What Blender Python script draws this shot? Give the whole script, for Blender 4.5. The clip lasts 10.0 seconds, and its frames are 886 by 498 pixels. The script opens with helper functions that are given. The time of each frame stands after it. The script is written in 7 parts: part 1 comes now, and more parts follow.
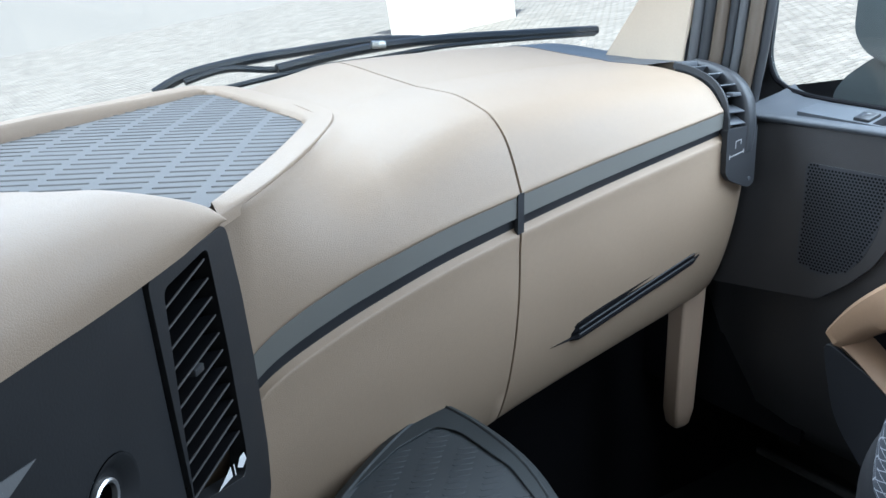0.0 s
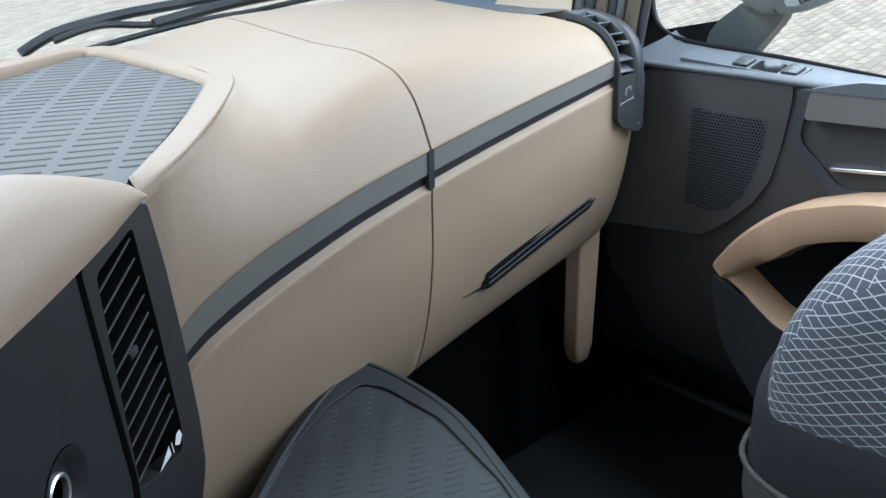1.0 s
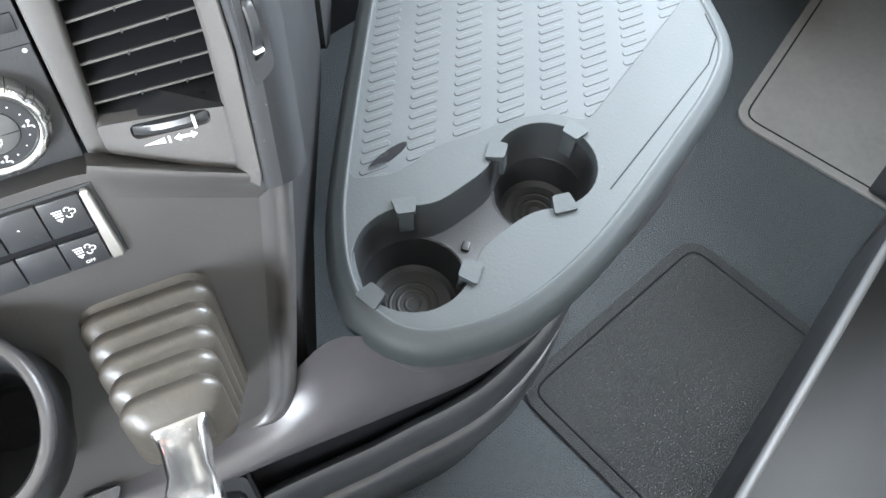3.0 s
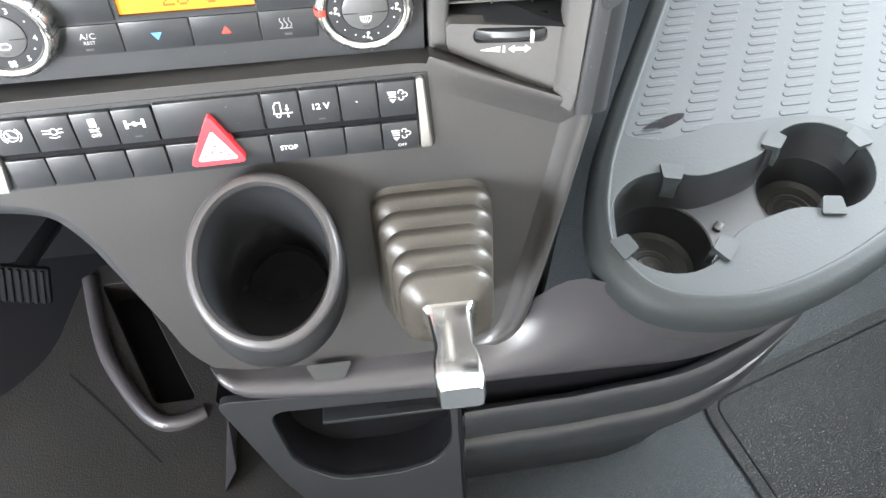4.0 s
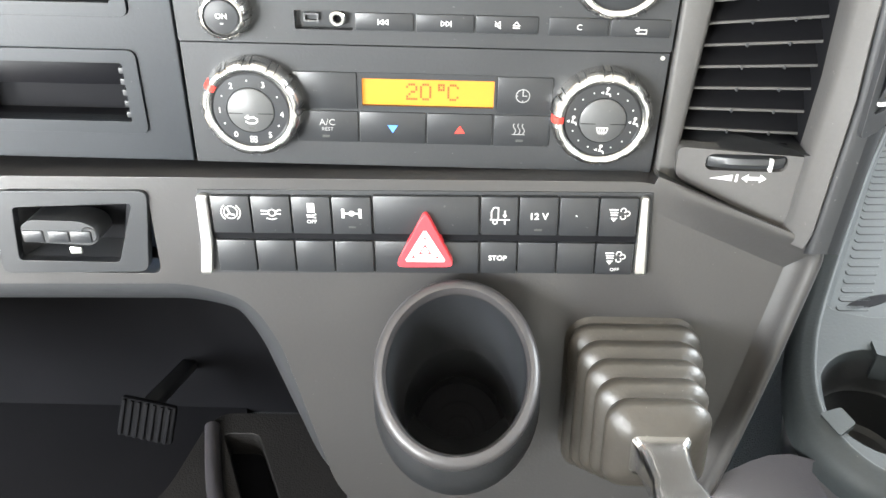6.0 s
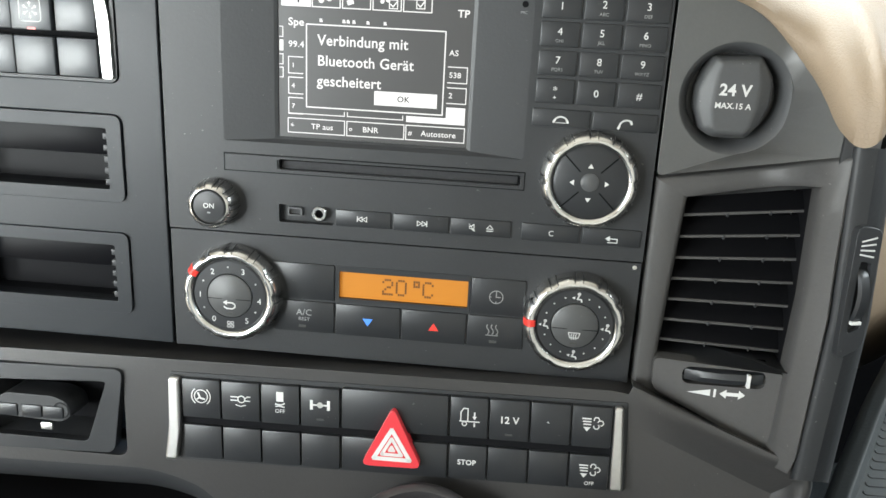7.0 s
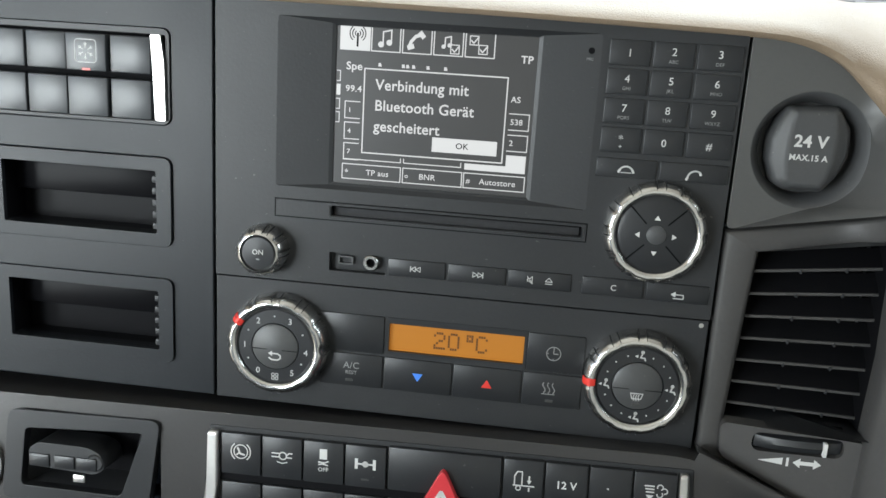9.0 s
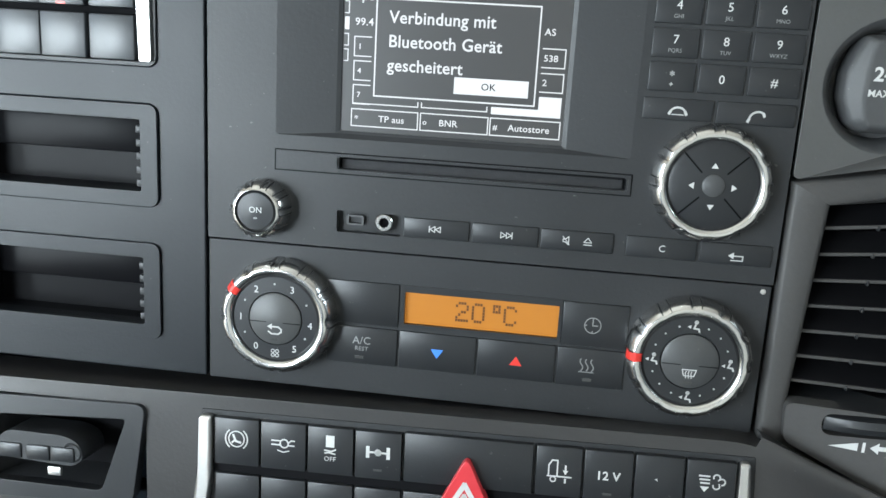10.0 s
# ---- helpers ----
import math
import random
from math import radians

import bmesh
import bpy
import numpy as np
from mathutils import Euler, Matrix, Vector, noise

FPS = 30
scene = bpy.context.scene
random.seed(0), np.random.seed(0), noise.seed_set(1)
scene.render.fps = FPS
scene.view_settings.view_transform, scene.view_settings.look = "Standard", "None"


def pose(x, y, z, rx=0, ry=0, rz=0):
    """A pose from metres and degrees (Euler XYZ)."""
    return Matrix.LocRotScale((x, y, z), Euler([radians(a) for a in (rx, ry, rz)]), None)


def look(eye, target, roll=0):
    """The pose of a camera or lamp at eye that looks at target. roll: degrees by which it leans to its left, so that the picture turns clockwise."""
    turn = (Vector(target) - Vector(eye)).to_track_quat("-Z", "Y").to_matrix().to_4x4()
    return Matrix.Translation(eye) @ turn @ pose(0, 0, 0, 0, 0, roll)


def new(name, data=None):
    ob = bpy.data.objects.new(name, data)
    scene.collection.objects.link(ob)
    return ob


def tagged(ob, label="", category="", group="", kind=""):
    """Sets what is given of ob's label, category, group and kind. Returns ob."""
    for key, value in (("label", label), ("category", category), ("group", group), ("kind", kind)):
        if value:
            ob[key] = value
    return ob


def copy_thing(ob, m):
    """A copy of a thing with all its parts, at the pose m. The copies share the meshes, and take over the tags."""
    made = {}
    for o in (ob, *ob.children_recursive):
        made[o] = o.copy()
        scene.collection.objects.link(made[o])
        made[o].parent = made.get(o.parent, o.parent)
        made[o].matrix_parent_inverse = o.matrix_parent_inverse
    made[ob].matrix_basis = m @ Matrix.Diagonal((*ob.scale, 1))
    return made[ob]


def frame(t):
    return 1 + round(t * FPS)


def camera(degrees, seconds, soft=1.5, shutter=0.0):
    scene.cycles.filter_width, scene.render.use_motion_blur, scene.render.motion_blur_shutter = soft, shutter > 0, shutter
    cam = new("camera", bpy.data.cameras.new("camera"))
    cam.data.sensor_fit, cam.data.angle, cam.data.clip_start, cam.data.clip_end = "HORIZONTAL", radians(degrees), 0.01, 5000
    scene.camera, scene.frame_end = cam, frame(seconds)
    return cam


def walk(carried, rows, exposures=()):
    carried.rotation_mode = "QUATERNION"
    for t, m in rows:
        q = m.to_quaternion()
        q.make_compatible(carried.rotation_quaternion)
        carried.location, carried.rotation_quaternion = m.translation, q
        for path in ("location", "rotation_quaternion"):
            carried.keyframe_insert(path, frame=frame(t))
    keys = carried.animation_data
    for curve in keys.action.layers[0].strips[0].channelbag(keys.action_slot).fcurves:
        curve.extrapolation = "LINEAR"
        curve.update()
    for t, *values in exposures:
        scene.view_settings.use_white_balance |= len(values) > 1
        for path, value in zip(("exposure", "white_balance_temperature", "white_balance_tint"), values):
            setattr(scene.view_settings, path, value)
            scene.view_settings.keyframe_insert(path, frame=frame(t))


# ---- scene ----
# ---- camera ----
cam = camera(56.0, 10.0, soft=1.5, shutter=0.0)
PATH = [
    (0, (0.489, -0.335, 0.323), (0.958, 1.519, -0.261), -1.2),
    (0.2, (0.48, -0.334, 0.332), (1.076, 1.47, -0.293), -1.8),
    (0.5, (0.467, -0.334, 0.339), (1.148, 1.426, -0.323), -1.8),
    (1, (0.447, -0.325, 0.341), (1.182, 1.391, -0.377), -1.5),
    (1.3, (0.43, -0.321, 0.345), (1.135, 1.328, -0.537), -1.6),
    (1.5, (0.409, -0.313, 0.334), (1.108, 1.273, -0.664), -2.1),
    (1.6, (0.395, -0.305, 0.33), (1.094, 1.238, -0.734), -2.3),
    (2, (0.372, -0.313, 0.339), (0.978, 1.052, -0.99), -2.4),
    (2.2, (0.365, -0.32, 0.345), (0.912, 0.944, -1.106), -2.4),
    (3.3, (0.29, -0.307, 0.341), (0.697, 0.662, -1.361), 0.5),
    (3.5, (0.28, -0.317, 0.344), (0.592, 0.678, -1.362), -1.0),
    (4, (0.229, -0.339, 0.342), (0.318, 0.744, -1.337), -2.2),
    (4.5, (0.189, -0.341, 0.326), (0.238, 0.845, -1.283), -2.9),
    (5, (0.146, -0.365, 0.307), (0.192, 1.009, -1.146), -3.0),
    (5.2, (0.151, -0.368, 0.314), (0.173, 1.024, -1.122), -3.5),
    (6.3, (0.161, -0.37, 0.268), (0.054, 1.243, -0.91), -0.4),
    (6.5, (0.173, -0.364, 0.267), (0.063, 1.329, -0.791), -0.1),
    (6.7, (0.189, -0.367, 0.267), (0.046, 1.395, -0.67), -0.2),
    (7, (0.199, -0.372, 0.268), (-0.023, 1.416, -0.6), -0.0),
    (7.5, (0.193, -0.37, 0.268), (-0.047, 1.423, -0.584), 0.0),
    (8, (0.192, -0.372, 0.27), (-0.076, 1.424, -0.569), 0.4),
    (8.5, (0.185, -0.363, 0.261), (-0.068, 1.454, -0.536), 0.5),
    (9, (0.179, -0.36, 0.258), (-0.099, 1.476, -0.484), 0.5),
    (9.5, (0.171, -0.355, 0.255), (-0.1, 1.485, -0.48), 0.5),
    (9.8, (0.171, -0.345, 0.244), (-0.117, 1.498, -0.477), 0.3),
    (10, (0.164, -0.322, 0.218), (-0.121, 1.52, -0.508), 0.3),
]
EXPO = [(0, .85, 5400, 6), (1, .72, 5650, 6), (1.5, 1.62, 5550, 6), (2.2, 2.98, 5800, 6), (3.5, 3.45, 6400, 9), (4.2, 3.5, 6500, 9), (5.0, 3.35, 6550, 8), (6.5, 2.95, 6650, 6), (7.0, 1.6, 6500, 4), (8.0, 1.52, 6300, 3), (8.5, 1.75, 6200, 2), (9.0, .98, 6300, 4), (9.3, .95, 6250, 4), (10, 1.42, 5950, 2)]
walk(cam, [(t, look(e, g, r)) for t, e, g, r in PATH], EXPO)

# ---- daylight ----
AZ = 18.0                       # the cab is turned this much against the console
CA, SA = math.cos(radians(AZ)), math.sin(radians(AZ))


def cab(u, v, z=0.0):
    """Cab axes (u to the passenger side, v ahead) to world."""
    return Vector((u * CA - v * SA, u * SA + v * CA, z))


MCAB = Matrix.Rotation(radians(AZ), 4, "Z")
SUN_EL, SUN_AZ = radians(56), radians(215)     # azimuth clockwise from +y
world = bpy.data.worlds.new("daylight")
scene.world = world
world.use_nodes = True
wn = world.node_tree.nodes
sky = wn.new("ShaderNodeTexSky")
sky.sky_type, sky.sun_disc = "NISHITA", False
sky.sun_elevation, sky.sun_rotation = SUN_EL, SUN_AZ
sky.air_density, sky.dust_density = 1.0, 3.0
world.node_tree.links.new(sky.outputs[0], wn["Background"].inputs[0])
wn["Background"].inputs[1].default_value = 0.15
sun = new("sun", bpy.data.lights.new("sun", "SUN"))
sun.data.energy, sun.data.angle, sun.data.color = 5.0, radians(4), (1.0, 0.96, 0.90)
sd = Vector((math.sin(SUN_AZ) * math.cos(SUN_EL), math.cos(SUN_AZ) * math.cos(SUN_EL), math.sin(SUN_EL)))
sun.matrix_world = look(sd * 20, (0, 0, 0))

# sky light through the open driver's door and the windscreen


def sky_panel(name, eye, target, w, h, watt, col):
    l = bpy.data.lights.new(name, "AREA")
    l.shape, l.size, l.size_y, l.energy, l.color = "RECTANGLE", w, h, watt, col
    o = new(name, l)
    o.matrix_world = look(eye, target)
    return o


sky_panel("sky_driver_door", cab(-1.1, -1.0, .20), cab(.3, .0, .05), 1.0, .8, 38, (.94, .97, 1.0))
sky_panel("sky_passenger_window", cab(1.385, -.2, .49), cab(.93, -.1, -.45), .9, .6, 11.5, (.90, .95, 1.0))
sky_panel("sky_windscreen", cab(.4, .68, .88), cab(.45, -.25, .0), 1.6, .5, 21, (.9, .96, 1.0))

# ---- materials ----


def nodes(name):
    m = bpy.data.materials.new(name)
    m.use_nodes = True
    nt = m.node_tree
    return m, nt, nt.nodes["Principled BSDF"]


def surface(name, col, rough=0.5, metal=0.0, grain=0.0, size=0.0008, vary=0.12, spot=0.06, cell=False, dust=0.0, spec=0.5):
    """A solid surface: two scales of colour change, uneven gloss and a fine relief of the given size in metres."""
    m, nt, b = nodes(name)
    n, link = nt.nodes, nt.links.new
    tc = n.new("ShaderNodeTexCoord")
    big = n.new("ShaderNodeTexNoise")
    big.inputs["Scale"].default_value, big.inputs["Detail"].default_value = 1 / max(spot, 1e-4), 5
    fine = n.new("ShaderNodeTexNoise")
    fine.inputs["Scale"].default_value, fine.inputs["Detail"].default_value = 0.35 / max(size, 1e-5), 3
    for t in (big, fine):
        link(tc.outputs["Object"], t.inputs["Vector"])
    ramp = n.new("ShaderNodeMapRange")
    ramp.inputs["To Min"].default_value, ramp.inputs["To Max"].default_value = 1 - vary, 1 + vary
    link(big.outputs["Fac"], ramp.inputs["Value"])
    r2 = n.new("ShaderNodeMapRange")
    r2.inputs["To Min"].default_value, r2.inputs["To Max"].default_value = 1 - vary * 0.7, 1 + vary * 0.7
    link(fine.outputs["Fac"], r2.inputs["Value"])
    mul = n.new("ShaderNodeMath")
    mul.operation = "MULTIPLY"
    link(ramp.outputs[0], mul.inputs[0])
    link(r2.outputs[0], mul.inputs[1])
    tint = n.new("ShaderNodeVectorMath")
    tint.operation = "SCALE"
    tint.inputs[0].default_value = col
    link(mul.outputs[0], tint.inputs["Scale"])
    out = tint.outputs[0]
    if dust:
        d = n.new("ShaderNodeTexNoise")
        d.inputs["Scale"].default_value, d.inputs["Detail"].default_value = 420, 2
        link(tc.outputs["Object"], d.inputs["Vector"])
        step = n.new("ShaderNodeMapRange")
        step.inputs["From Min"].default_value, step.inputs["From Max"].default_value = 0.74, 0.78
        step.inputs["To Max"].default_value = dust
        link(d.outputs["Fac"], step.inputs["Value"])
        mix = n.new("ShaderNodeMix")
        mix.data_type = "RGBA"
        mix.inputs["B"].default_value = (0.5, 0.48, 0.45, 1)
        link(step.outputs[0], mix.inputs["Factor"])
        link(out, mix.inputs["A"])
        out = mix.outputs["Result"]
    link(out, b.inputs["Base Color"])
    rr = n.new("ShaderNodeMapRange")
    rr.inputs["To Min"].default_value, rr.inputs["To Max"].default_value = max(rough - 0.07, 0.02), min(rough + 0.09, 1)
    link(big.outputs["Fac"], rr.inputs["Value"])
    link(rr.outputs[0], b.inputs["Roughness"])
    b.inputs["Metallic"].default_value = metal
    b.inputs["Specular IOR Level"].default_value = spec
    if grain:
        bump = n.new("ShaderNodeBump")
        bump.inputs["Strength"].default_value, bump.inputs["Distance"].default_value = grain, size * (0.5 if grain < 0.7 else 2.2)
        if cell:
            v = n.new("ShaderNodeTexVoronoi")
            v.feature = "DISTANCE_TO_EDGE"
            v.inputs["Scale"].default_value = 1 / size
            link(tc.outputs["Object"], v.inputs["Vector"])
            cut = n.new("ShaderNodeMath")
            cut.operation, cut.inputs[1].default_value = "MINIMUM", 0.18
            link(v.outputs["Distance"], cut.inputs[0])
            link(cut.outputs[0], bump.inputs["Height"])
        else:
            link(fine.outputs["Fac"], bump.inputs["Height"])
        link(bump.outputs[0], b.inputs["Normal"])
    return m


def glow(name, col, strength, base=(0.02, 0.02, 0.02)):
    m, nt, b = nodes(name)
    b.inputs["Base Color"].default_value = (*base, 1)
    b.inputs["Roughness"].default_value = 0.35
    b.inputs["Emission Color"].default_value = (*col, 1)
    b.inputs["Emission Strength"].default_value = strength
    return m


def pane_material(name, tint=(0.96, 0.98, 0.97)):
    m, nt, b = nodes(name)
    n, link = nt.nodes, nt.links.new
    clear, gloss, fr, mix, pw, ad = (n.new("ShaderNode" + s) for s in ("BsdfTransparent", "BsdfGlossy", "LayerWeight", "MixShader", "Math", "Math"))
    clear.inputs[0].default_value = (*tint, 1)
    gloss.inputs["Roughness"].default_value = 0.02
    pw.operation, pw.inputs[1].default_value = "POWER", 5.0
    ad.operation, ad.inputs[1].default_value, ad.inputs[2].default_value = "MULTIPLY_ADD", 0.9, 0.03
    link(fr.outputs["Facing"], pw.inputs[0])
    link(pw.outputs[0], ad.inputs[0])
    link(ad.outputs[0], mix.inputs[0])
    link(clear.outputs[0], mix.inputs[1])
    link(gloss.outputs[0], mix.inputs[2])
    link(mix.outputs[0], n["Material Output"].inputs[0])
    return m


BEIGE = surface("beige_soft_skin", (0.228, 0.171, 0.117), 0.58, grain=0.6, size=0.0019, vary=0.06, spot=0.09, cell=True, spec=0.5)
BEIGE_D = surface("beige_hard_trim", (0.29, 0.215, 0.155), 0.45, grain=0.2, size=0.0009, vary=0.06)
TANRIM = surface("tan_armrest_skin", (0.26, 0.168, 0.102), 0.5, grain=0.3, size=0.0015, vary=0.08, cell=True)
BLACK = surface("black_plastic", (0.024, 0.025, 0.027), 0.44, grain=0.25, size=0.0006, vary=0.12, dust=0.12, spec=0.34)
VENTPL = surface("grey_vent_plastic", (0.061, 0.059, 0.058), 0.48, grain=0.3, size=0.0009, vary=0.1, dust=0.15, spec=0.34)
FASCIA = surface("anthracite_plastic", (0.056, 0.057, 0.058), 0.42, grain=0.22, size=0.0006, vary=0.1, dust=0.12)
LOWER = surface("dark_brown_grey_plastic", (0.034, 0.032, 0.033), 0.4, grain=0.3, size=0.0010, vary=0.1, dust=0.12)
FASC2 = surface("brown_grey_soft_sheen_plastic", (0.035, 0.0337, 0.0335), 0.32, grain=0.25, size=0.0008, vary=0.08, dust=0.12, spec=0.5)
# lighter than FASCIA: the glare on the socket side is put into the colour
SOCKPL = surface("glare_lifted_socket_panel_plastic", (0.070, 0.070, 0.069), 0.42, grain=0.25, size=0.0006, vary=0.1, dust=0.12)
# KEYPL made lighter and bluer: the sky's reflection is put into the colour
SWKEY = surface("sky_reflecting_switch_plastic", (0.036, 0.039, 0.043), 0.34, grain=0.15, size=0.0005, vary=0.1, dust=0.08)
KEYPL = surface("key_plastic", (0.018, 0.019, 0.021), 0.36, grain=0.15, size=0.0005, vary=0.1, dust=0.08, spec=0.4)
# blue cast of the driver-side sky light is mixed into this black
LEFTPL = surface("sky_tinted_black_panel_plastic", (0.015, 0.017, 0.020), 0.4, grain=0.2, size=0.0007, vary=0.1, dust=0.06, spec=0.24)
# near-black for black parts, and for hollows whose shade is in the colour
HOLE = surface("deep_black_and_hollow_shade", (0.006, 0.006, 0.007), 0.7, vary=0.2, spec=0.06)
RUBBER = surface("grey_green_rubber", (0.0138, 0.0166, 0.0176), 0.6, grain=0.35, size=0.0009, vary=0.10, spot=0.05, dust=0.08, spec=0.27)
TRAYMAT = surface("blue_grey_rubber_mat", (0.0182, 0.0212, 0.0230), 0.58, grain=0.3, size=0.0007, vary=0.10, dust=0.08, spec=0.29)
DASHMAT = surface("slate_rubber_mat", (0.108, 0.105, 0.102), 0.65, grain=0.3, size=0.0008, vary=0.08, spec=0.18)
STRIPM = surface("grey_satin_strip", (0.118, 0.117, 0.106), 0.36, grain=0.1, size=0.0005, vary=0.05, spec=0.5)
CHROME = surface("chrome", (0.86, 0.86, 0.86), 0.17, metal=1.0, vary=0.05, spot=0.02)
RING = surface("brushed_chrome_ring", (0.66, 0.65, 0.63), 0.22, metal=1.0, vary=0.1, spot=0.01)
SATIN = surface("satin_chrome", (0.64, 0.63, 0.61), 0.36, metal=1.0, vary=0.08, spot=0.02)
GRAINED = surface("grained_black_plastic", (0.032, 0.030, 0.033), 0.30, grain=0.25, size=0.0016, vary=0.1, cell=True, dust=0.06, spec=0.6)
GAITER = surface("worn_black_gaiter_rubber", (0.028, 0.0245, 0.020), 0.42, grain=0.4, size=0.0012, vary=0.2, spot=0.02, dust=0.25)
WHITE = surface("white_print", (0.54, 0.54, 0.53), 0.5, vary=0.04)
GREYP = surface("grey_print", (0.23, 0.23, 0.23), 0.5, vary=0.05)
UNLIT = surface("unlit_indicator_lens", (0.05, 0.05, 0.048), 0.3, vary=0.05)
RED = surface("red_lens_plastic", (0.55, 0.035, 0.045), 0.3, vary=0.06, spot=0.01)
REDP = surface("red_print", (0.62, 0.03, 0.02), 0.5, vary=0.03)
BLUEP = surface("blue_print", (0.06, 0.22, 0.75), 0.5, vary=0.03)
PLUG = surface("dark_grey_rubber_plug", (0.055, 0.056, 0.058), 0.5, grain=0.2, size=0.0006, vary=0.1, dust=0.2)
LCD = glow("amber_backlit_lcd", (1.0, 0.33, 0.02), 0.11, (0.25, 0.10, 0.01))
LCDINK = surface("lcd_ink", (0.10, 0.035, 0.005), 0.4, vary=0.02)
SCREEN = glow("display_dark", (0.30, 0.29, 0.30), 0.05)
SCREENW = glow("display_white", (1.0, 0.97, 0.97), 0.38)
REDLED = glow("red_led", (1.0, 0.05, 0.02), 0.4)
CARPET = surface("dark_floor_covering", (0.022, 0.0265, 0.0298), 0.55, grain=0.72, size=0.0034, vary=0.18, spot=0.12, cell=True, spec=0.35)
# CARPET darkened: the shade of seat and console is in the colour
HATCHD = surface("shade_darkened_hatch_rubber", (0.0085, 0.0098, 0.0102), 0.58, grain=0.72, size=0.0034, vary=0.18, spot=0.12, cell=True, spec=0.35)
HATCH = surface("dusty_floor_panel", (0.088, 0.085, 0.083), 0.6, grain=0.4, size=0.0034, vary=0.2, spot=0.1, cell=True, spec=0.3)
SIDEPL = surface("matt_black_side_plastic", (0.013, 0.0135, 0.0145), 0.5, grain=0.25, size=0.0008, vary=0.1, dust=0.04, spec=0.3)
LEATHER = surface("black_leatherette", (0.046, 0.043, 0.041), 0.55, grain=0.4, size=0.0018, vary=0.2, cell=True, dust=0.2, spec=0.25)
PILLAR = surface("beige_pillar_trim", (0.44, 0.36, 0.27), 0.6, grain=0.2, size=0.001, vary=0.06)
VELVET = surface("black_velour", (0.016, 0.016, 0.0175), 0.9, grain=0.5, size=0.0012, vary=0.25, spot=0.03, spec=0.2)
HEADLINER = surface("light_headliner", (0.55, 0.52, 0.47), 0.9, grain=0.3, size=0.002, vary=0.05)
DOORTOP = surface("blue_grey_door_plastic", (0.052, 0.057, 0.064), 0.5, grain=0.3, size=0.0012, vary=0.08)
DOORGRAIN = surface("brown_grey_leather_grain", (0.0225, 0.021, 0.0205), 0.48, grain=0.35, size=0.0026, vary=0.12, cell=True)
PULLM = surface("grey_brown_pull_skin", (0.075, 0.069, 0.064), 0.5, grain=0.4, size=0.0016, vary=0.08, cell=True)
SEALM = surface("reflection_brown_door_seal", (0.075, 0.058, 0.042), 0.32, vary=0.15)
DOORSKIN = surface("dark_door_skin", (0.018, 0.019, 0.022), 0.45, grain=0.3, size=0.0014, vary=0.1, cell=True)
GLASS = pane_material("cab_glass")
MIRROR = surface("mirror_glass", (0.9, 0.9, 0.9), 0.03, metal=1.0, vary=0.0)
SHELL = surface("outer_cab_plastic", (0.060, 0.068, 0.070), 0.45, grain=0.2, size=0.001, vary=0.1)
WIPER = surface("wiper_black", (0.03, 0.032, 0.036), 0.4, vary=0.15)
PAINT = surface("white_painted_wall", (0.8, 0.76, 0.66), 0.7, vary=0.05, spot=1.0)

# ---- building helpers ----
MM = 0.001


def frame_matrix(o, ex, ez):
    """Panel axes: x along ex, y up the panel, z out of it."""
    ex = Vector(ex).normalized()
    ez = Vector(ez)
    ez = (ez - ex * ez.dot(ex)).normalized()
    n = ex.cross(ez)
    m = Matrix((ex, ez, n)).transposed().to_4x4()
    m.translation = o
    return m


MA = frame_matrix((0, 0.008, 0), (1, 0.02, -0.034), (0, 0.15, 1))       # radio panel
MB = frame_matrix((0, -0.003, 0), (1, 0, 0), (0, 0.23, 1))              # lower fascia
MS = frame_matrix((0.3425, 0.002, 0), (0.394, 0.919, 0), (0, 0, 1))     # console side


FLANK_EYE = Vector((0.182, 0.214, 0.420))


def flank(x):
    """How far the driver-facing flank of the console stands out, by the place across the panel in metres."""
    tab = ((.310, 0), (.322, .010), (.335, .028), (.346, .036), (.358, .039))
    if x <= tab[0][0]:
        return 0.0
    for (a, p), (b, q) in zip(tab, tab[1:]):
        if x <= b:
            return p + (q - p) * (x - a) / (b - a)
    return tab[-1][1]


def lean(p, g=None, eye=FLANK_EYE):
    """Moves a panel point out along the slanted flank."""
    g = flank(p[0]) if g is None else g
    p = Vector(p)
    return p + (eye - p) * (g / eye.z)


def lean_bm(bm):
    for v in bm.verts:
        v.co = lean(v.co)
    return bm


def thing(name, m=None, label="", category="", group="", kind=""):
    e = new(name)
    e.empty_display_size = 0.02
    e.matrix_world = m if m is not None else Matrix.Identity(4)
    return tagged(e, label, category, group, kind)


def finish(bm, smooth=35):
    bmesh.ops.recalc_face_normals(bm, faces=bm.faces)
    me = bpy.data.meshes.new("mesh")
    bm.to_mesh(me)
    bm.free()
    if smooth:
        me.shade_smooth()
        me.set_sharp_from_angle(angle=radians(smooth))
    return me


def part(name, bm, material, parent=None, label="", smooth=35, m=None):
    """Links a bmesh as one mesh object under a thing or a part."""
    me = bm if isinstance(bm, bpy.types.Mesh) else finish(bm, smooth)
    if not me.materials:
        me.materials.append(material)
    ob = new(name, me)
    if parent is not None:
        ob.parent = parent
    if m is not None:
        ob.matrix_local = m
    return tagged(ob, label)


def bevel_mod(ob, width, segments=3, angle=40):
    b = ob.modifiers.new("bevel", "BEVEL")
    b.width, b.segments, b.limit_method, b.angle_limit = width, segments, "ANGLE", radians(angle)
    b.harden_normals = True
    return ob


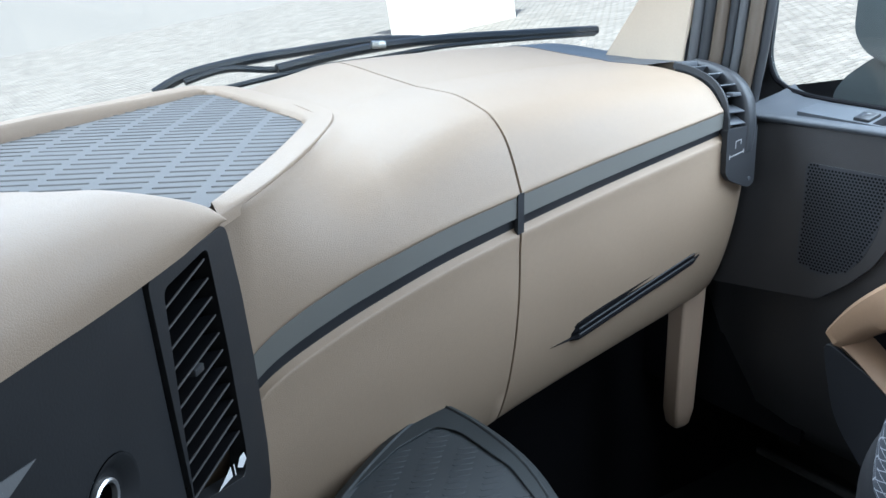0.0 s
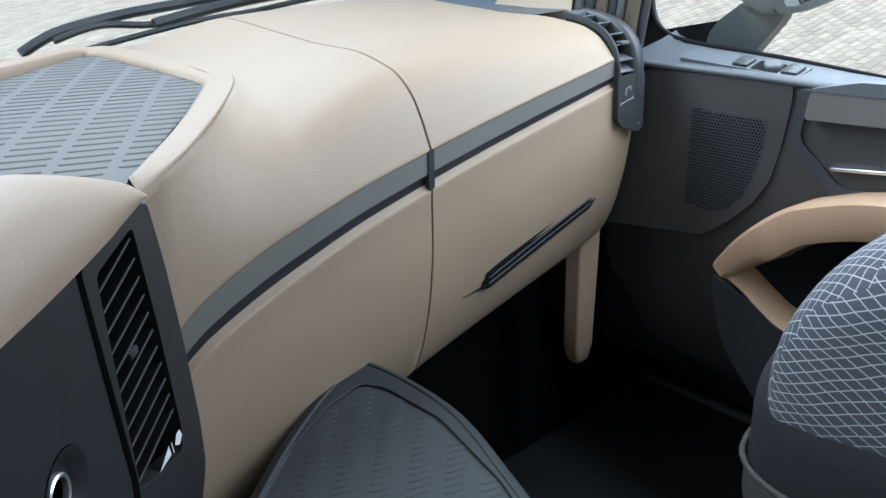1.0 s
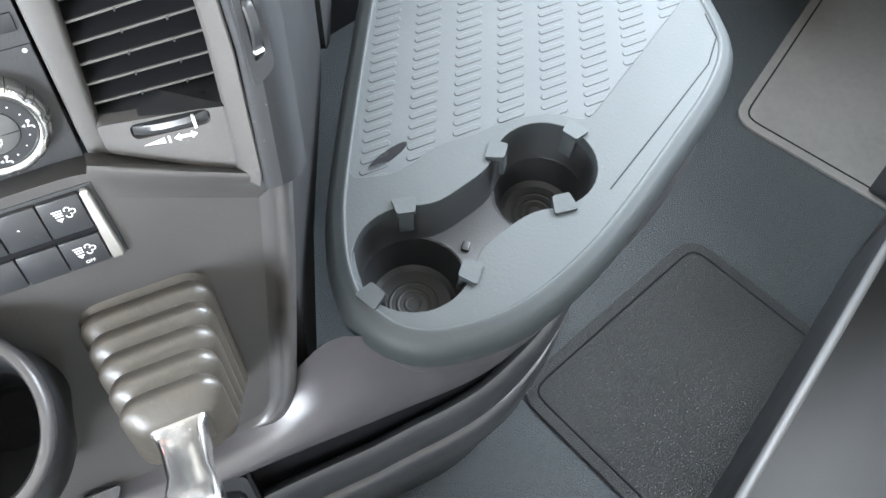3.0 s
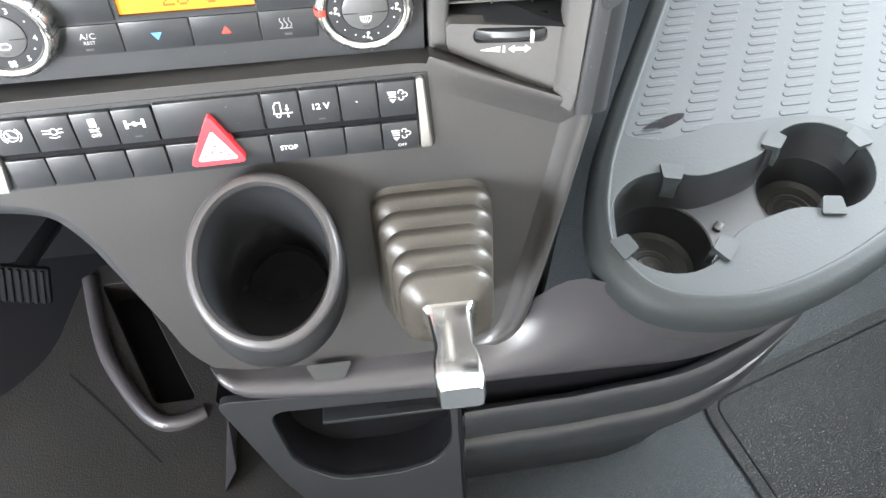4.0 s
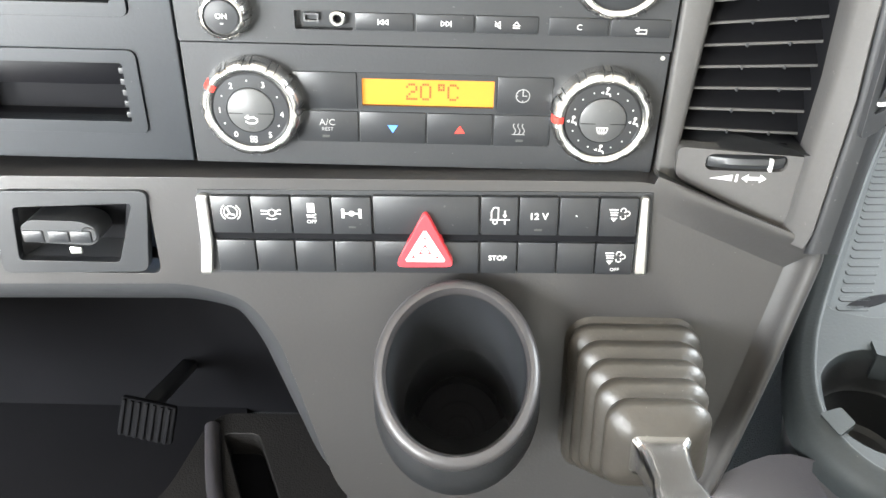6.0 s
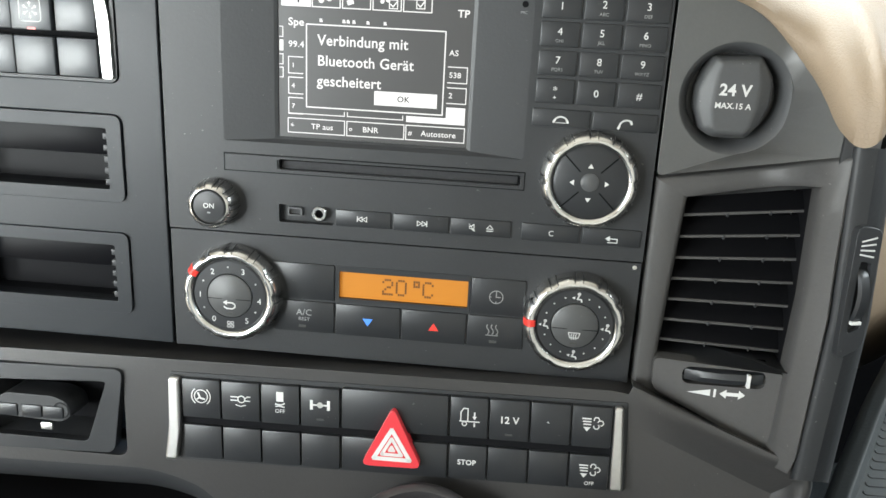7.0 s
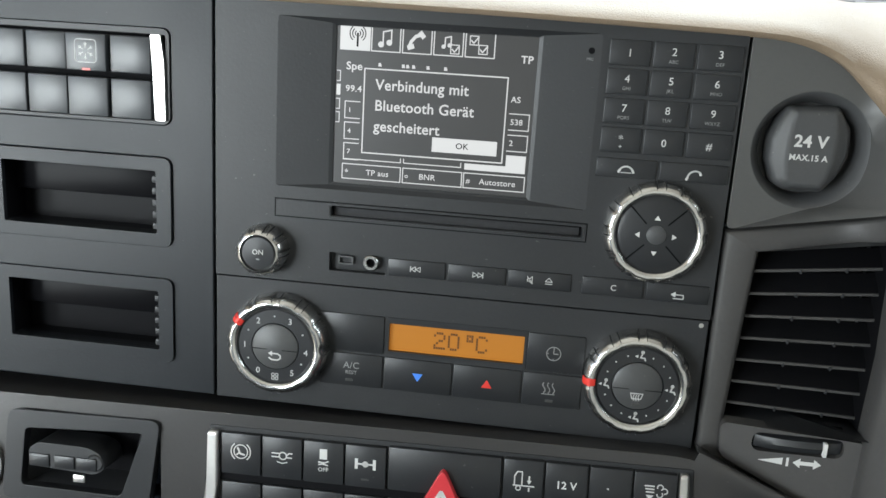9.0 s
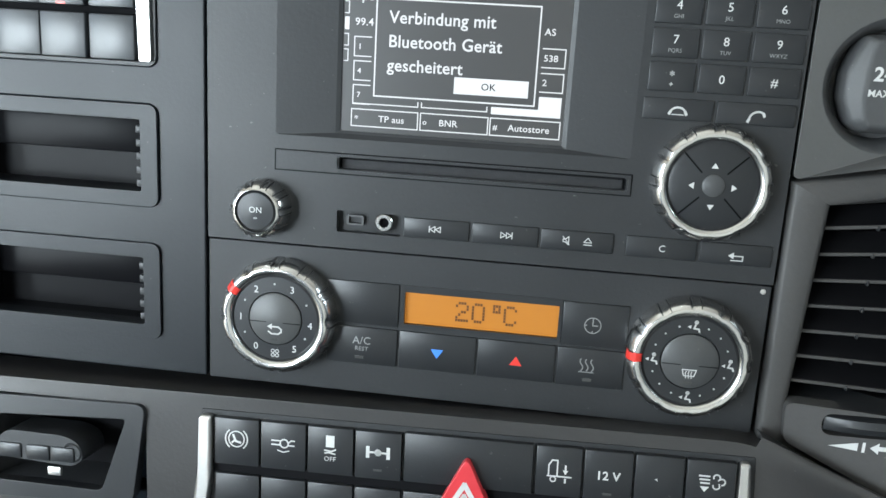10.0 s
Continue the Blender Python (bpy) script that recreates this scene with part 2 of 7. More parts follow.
def box(x0, x1, y0, y1, z0, z1, bev=0.0, seg=2, bm=None):
    """A box in millimetres with rounded edges."""
    bm2 = bmesh.new()
    bmesh.ops.create_cube(bm2, size=1)
    for v in bm2.verts:
        v.co = ((x0 + (v.co.x + .5) * (x1 - x0)) * MM, (y0 + (v.co.y + .5) * (y1 - y0)) * MM, (z0 + (v.co.z + .5) * (z1 - z0)) * MM)
    if bev:
        bmesh.ops.bevel(bm2, geom=bm2.edges[:], offset=bev * MM, segments=seg, profile=0.5, affect="EDGES")
    return merge(bm, bm2)


def merge(bm, bm2):
    if bm is None:
        return bm2
    me = bpy.data.meshes.new("t")
    bm2.to_mesh(me)
    bm2.free()
    bm.from_mesh(me)
    bpy.data.meshes.remove(me)
    return bm


def lathe(profile, seg=32, c=(0, 0, 0), bm=None, cap0=True, cap1=True):
    """Turns (radius, height) pairs in millimetres about the z axis."""
    bm2 = bmesh.new()
    rings = []
    for r, z in profile:
        rings.append([bm2.verts.new(((c[0] + r * math.cos(2 * math.pi * i / seg)) * MM, (c[1] + r * math.sin(2 * math.pi * i / seg)) * MM, (c[2] + z) * MM)) for i in range(seg)])
    for a, b in zip(rings, rings[1:]):
        for i in range(seg):
            bm2.faces.new((a[i], a[(i + 1) % seg], b[(i + 1) % seg], b[i]))
    if cap0:
        bm2.faces.new(rings[0])
    if cap1:
        bm2.faces.new(rings[-1])
    return merge(bm, bm2)


def loft(rings, closed=True, caps=True, bm=None):
    """Skins rings of points in metres, all of one count."""
    bm2 = bmesh.new()
    vs = [[bm2.verts.new(p) for p in r] for r in rings]
    n = len(vs[0])
    for a, b in zip(vs, vs[1:]):
        for i in range(n if closed else n - 1):
            bm2.faces.new((a[i], a[(i + 1) % n], b[(i + 1) % n], b[i]))
    if caps and closed:
        bm2.faces.new(vs[0])
        bm2.faces.new(vs[-1])
    return merge(bm, bm2)


def slab(outer, holes=(), z0=0.0, z1=1.0, bm=None, unit=MM):
    """A plate with holes, from outlines."""
    bm2 = bmesh.new()
    edges = []
    for loop in (outer, *holes):
        vs = [bm2.verts.new((p[0] * unit, p[1] * unit, z1 * unit)) for p in loop]
        edges += [bm2.edges.new((a, b)) for a, b in zip(vs, vs[1:] + vs[:1])]
    bmesh.ops.triangle_fill(bm2, use_beauty=True, use_dissolve=False, edges=edges)
    bmesh.ops.recalc_face_normals(bm2, faces=bm2.faces)
    ext = bmesh.ops.extrude_face_region(bm2, geom=bm2.faces[:])
    for v in ext["geom"]:
        if isinstance(v, bmesh.types.BMVert):
            v.co.z = z0 * unit
    return merge(bm, bm2)


def round_rect(x0, x1, y0, y1, r, n=5):
    pts = []
    for cx, cy, a in ((x1 - r, y1 - r, 0), (x0 + r, y1 - r, 90), (x0 + r, y0 + r, 180), (x1 - r, y0 + r, 270)):
        pts += [(cx + r * math.cos(radians(a + 90 * i / n)), cy + r * math.sin(radians(a + 90 * i / n))) for i in range(n + 1)]
    return pts


def circle(cx, cy, r, n=32, ry=None):
    return [(cx + r * math.cos(2 * math.pi * i / n), cy + (ry or r) * math.sin(2 * math.pi * i / n)) for i in range(n)]


def rounded(pts, r, n=4):
    """Rounds the corners of an outline."""
    out = []
    m = len(pts)
    for i, p in enumerate(pts):
        p, a, b = Vector(p[:2]), Vector(pts[i - 1][:2]), Vector(pts[(i + 1) % m][:2])
        da, db = a - p, b - p
        k = min(r, da.length * 0.45, db.length * 0.45)
        s, e = p + da.normalized() * k, p + db.normalized() * k
        for j in range(n + 1):
            t = j / n
            out.append(tuple(s * (1 - t) ** 2 + p * 2 * t * (1 - t) + e * t * t))
    return out


def spline(pts, n=8, closed=False):
    """A smooth line through points."""
    pts = [Vector(p) for p in pts]
    m = len(pts)
    out = []
    for i in range(m if closed else m - 1):
        p0, p1, p2, p3 = (pts[(i + k) % m] if closed else pts[min(max(i + k, 0), m - 1)] for k in (-1, 0, 1, 2))
        for j in range(n):
            t = j / n
            out.append(0.5 * (2 * p1 + (p2 - p0) * t + (2 * p0 - 5 * p1 + 4 * p2 - p3) * t * t + (3 * p1 - p0 - 3 * p2 + p3) * t ** 3))
    if not closed:
        out.append(pts[-1])
    return out


def tube(pts, r, seg=10, bm=None, flat=1.0):
    """A round rod along points in metres; r may be a list."""
    pts = [Vector(p) for p in pts]
    rings = []
    for i, p in enumerate(pts):
        d = (pts[min(i + 1, len(pts) - 1)] - pts[max(i - 1, 0)]).normalized()
        s = d.cross(Vector((0, 0, 1)))
        s = s.normalized() if s.length > 1e-4 else Vector((1, 0, 0))
        t = s.cross(d)
        k = r[i] if isinstance(r, (list, tuple)) else r
        rings.append([p + s * k * math.cos(2 * math.pi * j / seg) + t * k * flat * math.sin(2 * math.pi * j / seg) for j in range(seg)])
    return loft(rings, bm=bm)


def stroke(pts, w, z=0.0, bm=None, h=0.12, closed=False):
    """A printed line in millimetres: a thin raised band along points."""
    bm = bm or bmesh.new()
    pts = [Vector((p[0], p[1])) for p in pts]
    if closed:
        pts.append(pts[0])
    for a, b in zip(pts, pts[1:]):
        d = b - a
        if d.length < 1e-6:
            continue
        d.normalize()
        s = Vector((-d.y, d.x)) * w / 2
        e = d * w * 0.3
        q = [a - e + s, a - e - s, b + e - s, b + e + s]
        flat_poly(q, z, bm, h)
    return bm


def flat_poly(q, z=0.0, bm=None, h=0.12):
    """A printed patch: an outline in millimetres with a trace of thickness."""
    bm = bm or bmesh.new()
    top = [bm.verts.new((p[0] * MM, p[1] * MM, (z + h) * MM)) for p in q]
    low = [bm.verts.new((p[0] * MM, p[1] * MM, z * MM)) for p in q]
    bm.faces.new(top)
    for i in range(len(q)):
        bm.faces.new((top[i - 1], low[i - 1], low[i], top[i]))
    return bm


def ring_print(cx, cy, r, w, z=0.0, bm=None, a0=0, a1=360, n=20):
    pts = [(cx + r * math.cos(radians(a0 + (a1 - a0) * i / n)), cy + r * math.sin(radians(a0 + (a1 - a0) * i / n))) for i in range(n + 1)]
    return stroke(pts, w, z, bm)


def writing(text, size, x, y, z, parent, material, align="CENTER", name="lettering", bold=0.0, squeeze=1.0):
    """Raised lettering in millimetres, size being the height of a capital."""
    c = bpy.data.curves.new("text", "FONT")
    c.body, c.size, c.align_x, c.align_y = text, size * MM / 0.70, align, "TOP_BASELINE"
    c.extrude, c.offset, c.resolution_u = 0.00006, bold * MM, 3
    c.space_character = 1.04
    ob = bpy.data.objects.new("text", c)
    scene.collection.objects.link(ob)
    me = bpy.data.meshes.new_from_object(ob.evaluated_get(bpy.context.evaluated_depsgraph_get()))
    bpy.data.objects.remove(ob)
    me.materials.clear()
    me.transform(Matrix.Translation((x * MM, (y - size * .5) * MM, (z + 0.06) * MM)) @ Matrix.Diagonal((squeeze, 1, 1, 1)))
    me.materials.append(material)
    o = new(name, me)
    o.parent = parent
    return o

# ---- centre console: fascia panels ----
console = thing("center_console", MA, "anthracite plastic centre console facing the driver", "dashboard")
left_holes = [round_rect(-150, -25.5, 159, 206.5, 4), round_rect(-129, -25.5, 95, 142, 5), round_rect(-129, -25.5, 32, 77, 5)]
ob = part("left_panel", slab([(-330, 14), (-3.2, 14), (-3.2, 226), (-330, 226)], left_holes, -14, 0), LEFTPL, console)
bevel_mod(ob, 0.0009, 2)
# plate behind the openings and module surrounds
part("back_plate", box(-330, 252, 8, 226, -45, -40), HOLE, console)

# ---- radio ----
radio = thing("radio", MA, "black radio unit with a lit colour display and number keys", "radio")
bez = round_rect(30, 186, 133, 216.5, 1.5)
port = round_rect(59, 88.5, 90.8, 100.6, 0.8)
ob = part("face_plate", slab([(-1.6, 83.4), (251.8, 83.4), (251.8, 224), (-1.6, 224)], [bez, round_rect(59.2, 185.4, 119.4, 124.8, 1.2), port], -12, 1.0), BLACK, radio, smooth=20)
# funnel from the face down to the display
bm = bmesh.new()
o4 = [(30, 133), (186, 133), (186, 216.5), (30, 216.5)]
m4 = [(56.6, 135), (158.6, 135), (158.6, 214.2), (56.6, 214.2)]
i4 = [(58.4, 136.2), (156.6, 136.2), (156.6, 213.2), (58.4, 213.2)]
rings = [[(p[0] * MM, p[1] * MM, z * MM) for p in q] for q, z in ((o4, 1.0), (m4, -1.6), (i4, -2.2), (i4, -4.0))]
part("display_bezel", loft(rings, caps=False), BLACK, radio, smooth=0)
display = part("display", box(57.9, 157, 135.8, 213.8, -5, -3.0), SCREEN, radio, "lit monochrome display with a message window")
Z = -3.0
bm = bmesh.new()


def frame_line(x0, x1, y0, y1, w=0.45, z=Z, b=None):
    return stroke([(x0, y0), (x1, y0), (x1, y1), (x0, y1)], w, z, b, closed=True)


# message window, buttons and tabs drawn in white
frame_line(73.4, 142.9, 152, 192.1, 0.6, b=bm)
flat_poly([(108.2, 155), (140, 155), (140, 161.9), (108.2, 161.9)], Z + .15, bm)
for x0, x1 in ((63.8, 93.2), (94.4, 123.8), (124.8, 154.6)):
    frame_line(x0, x1, 138.8, 146, b=bm)
for x0, x1, y0, y1 in ((64.2, 71.6, 168.2, 176.2), (64.2, 71.6, 158.2, 166.2), (64.2, 71.6, 148.2, 156.2), (144.8, 154.4, 168, 175.6), (144.8, 154.4, 158, 165.6)):
    stroke([(x1, y1), (x0, y1), (x0, y0), (x1, y0)] if x0 < 100 else [(x0, y1), (x1, y1), (x1, y0), (x0, y0)], 0.45, Z, bm)
flat_poly([(124.8, 147.6), (154.4, 147.6), (154.4, 156), (144.8, 156), (144.8, 150.6), (124.8, 150.6)], Z, bm)
for x0, x1 in ((64.2, 93), (94.6, 123)):
    stroke([(x0, 150.4), (x0, 148.4), (x1, 148.4), (x1, 150.4)], 0.45, Z, bm)
for i, y in enumerate((188, 181.5, 174.8, 168.4)):
    if i == 1:
        flat_poly([(59.7, y - 2.6), (61.6, y - 2.6), (61.6, y + 2.6), (59.7, y + 2.6)], Z, bm)
    else:
        stroke([(59.7, y + 2.4), (61.4, y + 2.4), (61.4, y - 2.4), (59.7, y - 2.4)], 0.4, Z, bm)
flat_poly([(60.8, 200.2), (75.6, 200.2), (75.6, 212.6), (60.8, 212.6)], Z, bm)
for k in range(1, 5):
    x0 = 61.2 + 15.1 * k
    stroke([(x0, 212.6), (x0, 200.4), (x0 + 13.9, 200.4), (x0 + 13.9, 212.6)], 0.5, Z, bm)
# tab symbols: notes, telephone, ticked boxes
for x in (83, 112.6):
    k = 1.0 if x < 100 else .7
    ring_print(x - 2.2 * k, 206.2 - 2.6 * k, 0.7 * k, 1.3 * k, Z, bm, n=10)
    ring_print(x + 1.8 * k, 206.2 - 1.6 * k, 0.7 * k, 1.3 * k, Z, bm, n=10)
    stroke([(x - 1.2 * k, 206.2 - 2.6 * k), (x - 1.2 * k, 206.2 + 3.2 * k), (x + 2.8 * k, 206.2 + 4.2 * k), (x + 2.8 * k, 206.2 - 1.6 * k)], 0.6, Z, bm)
stroke([(94.6, 203.6), (95.4, 205.8), (97.6, 208.2), (100.2, 209)], 1.5, Z, bm)
stroke([(94.4, 203), (96.2, 203.6)], 2.2, Z, bm)
stroke([(99.8, 209.8), (101.2, 208.2)], 2.2, Z, bm)
for x, y in ((116.6, 203.4), (125.6, 208), (130.0, 204)):
    frame_line(x - 2, x + 2, y - 2, y + 2, 0.45, b=bm)
    stroke([(x - 1.4, y), (x - .2, y - 1.2), (x + 2, y + 1.6)], 0.6, Z, bm)
# lines of text hidden behind the window: their upper parts
for x in (80, 91.5, 93.6, 96.5, 103.5, 112):
    flat_poly([(x, 193.4), (x + 1.6, 193.4), (x + 1.2, 195), (x, 195)], Z, bm)
part("display_artwork", bm, SCREENW, display, smooth=0)
bm = bmesh.new()
for r in (1.3, 2.6, 3.9):
    ring_print(69.4, 208, r, 0.45, Z + .15, bm, -50, 50, 6)
    ring_print(69.4, 208, r, 0.45, Z + .15, bm, 130, 230, 6)
stroke([(69.4, 208), (69.4, 202.2)], 0.9, Z + .15, bm)
part("aerial_symbol", bm, HOLE, display, smooth=0)
for text, size, x, y, al, mt in (("Verbindung mit", 5.0, 79, 185.0, "LEFT", SCREENW), ("Bluetooth Gerät", 5.0, 78.9, 175.2, "LEFT", SCREENW), ("gescheitert", 5.0, 78.8, 165.4, "LEFT", SCREENW),
                                 ("OK", 2.8, 123, 158.6, "CENTER", HOLE), ("TP aus", 2.7, 81.6, 142.4, "CENTER", SCREENW), ("*", 2.6, 65.2, 142, "LEFT", SCREENW), ("BNR", 2.7, 106.6, 142.4, "CENTER", SCREENW),
                                 ("o", 2.2, 95.4, 142.4, "LEFT", SCREENW), ("Autostore", 2.7, 141.4, 142.4, "CENTER", SCREENW), ("#", 2.2, 126, 142.2, "LEFT", SCREENW), ("TP", 3.4, 151.2, 200.8, "CENTER", SCREENW),
                                 ("99.4", 3.0, 64.2, 182.4, "LEFT", SCREENW), ("1", 2.2, 65.8, 172.2, "LEFT", SCREENW), ("4", 2.2, 65.8, 162.2, "LEFT", SCREENW), ("7", 2.2, 65.8, 152.2, "LEFT", SCREENW),
                                 ("AS", 2.7, 145, 182.3, "LEFT", SCREENW), ("538", 2.6, 145.4, 171.8, "LEFT", SCREENW), ("2", 2.6, 145.6, 161.9, "LEFT", SCREENW), ("Spe", 3.6, 64.2, 193, "LEFT", SCREENW)):
    writing(text, size, x, y, Z + (.34 if text == "OK" else .14), display, mt, al, bold=0.08 if size > 3 else 0.03, squeeze=.98 if size > 4.6 else 1.06)
for o in display.children:        # the picture fills the glass
    o.data.transform(Matrix.Translation((.108, .142, 0)) @ Matrix.Diagonal((1.012, 1.03, 1, 1)) @ Matrix.Translation((-.108, -.142, 0)))
# slot, ports and keys
part("slot_panel", slab(round_rect(30.5, 187.2, 117.6, 126, 0.5), [round_rect(58.6, 186, 119.0, 125.2, 1.4)], 0.4, 1.7), BLACK, radio)
bm = bmesh.new()
frame_line(30, 187.6, 117.2, 126.4, .5, 1.0, bm)
part("slot_seam", bm, HOLE, radio, smooth=0)
part("disc_slot", box(59, 185, 118, 124.6, -11, -3), HOLE, radio)
part("slot_felt", box(60, 184, 118.6, 123.6, -3, -2.2, 0.3), surface("slot_felt", (0.028, 0.028, 0.03), 0.95, grain=0.6, size=0.0012, vary=0.3), radio)
part("port_recess", box(59, 88.6, 90.6, 100.8, -6, -3.2), KEYPL, radio)
part("usb_port", slab(round_rect(63, 71, 94, 98.6, 1), [round_rect(64, 70, 94.8, 97.8, 0.7)], -3.2, -1.2), PLUG, radio)
part("audio_jack", lathe([(4.2, -3), (4.2, 0.4), (3.6, 1.0), (2.4, 1.0), (2.0, 0.3), (2.0, -3)], 24, (80.6, 96.4, 0), cap0=False, cap1=False), RING, radio)
part("jack_hole", lathe([(2.0, -3), (2.0, -2.6)], 16, (80.6, 96.4, 0)), HOLE, radio)
Z1 = 2.0


def key(x0, x1, y0, y1, name="key", h=Z1, parent=None, bev=0.5):
    return part(name, box(x0, x1, y0, y1, -2, h, bev), KEYPL, parent or radio)


for i, (x0, x1) in enumerate(((90, 119.4), (120.8, 150), (151.2, 182.6))):
    k = key(x0, x1, 91.2, 100.2, "media_key")
    b = bmesh.new()
    cx, cy = (x0 + x1) / 2, 95.7
    if i < 2:
        s = -1 if i == 0 else 1
        for d in (-1.9, 0.6):
            stroke([(cx + s * d, cy - 1.3), (cx + s * d, cy + 1.3), (cx + s * (d + 2.2), cy)], 0.35, Z1, b, closed=True)
        stroke([(cx + s * 3.1, cy - 1.4), (cx + s * 3.1, cy + 1.4)], 0.4, Z1, b)
    else:
        stroke([(cx + 3, cy - .2), (cx + 4.7, cy + 1.8), (cx + 6.4, cy - .2)], 0.35, Z1, b, closed=True)
        stroke([(cx + 3, cy - 1.3), (cx + 6.4, cy - 1.3)], 0.4, Z1, b)
        stroke([(cx - 6, cy + .6), (cx - 5, cy + .6), (cx - 3.6, cy + 1.8), (cx - 3.6, cy - 1.8), (cx - 5, cy - .6), (cx - 6, cy - .6)], 0.35, Z1, b, closed=True)
        stroke([(cx - 6.2, cy + 1.8), (cx - 3.2, cy - 1.8)], 0.3, Z1, b)
    part("symbol", b, WHITE, k, smooth=0)
cols, rows_ = ((189.6, 208.4), (209.8, 228.4), (229.8, 250.2)), ((203, 214.6), (189.6, 201.4), (176, 187.8), (162.4, 174.2))
pad = (("1", ""), ("2", "ABC"), ("3", "DEF"), ("4", "GHI"), ("5", "JKL"), ("6", "MNO"), ("7", "PQRS"), ("8", "TUV"), ("9", "WXYZ"), ("*", "+"), ("0", ""), ("#", ""))
for i, (a, b) in enumerate(pad):
    (x0, x1), (y0, y1) = cols[i % 3], rows_[i // 3]
    k = key(x0, x1, y0, y1, "number_key")
    cx, cy = (x0 + x1) / 2, (y0 + y1) / 2
    writing(a, 3.5, cx, cy + (1.5 if b else 0) - (0.9 if a == "*" else 0), Z1, k, WHITE)
    if b:
        writing(b, 1.6 if b != "+" else 2.2, cx, cy - 3.0, Z1, k, WHITE if b == "+" else GREYP)
for i, (x0, x1) in enumerate(((188.8, 217.4), (218.8, 250.4))):
    k = key(x0, x1, 150.6, 159.6, "call_key")
    b = bmesh.new()
    cx, cy = (x0 + x1) / 2, 154.6
    pts = [(cx + 3.2 * math.cos(radians(q)), cy - 1.2 + 2.6 * math.sin(radians(q))) for q in range(20, 161, 20)]
    if i:
        pts = [tuple(Matrix.Rotation(radians(25), 2) @ (Vector(p) - Vector((cx, cy))) + Vector((cx, cy))) for p in pts]
    stroke(pts, 0.8, Z1, b)
    stroke([pts[0], (pts[0][0] + .5, pts[0][1] - 1.1)], 1.1, Z1, b)
    stroke([pts[-1], (pts[-1][0] - .5, pts[-1][1] - 1.1)], 1.1, Z1, b)
    if not i:
        stroke([(cx - 2.4, cy - 1.6), (cx + 2.4, cy - 1.6)], 0.35, Z1, b)
    part("symbol", b, WHITE, k, smooth=0)
k = key(188, 218, 91, 100.2, "clear_key")
writing("C", 2.9, 203.4, 95.6, Z1, k, WHITE)
k = key(219.4, 249.4, 91, 100.2, "back_key")
b = stroke([(233, 95), (237.4, 95), (237.4, 93), (232.6, 93)], 0.45, Z1)
flat_poly([(233.6, 93.6 + 2.9), (231.2, 95), (233.6, 93.6)], Z1, b)
part("symbol", b, WHITE, k, smooth=0)
part("microphone_hole", lathe([(1.5, 1.02), (1.5, 1.1)], 16, (181.4, 208.6, 0)), HOLE, radio)
writing("MIC", 1.3, 181, 204.8, 1.0, radio, GREYP)


def knurled(cx, cy, r, h, name, parent, seg=72, notch=12, flare=1.4, red=None, inner=None):
    """A turned knob ring with grip notches round its rim."""
    bm = bmesh.new()
    inner = inner or r - 4.5
    prof = [(r + 0.7, 0.8), (r + flare * .6, 2.5), (r + .5, h - 5.5), (r + .1, h - 3.2), (r - .8, h - 1.5), (r - 1.9, h - .4), (r - 2.9, h - .1), (inner + 1, h - .5), (inner + .3, h - 1.2), (inner, h - 2.4)]
    rings = []
    for rr, z in prof:
        ring = []
        for i in range(seg):
            a = 2 * math.pi * i / seg
            cut = .7 if (i % (seg // notch) in (0, 1) and 1 < z < h - .3 and rr > inner + 1.2) else 0
            ring.append(((cx + (rr - cut) * math.cos(a)) * MM, (cy + (rr - cut) * math.sin(a)) * MM, z * MM))
        rings.append(ring)
    k = part(name, loft(rings, caps=False), RING, parent, "chrome knob ring with grip notches", smooth=42)
    for i in range(notch):
        bm = bmesh.new()
        a = 2 * math.pi * i / notch
        c, s = math.cos(a), math.sin(a)
        q = []
        for dr, dz in ((1.0, 2.6), (.72, h - 5.4), (.3, h - 3.0), (-.6, h - 1.3), (-1.8, h - .22)):
            q.append((r + dr, dz))
        for sgn in (-1, 1):
            w = 0.2
            o = (2.0 if r > 15 else 1.4) * sgn
            vs = []
            for rr, dz in q:
                for ww in (-w, w):
                    vs.append(bm.verts.new(((cx + rr * c - (o + ww) * s) * MM, (cy + rr * s + (o + ww) * c) * MM, dz * MM)))
            for j in range(len(q) - 1):
                bm.faces.new((vs[2 * j], vs[2 * j + 1], vs[2 * j + 3], vs[2 * j + 2]))
        part("grip_notch", bm, KEYPL, k, smooth=0)
    if red is not None:
        a = radians(red)
        b2 = bmesh.new()
        rr = [[((cx + q * math.cos(a + d)) * MM, (cy + q * math.sin(a + d)) * MM, z * MM) for d in (-.085, 0, .085)] for q, z in ((r + .75, h - 5.4), (r + .35, h - 3.1), (r - .6, h - 1.35), (r - 1.8, h - .25), (r - 2.9, h + .05), (inner + .9, h - .4), (inner + .2, h - 1.1))]
        loft(rr, closed=False, caps=False, bm=b2)
        part("pointer", b2, REDP, k, "red pointer mark", smooth=0)
    return k


# volume knob
kn = knurled(25, 99.4, 12.4, 13, "volume_knob", radio, 60, 10, inner=9.4)
part("knob_cap", lathe([(9.6, 9), (9.4, 11.4), (8.2, 12.6), (0.01, 13.2)], 32, (25, 99.4, 0), cap1=False), KEYPL, kn)
writing("ON", 2.6, 25.2, 100.2, 13.25, kn, WHITE)
flat = stroke([(24.5, 96.4), (25.7, 96.4)], .8, 13.05)
part("symbol", flat, GREYP, kn, smooth=0)
